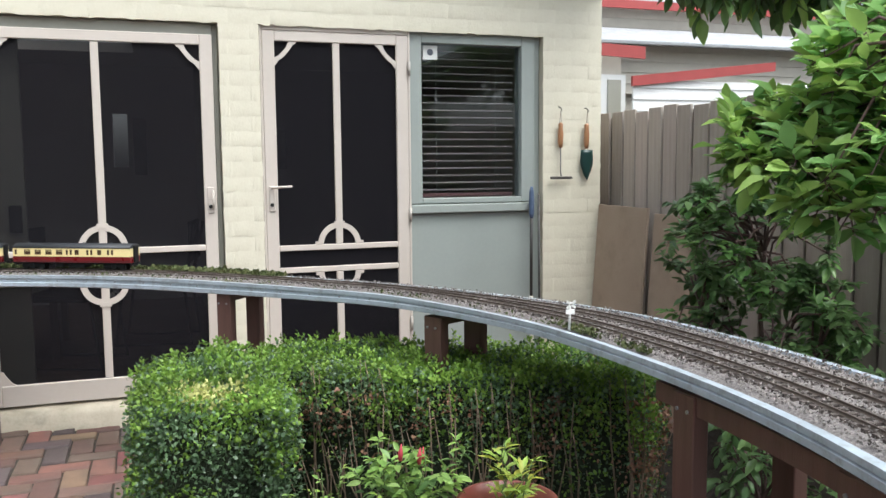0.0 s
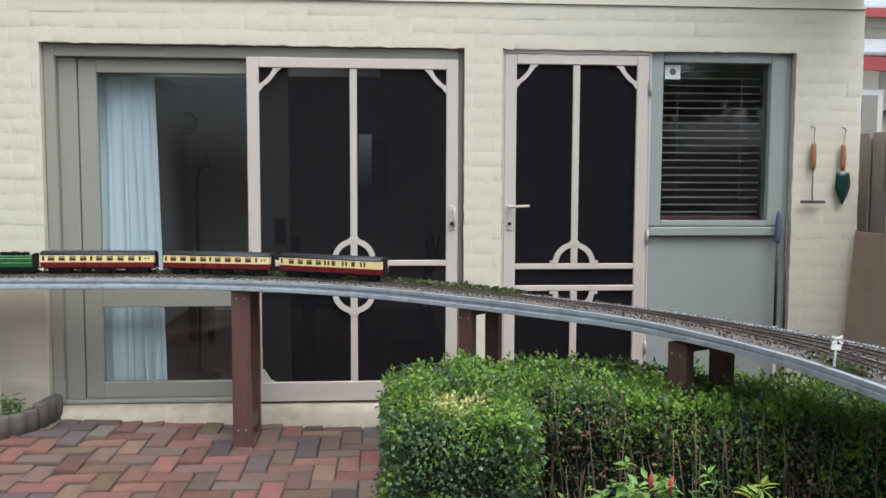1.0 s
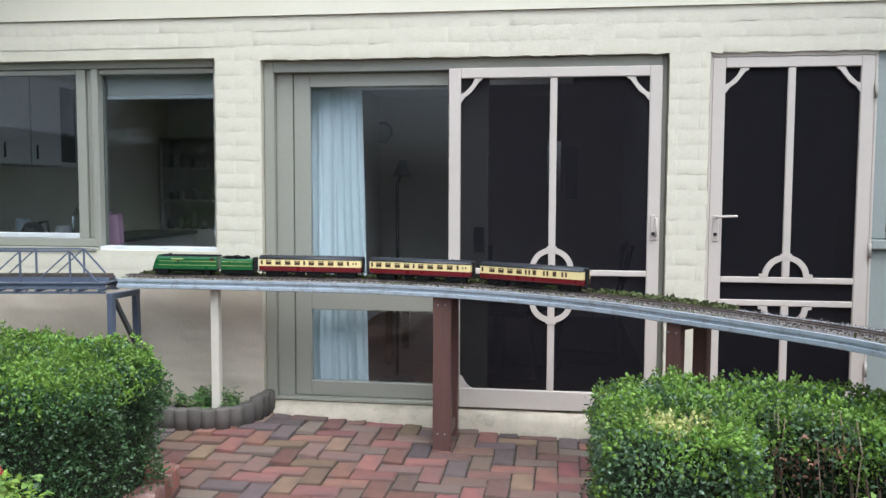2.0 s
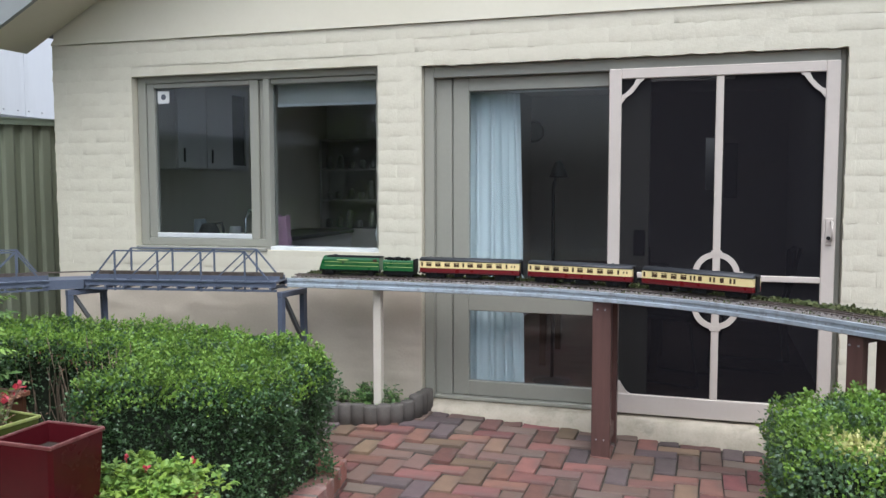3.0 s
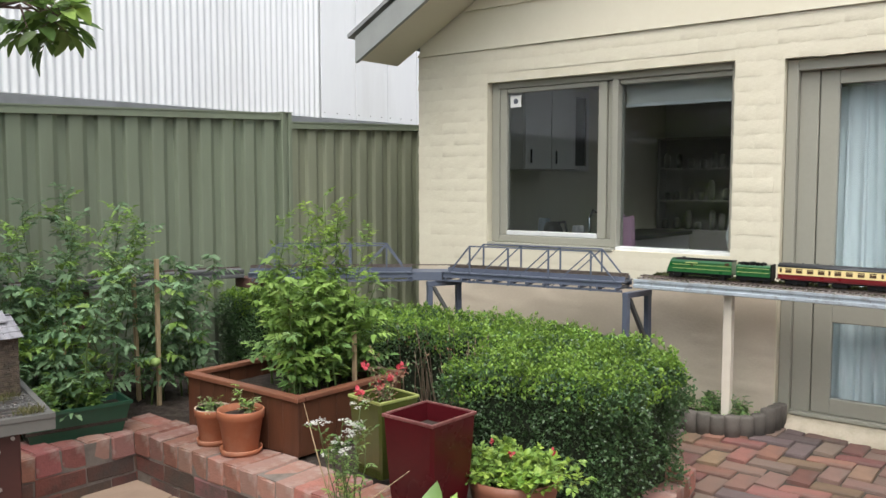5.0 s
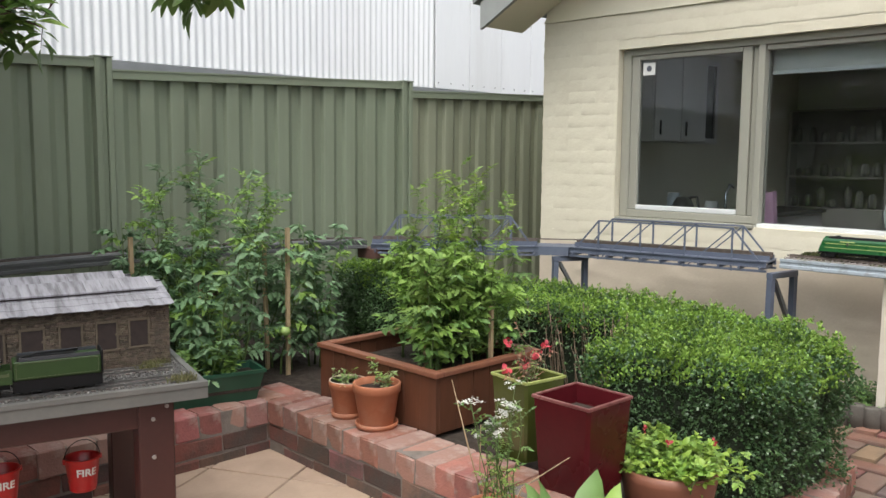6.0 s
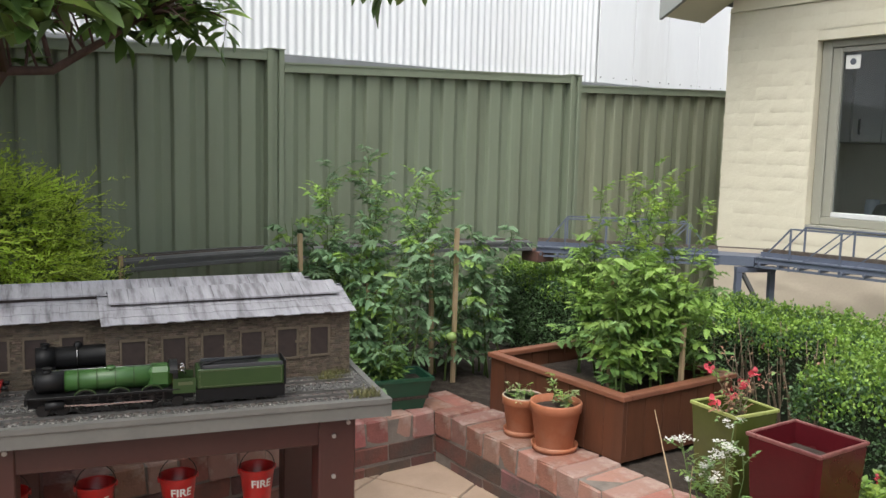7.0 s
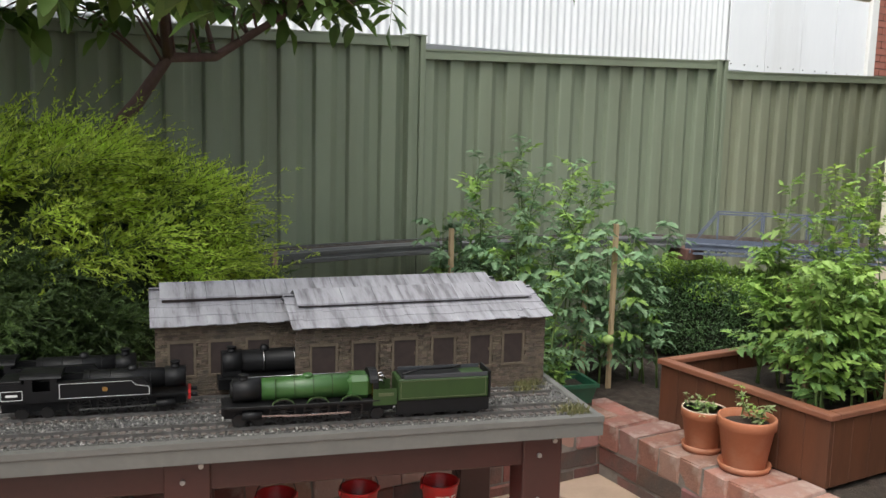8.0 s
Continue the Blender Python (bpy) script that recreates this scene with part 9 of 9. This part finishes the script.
lobes = [((0.0, -0.55, 0.42), (0.34, 0.4, 0.3), 60), ((0.0, 0.05, 0.45), (0.34, 0.4, 0.3), 60), ((0.35, -0.2, 0.55), (0.3, 0.6, 0.3), 50)]
crown(t, limbs, lobes, rng, 0.12, 6, 0.058, 0.42, [DARKLEAF, TOMATO], tip_share=0.2, droop=0.4, bark=BARK)
t = thing("overhanging_tree", (3.0, 3.3, 0.0), "dark leafy tree hanging over the paling fence", "tree")
limbs = [([(0, 0, 0), (0, 0, 1.5), (-0.1, 0, 2.2), (-0.2, 0.1, 3.0)], 0.06), ([(-0.1, 0, 2.2), (-0.6, 0.15, 2.35), (-1.2, 0.3, 2.3)], 0.022), ([(-0.1, 0, 2.2), (-0.3, 0.5, 2.5), (-0.5, 0.9, 2.6)], 0.025)]
lobes = [((-1.42, 0.42, 2.14), (0.22, 0.22, 0.09), 26), ((-1.15, 0.35, 2.16), (0.30, 0.30, 0.14), 46), ((-0.75, 0.5, 2.25), (0.40, 0.40, 0.26), 56), ((-0.6, 1.0, 2.5), (0.6, 0.5, 0.3), 14)]
crown(t, limbs, lobes, rng, 0.16, 7, 0.095, 0.46, [DARKLEAF, CITRUS_NEW], tip_share=0.16, droop=0.9, bark=BARK, shoot_r=0.0025)

# tree over the table end, its leaves hanging into view
t = thing("cherry_tree", (-5.55, 0.55, 0.30), "tree with a red-brown limb and long hanging green leaves", "tree")
limbs = [([(0, 0, 0), (0.05, 0.1, 0.6), (0.15, 0.35, 1.0), (0.30, 0.57, 1.28), (0.33, 0.68, 1.45), (0.36, 0.84, 1.46), (0.44, 1.04, 1.6), (0.5, 1.2, 1.72)], 0.04), ([(0.33, 0.68, 1.45), (0.6, 0.6, 1.66), (1.0, 0.55, 1.72), (1.4, 0.6, 1.66)], 0.02), ([(0.0, -0.02, 0.12), (-0.1, -0.75, 0.7), (-0.1, -1.0, 1.5), (0.0, -0.6, 2.2), (0.3, -0.3, 2.45), (0.8, 0.1, 2.4), (1.3, 0.3, 2.35)], 0.03), ([(0.0, -0.6, 2.2), (-0.2, 0.0, 2.7), (-0.2, 0.6, 2.8), (-0.1, 1.1, 2.8)], 0.02), ([(0.0, -0.6, 2.2), (0.7, -0.9, 2.35), (1.3, -0.8, 2.4)], 0.02), ([(0.36, 0.84, 1.46), (0.2, 0.8, 1.8), (-0.1, 0.7, 1.95)], 0.012), ([(0.6, 0.6, 1.66), (0.7, -0.4, 2.1), (0.9, -1.2, 2.3)], 0.025), ([(0.5, 1.2, 1.72), (0.9, 1.45, 1.9), (1.5, 1.6, 1.82)], 0.012)]
# the high lobes are unseen crown, added to shade table and fence
lobes = [((1.48, 0.55, 1.55), (0.18, 0.20, 0.08), 14), ((1.30, 0.30, 1.64), (0.3, 0.3, 0.14), 28), ((1.2, 0.2, 2.35), (0.9, 0.9, 0.25), 70), ((1.3, -0.8, 2.4), (0.8, 0.8, 0.25), 50), ((-0.2, 0.3, 2.75), (0.9, 1.4, 0.35), 330), ((-0.45, -0.1, 2.3), (0.45, 0.9, 0.22), 220), ((0.1, -0.1, 2.3), (0.5, 0.6, 0.2), 60), ((0.52, 1.2, 1.72), (0.25, 0.30, 0.10), 34), ((1.62, 1.58, 1.76), (0.12, 0.14, 0.05), 8), ((0.75, 0.2, 1.66), (0.4, 0.4, 0.16), 60), ((0.4, 0.75, 1.78), (0.4, 0.4, 0.14), 46), ((0.5, -0.4, 2.0), (0.9, 0.8, 0.35), 80), ((0.7, -1.2, 2.3), (0.8, 0.7, 0.4), 50), ((-0.2, 0.6, 1.95), (0.5, 0.7, 0.25), 50)]
crown(t, limbs, lobes, rng, 0.17, 6, 0.112, 0.42, [CHERRY, CITRUS_NEW], tip_share=0.14, droop=0.2, bark=BARK, shoot_r=0.002, per_stem=2)

# juniper behind the table
rng = np.random.default_rng(97)
t = thing("juniper_bush", (-4.95, 0.55, 0.30), "feathery bright yellow-green juniper bush", "juniper")
bm = bmesh.new()
pos, way, ups, ln = [], [], [], []
# dark lump inside the bush; its colour stands for the inner shade
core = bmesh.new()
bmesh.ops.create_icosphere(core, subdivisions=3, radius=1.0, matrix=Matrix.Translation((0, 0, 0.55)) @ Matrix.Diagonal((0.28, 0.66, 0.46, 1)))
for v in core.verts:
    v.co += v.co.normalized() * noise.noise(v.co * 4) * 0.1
part("heart", core, surface("juniper_inner_shade", (0.035, 0.055, 0.015), (0.018, 0.026, 0.009), rough=0.9, scale=25, fine=90, bump=1.0), t, "dark shaded inside of the bush")
pick = []
for k in range(1150):
    d = rnd_dirs(rng, 1)[0]
    if d[2] < -0.35 or d[2] < 0.15 and rng.uniform() < 0.8:
        continue
    wob = rng.uniform(0.74, 1.0) ** 0.7 + 0.20 * noise.noise(Vector(d) * 3.1) + 0.10 * noise.noise(Vector(d) * 7.0)
    g = d / (np.abs(d) ** 3).sum() ** (1 / 3)
    c = np.array([g[0] * 0.46, g[1] * 0.92, 0.52 + g[2] * 0.66]) * [wob, wob, 1] + [0, 0, (wob - 1) * 0.4]
    axis = d * 0.8 + np.array([0.2, 0.5, 0.22]) + rng.normal(size=3) * 0.18
    axis /= np.linalg.norm(axis)
    # low fronds and spray roots get the dark colour, as painted shade
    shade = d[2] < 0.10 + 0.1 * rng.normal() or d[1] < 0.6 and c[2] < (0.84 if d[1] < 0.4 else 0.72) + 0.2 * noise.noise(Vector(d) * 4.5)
    shade_depth = 0.12 + (0.25 if noise.noise(Vector(d) * 6.5 + Vector((3, 1, 7))) > 0.2 else 0.0)
    root = c - axis * 0.15
    for q in range(20):
        w = axis + rng.normal(size=3) * 0.45
        w /= np.linalg.norm(w)
        L = rng.uniform(0.11, 0.22) * (1.8 if rng.uniform() < 0.03 else 1.0)
        a = root + axis * rng.uniform(0, 0.11)
        b = a + w * L + np.array([0, 0.015, -0.02])
        tube(bm, [a, (a + b) / 2 + np.array([0, 0, 0.014]), b], [0.0013, 0.0010, 0.0004], n=3)
        for m in range(29):
            f = rng.uniform(0.05, 1.0)
            pos.append(a + (b - a) * f + np.array([0, 0, 0.056 * f * (1 - f)]))
            way.append(w * 1.3 + rng.normal(size=3) * 0.62)
            ups.append(rng.normal(size=3) * 0.55 + d * 0.8 + np.array([0.2, 0.2, 0.6]))
            ln.append(rng.uniform(0.014, 0.028) * (1.2 - 0.55 * f))
            pick.append(1 if shade or f < shade_depth + 0.12 * rng.normal() else 0)
tagged(part("twig_growth", bm, STEM_GREEN, t), kind="stuff")
ln = np.array(ln)
o = new("sprays", leaf_mesh("sprays", pos, way, ups, ln, ln * 0.30, [JUNIPER, JUNIPER_SHADED], pick, shape="needle"))
o.parent = t
tagged(o, "feathery yellow-green sprays", kind="stuff")
# ---------------------------------------------------------------- bricks, pavers and tiles, piece by piece
def piece(name, sx, sy, sz, seed, mat, rough=0.002, bevel=0.004):
    """A brick with rounded, slightly uneven edges; origin at its middle."""
    rng = np.random.default_rng(seed)
    bm = boxes((-sx / 2, sx / 2, -sy / 2, sy / 2, -sz / 2, sz / 2), bevel=bevel)
    for v in bm.verts:
        v.co += Vector(rng.normal(size=3)) * rough
    me = bpy.data.meshes.new(name)
    bm.to_mesh(me)
    bm.free()
    me.materials.append(mat)
    return me


def place(me, parent, m, name):
    o = new(name, me)
    o.parent = parent
    o.matrix_basis = m
    return o


rng = np.random.default_rng(101)
# herringbone paving in front of the house
pav = link("paving", boxes((-3.45, 2.3, -1.5, 5.72, -0.06, -0.012)), SAND_JOINT)
tagged(pav, "red clay brick paving laid in herringbone", "paving", kind="structure")
PL, PW_ = 0.228, 0.112
PAVER_BROWN = surface("grey_brown_paver", (0.17, 0.102, 0.082), (0.105, 0.07, 0.058), rough=0.85, scale=9, fine=120, bump=0.4, per_object=0.3, alt=(0.17, 0.14, 0.11), dirt=(0.19, 0.16, 0.13), dirt_scale=7, dirt_amount=0.6)
PAVER_OCHRE = surface("ochre_paver", (0.21, 0.135, 0.088), (0.145, 0.095, 0.066), rough=0.85, scale=9, fine=120, bump=0.4, per_object=0.3, dirt=(0.12, 0.10, 0.08), dirt_scale=7, dirt_amount=0.5)
PAVER_SLATE = surface("bluish_burnt_paver", (0.11, 0.08, 0.078), (0.075, 0.056, 0.055), rough=0.8, scale=9, fine=120, bump=0.4, per_object=0.3, dirt=(0.15, 0.13, 0.12), dirt_scale=7, dirt_amount=0.5)
meshes = [piece("paver", PL - 0.007, PW_ - 0.006, 0.05, 200 + k, clay, 0.0018, 0.004) for k, clay in enumerate((PAVER, PAVER, PAVER, PAVER_BROWN, PAVER, PAVER_BROWN, PAVER_SLATE, PAVER, PAVER_OCHRE, PAVER))]
near, rest = [], []
U = 0.1145


def fall(x, y):
    """The paving climbs gently towards the house wall's far end."""
    return 0.078 * min(1.0, max(0.0, (-0.7 - x) / 1.8)) * min(1.0, max(0.0, (y - 4.5) / 1.0))


for i in range(-60, 70):
    for j in range(-40, 60):
        # 90 degree herringbone on a square grid of half bricks
        c = (i - j) % 4
        if c == 0:
            x, y, turn = (i + 1.0) * U, (j + 0.5) * U, 0
        elif c == 3:
            x, y, turn = (i + 0.5) * U, (j + 1.0) * U, 90
        else:
            continue
        X, Y = -3.2 + x, 3.0 + y
        if not (-3.40 < X < 2.2 and -1.45 < Y < 5.80):
            continue
        (near if X < -0.55 and Y > 3.75 else rest).append((X, Y, turn))
bm = bmesh.new()
g = [[bm.verts.new((-3.44 + 5.7 * i / 38, 4.4 + 1.31 * j / 10, fall(-3.44 + 5.7 * i / 38, 4.4 + 1.31 * j / 10) - 0.010)) for j in range(11)] for i in range(39)]
for i in range(38):
    for j in range(10):
        bm.faces.new((g[i][j], g[i + 1][j], g[i + 1][j + 1], g[i][j + 1]))
part("joint_sand", bm, SAND_JOINT, pav)
near.sort(key=lambda q: -q[1])
rest += near[300:]
near = near[:300]
for X, Y, turn in near:
    place(meshes[rng.integers(10)], pav, pose(X, Y, fall(X, Y) - 0.0245 + rng.normal() * 0.0018, rng.normal() * 0.35, rng.normal() * 0.35, turn + rng.normal() * 0.5), "paver")
bm = bmesh.new()
for X, Y, turn in rest:
    a, b = (PL - 0.003) / 2, (PW_ - 0.002) / 2
    if turn:
        a, b = b, a
    box(bm, X - a, X + a, Y - b, Y + b, fall(X, Y) - 0.05, fall(X, Y) + rng.normal() * 0.0015)
PAVER_REST = surface("red_clay_paver_far", (0.205, 0.088, 0.071), (0.125, 0.062, 0.053), rough=0.8, scale=9, fine=120, bump=0.4, per_island=0.38, alt=(0.165, 0.125, 0.10))
tagged(part("paver_field", bm, PAVER_REST, pav), kind="stuff")

# terrace of square tiles
ter = link("terrace", boxes((-4.74, -2.2, -4.0, 2.86, -0.04, 0.092)), MORTAR)
tagged(ter, "sand-coloured terrace tiles with dark joints", "terrace", kind="structure")
tm = [piece("tile", 0.392, 0.392, 0.016, 300 + k, TILE, 0.0006, 0.003) for k in range(4)]
ca, sa = math.cos(radians(28)), math.sin(radians(28))
for i in range(-12, 13):
    for j in range(-12, 13):
        x, y = i * 0.4, j * 0.4
        X, Y = -3.6 + ca * x - sa * y, 1.9 + sa * x + ca * y
        if -4.95 < X < -2.3 and -1.1 < Y < 3.08:
            place(tm[(i * 3 + j) % 4], ter, pose(X, Y, 0.092 + rng.normal() * 0.0006, 0, 0, 28), "tile")

# raised bed walls: coping of bricks on edge over stretcher courses
# face bricks: grime, plus the shade below the coping put into the colour
WALLBRICK_SHADED = surface("shaded_grimy_garden_brick", (0.135, 0.062, 0.05), (0.075, 0.052, 0.045), rough=0.95, scale=9, fine=100, bump=0.8, per_object=0.5, alt=(0.22, 0.075, 0.055), dirt=(0.06, 0.052, 0.045), dirt_scale=5, dirt_amount=0.8)
cop = [piece("coping_brick", 0.109, 0.235, 0.108, 320 + k, WALLBRICK, 0.0028, 0.006) for k in range(6)]
strb = [piece("wall_brick", 0.231, 0.11, 0.077, 330 + k, WALLBRICK_SHADED, 0.0025, 0.005) for k in range(6)]


def bed_wall(name, a, b, top, base, label, inward):
    a, b = Vector(a), Vector(b)
    d = (b - a)
    L = d.length
    d.normalize()
    n = Vector((-d.y, d.x)) * inward
    ang = math.degrees(math.atan2(d.y, d.x))
    bm = bmesh.new()
    q = [a + n * 0.008, b + n * 0.008, b + n * 0.228, a + n * 0.228]
    prism(bm, [(p.x, p.y) for p in q], "z", base - 0.03, top - 0.006)
    w = tagged(link(name, bm, MORTAR), label, "garden wall", kind="structure")
    k = int(L / 0.113)
    for i in range(k):
        p = a + d * (i + 0.5) * L / k + n * 0.118
        place(cop[rng.integers(6)], w, pose(p.x + rng.normal() * 0.003, p.y + rng.normal() * 0.003, top - 0.054 + rng.normal() * 0.003, rng.normal() * 0.8, rng.normal() * 0.8, ang + rng.normal() * 1.2), "coping_brick")
    z, row = top - 0.113 - 0.037, 0
    while z > base - 0.05:
        s = 0.12 if row % 2 else 0.0
        while s < L:
            p = a + d * min(L - 0.11, s + 0.113) + n * 0.058
            place(strb[rng.integers(6)], w, pose(p.x, p.y, z + rng.normal() * 0.0015, rng.normal() * 0.4, rng.normal() * 0.4, ang + rng.normal() * 0.5), "wall_brick")
            s += 0.237
        z -= 0.083
        row += 1
    return w


bed_wall("wall_7", (-4.62, 2.825), (-2.35, 2.80), 0.337, 0.10, "old red brick wall of the raised bed with worn coping", 1)
bed_wall("wall_8", (-4.62, -1.2), (-4.62, 3.05), 0.337, 0.10, "old red brick wall below the fence bed", 1)
bed_wall("wall_9", (-2.33, 3.02), (-2.58, 4.56), 0.135, 0.0, "low red brick edging of the hedge bed", 1)
bed_wall("wall_10", (-2.60, 4.58), (-3.3, 4.98), 0.135, 0.0, "low red brick edging behind the hedge", 1)

# half-log edging round the white post
LOG = surface("grey_concrete_log", (0.115, 0.103, 0.09), (0.075, 0.067, 0.058), rough=0.9, scale=12, fine=100, bump=0.4, per_object=0.15)
eg = thing("log_edging", (0, 0, 0), "curved grey concrete log edging", "garden edging", kind="structure")
bm = bmesh.new()
lathe(bm, [(0.040, 0), (0.040, 0.160), (0.037, 0.168), (0.031, 0.171)], n=12)
for v in bm.verts:
    v.co.x *= 1.16
me = bpy.data.meshes.new("edging_log")
bm.to_mesh(me)
bm.free()
me.materials.append(LOG)
path = spline([(-2.56, 5.74), (-2.585, 5.56), (-2.68, 5.43), (-2.85, 5.38), (-3.1, 5.38), (-3.35, 5.42)], 0.078)
for k, p in enumerate(path):
    place(me, eg, pose(p.x, p.y, 0.005 + 0.5 * fall(p.x, p.y) - 0.03 + (0.03 if k < 3 else 0) + rng.normal() * 0.003, 0, 0, math.degrees(math.atan2((path[min(k + 1, len(path) - 1)] - path[max(0, k - 1)]).y, (path[min(k + 1, len(path) - 1)] - path[max(0, k - 1)]).x))), "edging_log")

# painted bricks of the house wall
def painted_brick(seed, l, h):
    r = np.random.default_rng(seed)
    bm = bmesh.new()
    us, ws = (0.0, 0.035, 0.16, 0.31, 0.44, 0.58, 0.72, 0.85, 0.965, 1.0), (0.0, 0.11, 0.5, 0.89, 1.0)
    nx, nz = len(us) - 1, len(ws) - 1
    drop = max(0.0, r.uniform(-0.0006, 0.0016))
    g = []
    for i, u in enumerate(us):
        col = []
        for j, w in enumerate(ws):
            edge = i in (0, nx) or j in (0, nz)
            x, z = (u - 0.5) * l + r.normal() * 0.0025, (w - 0.5) * h + r.normal() * 0.0026
            col.append(bm.verts.new((x, drop * r.uniform(0.0, 1.7) * (0.45 if 0 < j < nz else 1.0) if edge else r.normal() * 0.0009 - 0.0003, z)))
        g.append(col)
    for i in range(nx):
        for j in range(nz):
            bm.faces.new((g[i][j], g[i + 1][j], g[i + 1][j + 1], g[i][j + 1])).smooth = True
    me = bpy.data.meshes.new("brick")
    bm.to_mesh(me)
    bm.free()
    me.materials.append(CREAM)
    return me


variants = [painted_brick(400 + k, 0.238, 0.084) for k in range(16)]
todo = []
COURSE = 2.475 / 29
for row in range(29):
    z0, z1 = row * COURSE, (row + 1) * COURSE
    for a, b in solid_spans(z0, z1):
        x = WALL_L - (0.12 if row % 2 else 0.0)
        while x < b:
            p, q = max(a, x), min(b, x + 0.2375)
            if q - p > 0.03:
                todo.append(((p + q) / 2, (z0 + z1) / 2, (q - p) / 0.238))
            x += 0.2375
todo = [q for q in todo if not (q[0] < -2.6 and q[1] < 0.86)]
todo.sort(key=lambda t: abs(t[0] + 1.2) + 0.35 * abs(t[1] - 1.5))
for x, z, s in todo[:300]:
    me = variants[rng.integers(16)]
    o = new("brick", me)
    o.parent = front_wall
    o.matrix_basis = pose(x, WALL_Y + 0.002 + rng.normal() * 0.0007, z, 0, rng.normal() * 0.5, 0) @ Matrix.Diagonal((s * 1.015, 0.55 if x > 1.1 else 0.8, COURSE / 0.084 * 1.02, 1))
bm = bmesh.new()
for x, z, s in todo[300:]:
    k = len(bm.verts)
    bm.from_mesh(variants[rng.integers(16)])
    bm.verts.ensure_lookup_table()
    m = pose(x, WALL_Y + 0.002 + rng.normal() * 0.0007, z, 0, rng.normal() * 0.5, 0) @ Matrix.Diagonal((s * 1.015, 0.55 if x > 1.1 else 0.8, COURSE / 0.084 * 1.02, 1))
    for v in bm.verts[k:]:
        v.co = m @ v.co
tagged(part("brickwork", bm, CREAM, front_wall), kind="stuff")
RENDER_TAN = surface("tan_rough_render", (0.60, 0.525, 0.42), (0.52, 0.45, 0.355), rough=0.7, scale=3, fine=60, bump=0.3, dirt=(0.40, 0.33, 0.25), dirt_scale=2.2, dirt_amount=0.35)
bm = bmesh.new()
g = []
for i in range(121):
    x = WALL_L + (-2.605 - WALL_L) * i / 120
    col = []
    for j in range(41):
        z = -0.08 + 0.945 * j / 40
        ridge = max(0.0, 1 - abs(noise.noise(Vector((x * 1.3, 3.1, z * 7.5)))) * 9) * (noise.noise(Vector((x * 2.1, 9.4, z * 3))) > 0.05)
        col.append(bm.verts.new((x, WALL_Y - 0.001 - 0.006 * noise.noise(Vector((x * 5, 1.7, z * 8))) - 0.0055 * ridge, z)))
    g.append(col)
for i in range(120):
    for j in range(40):
        bm.faces.new((g[i][j], g[i + 1][j], g[i + 1][j + 1], g[i][j + 1])).smooth = True
part("render_coat", bm, RENDER_TAN, front_wall, "rough tan render on the low wall, darker than above")
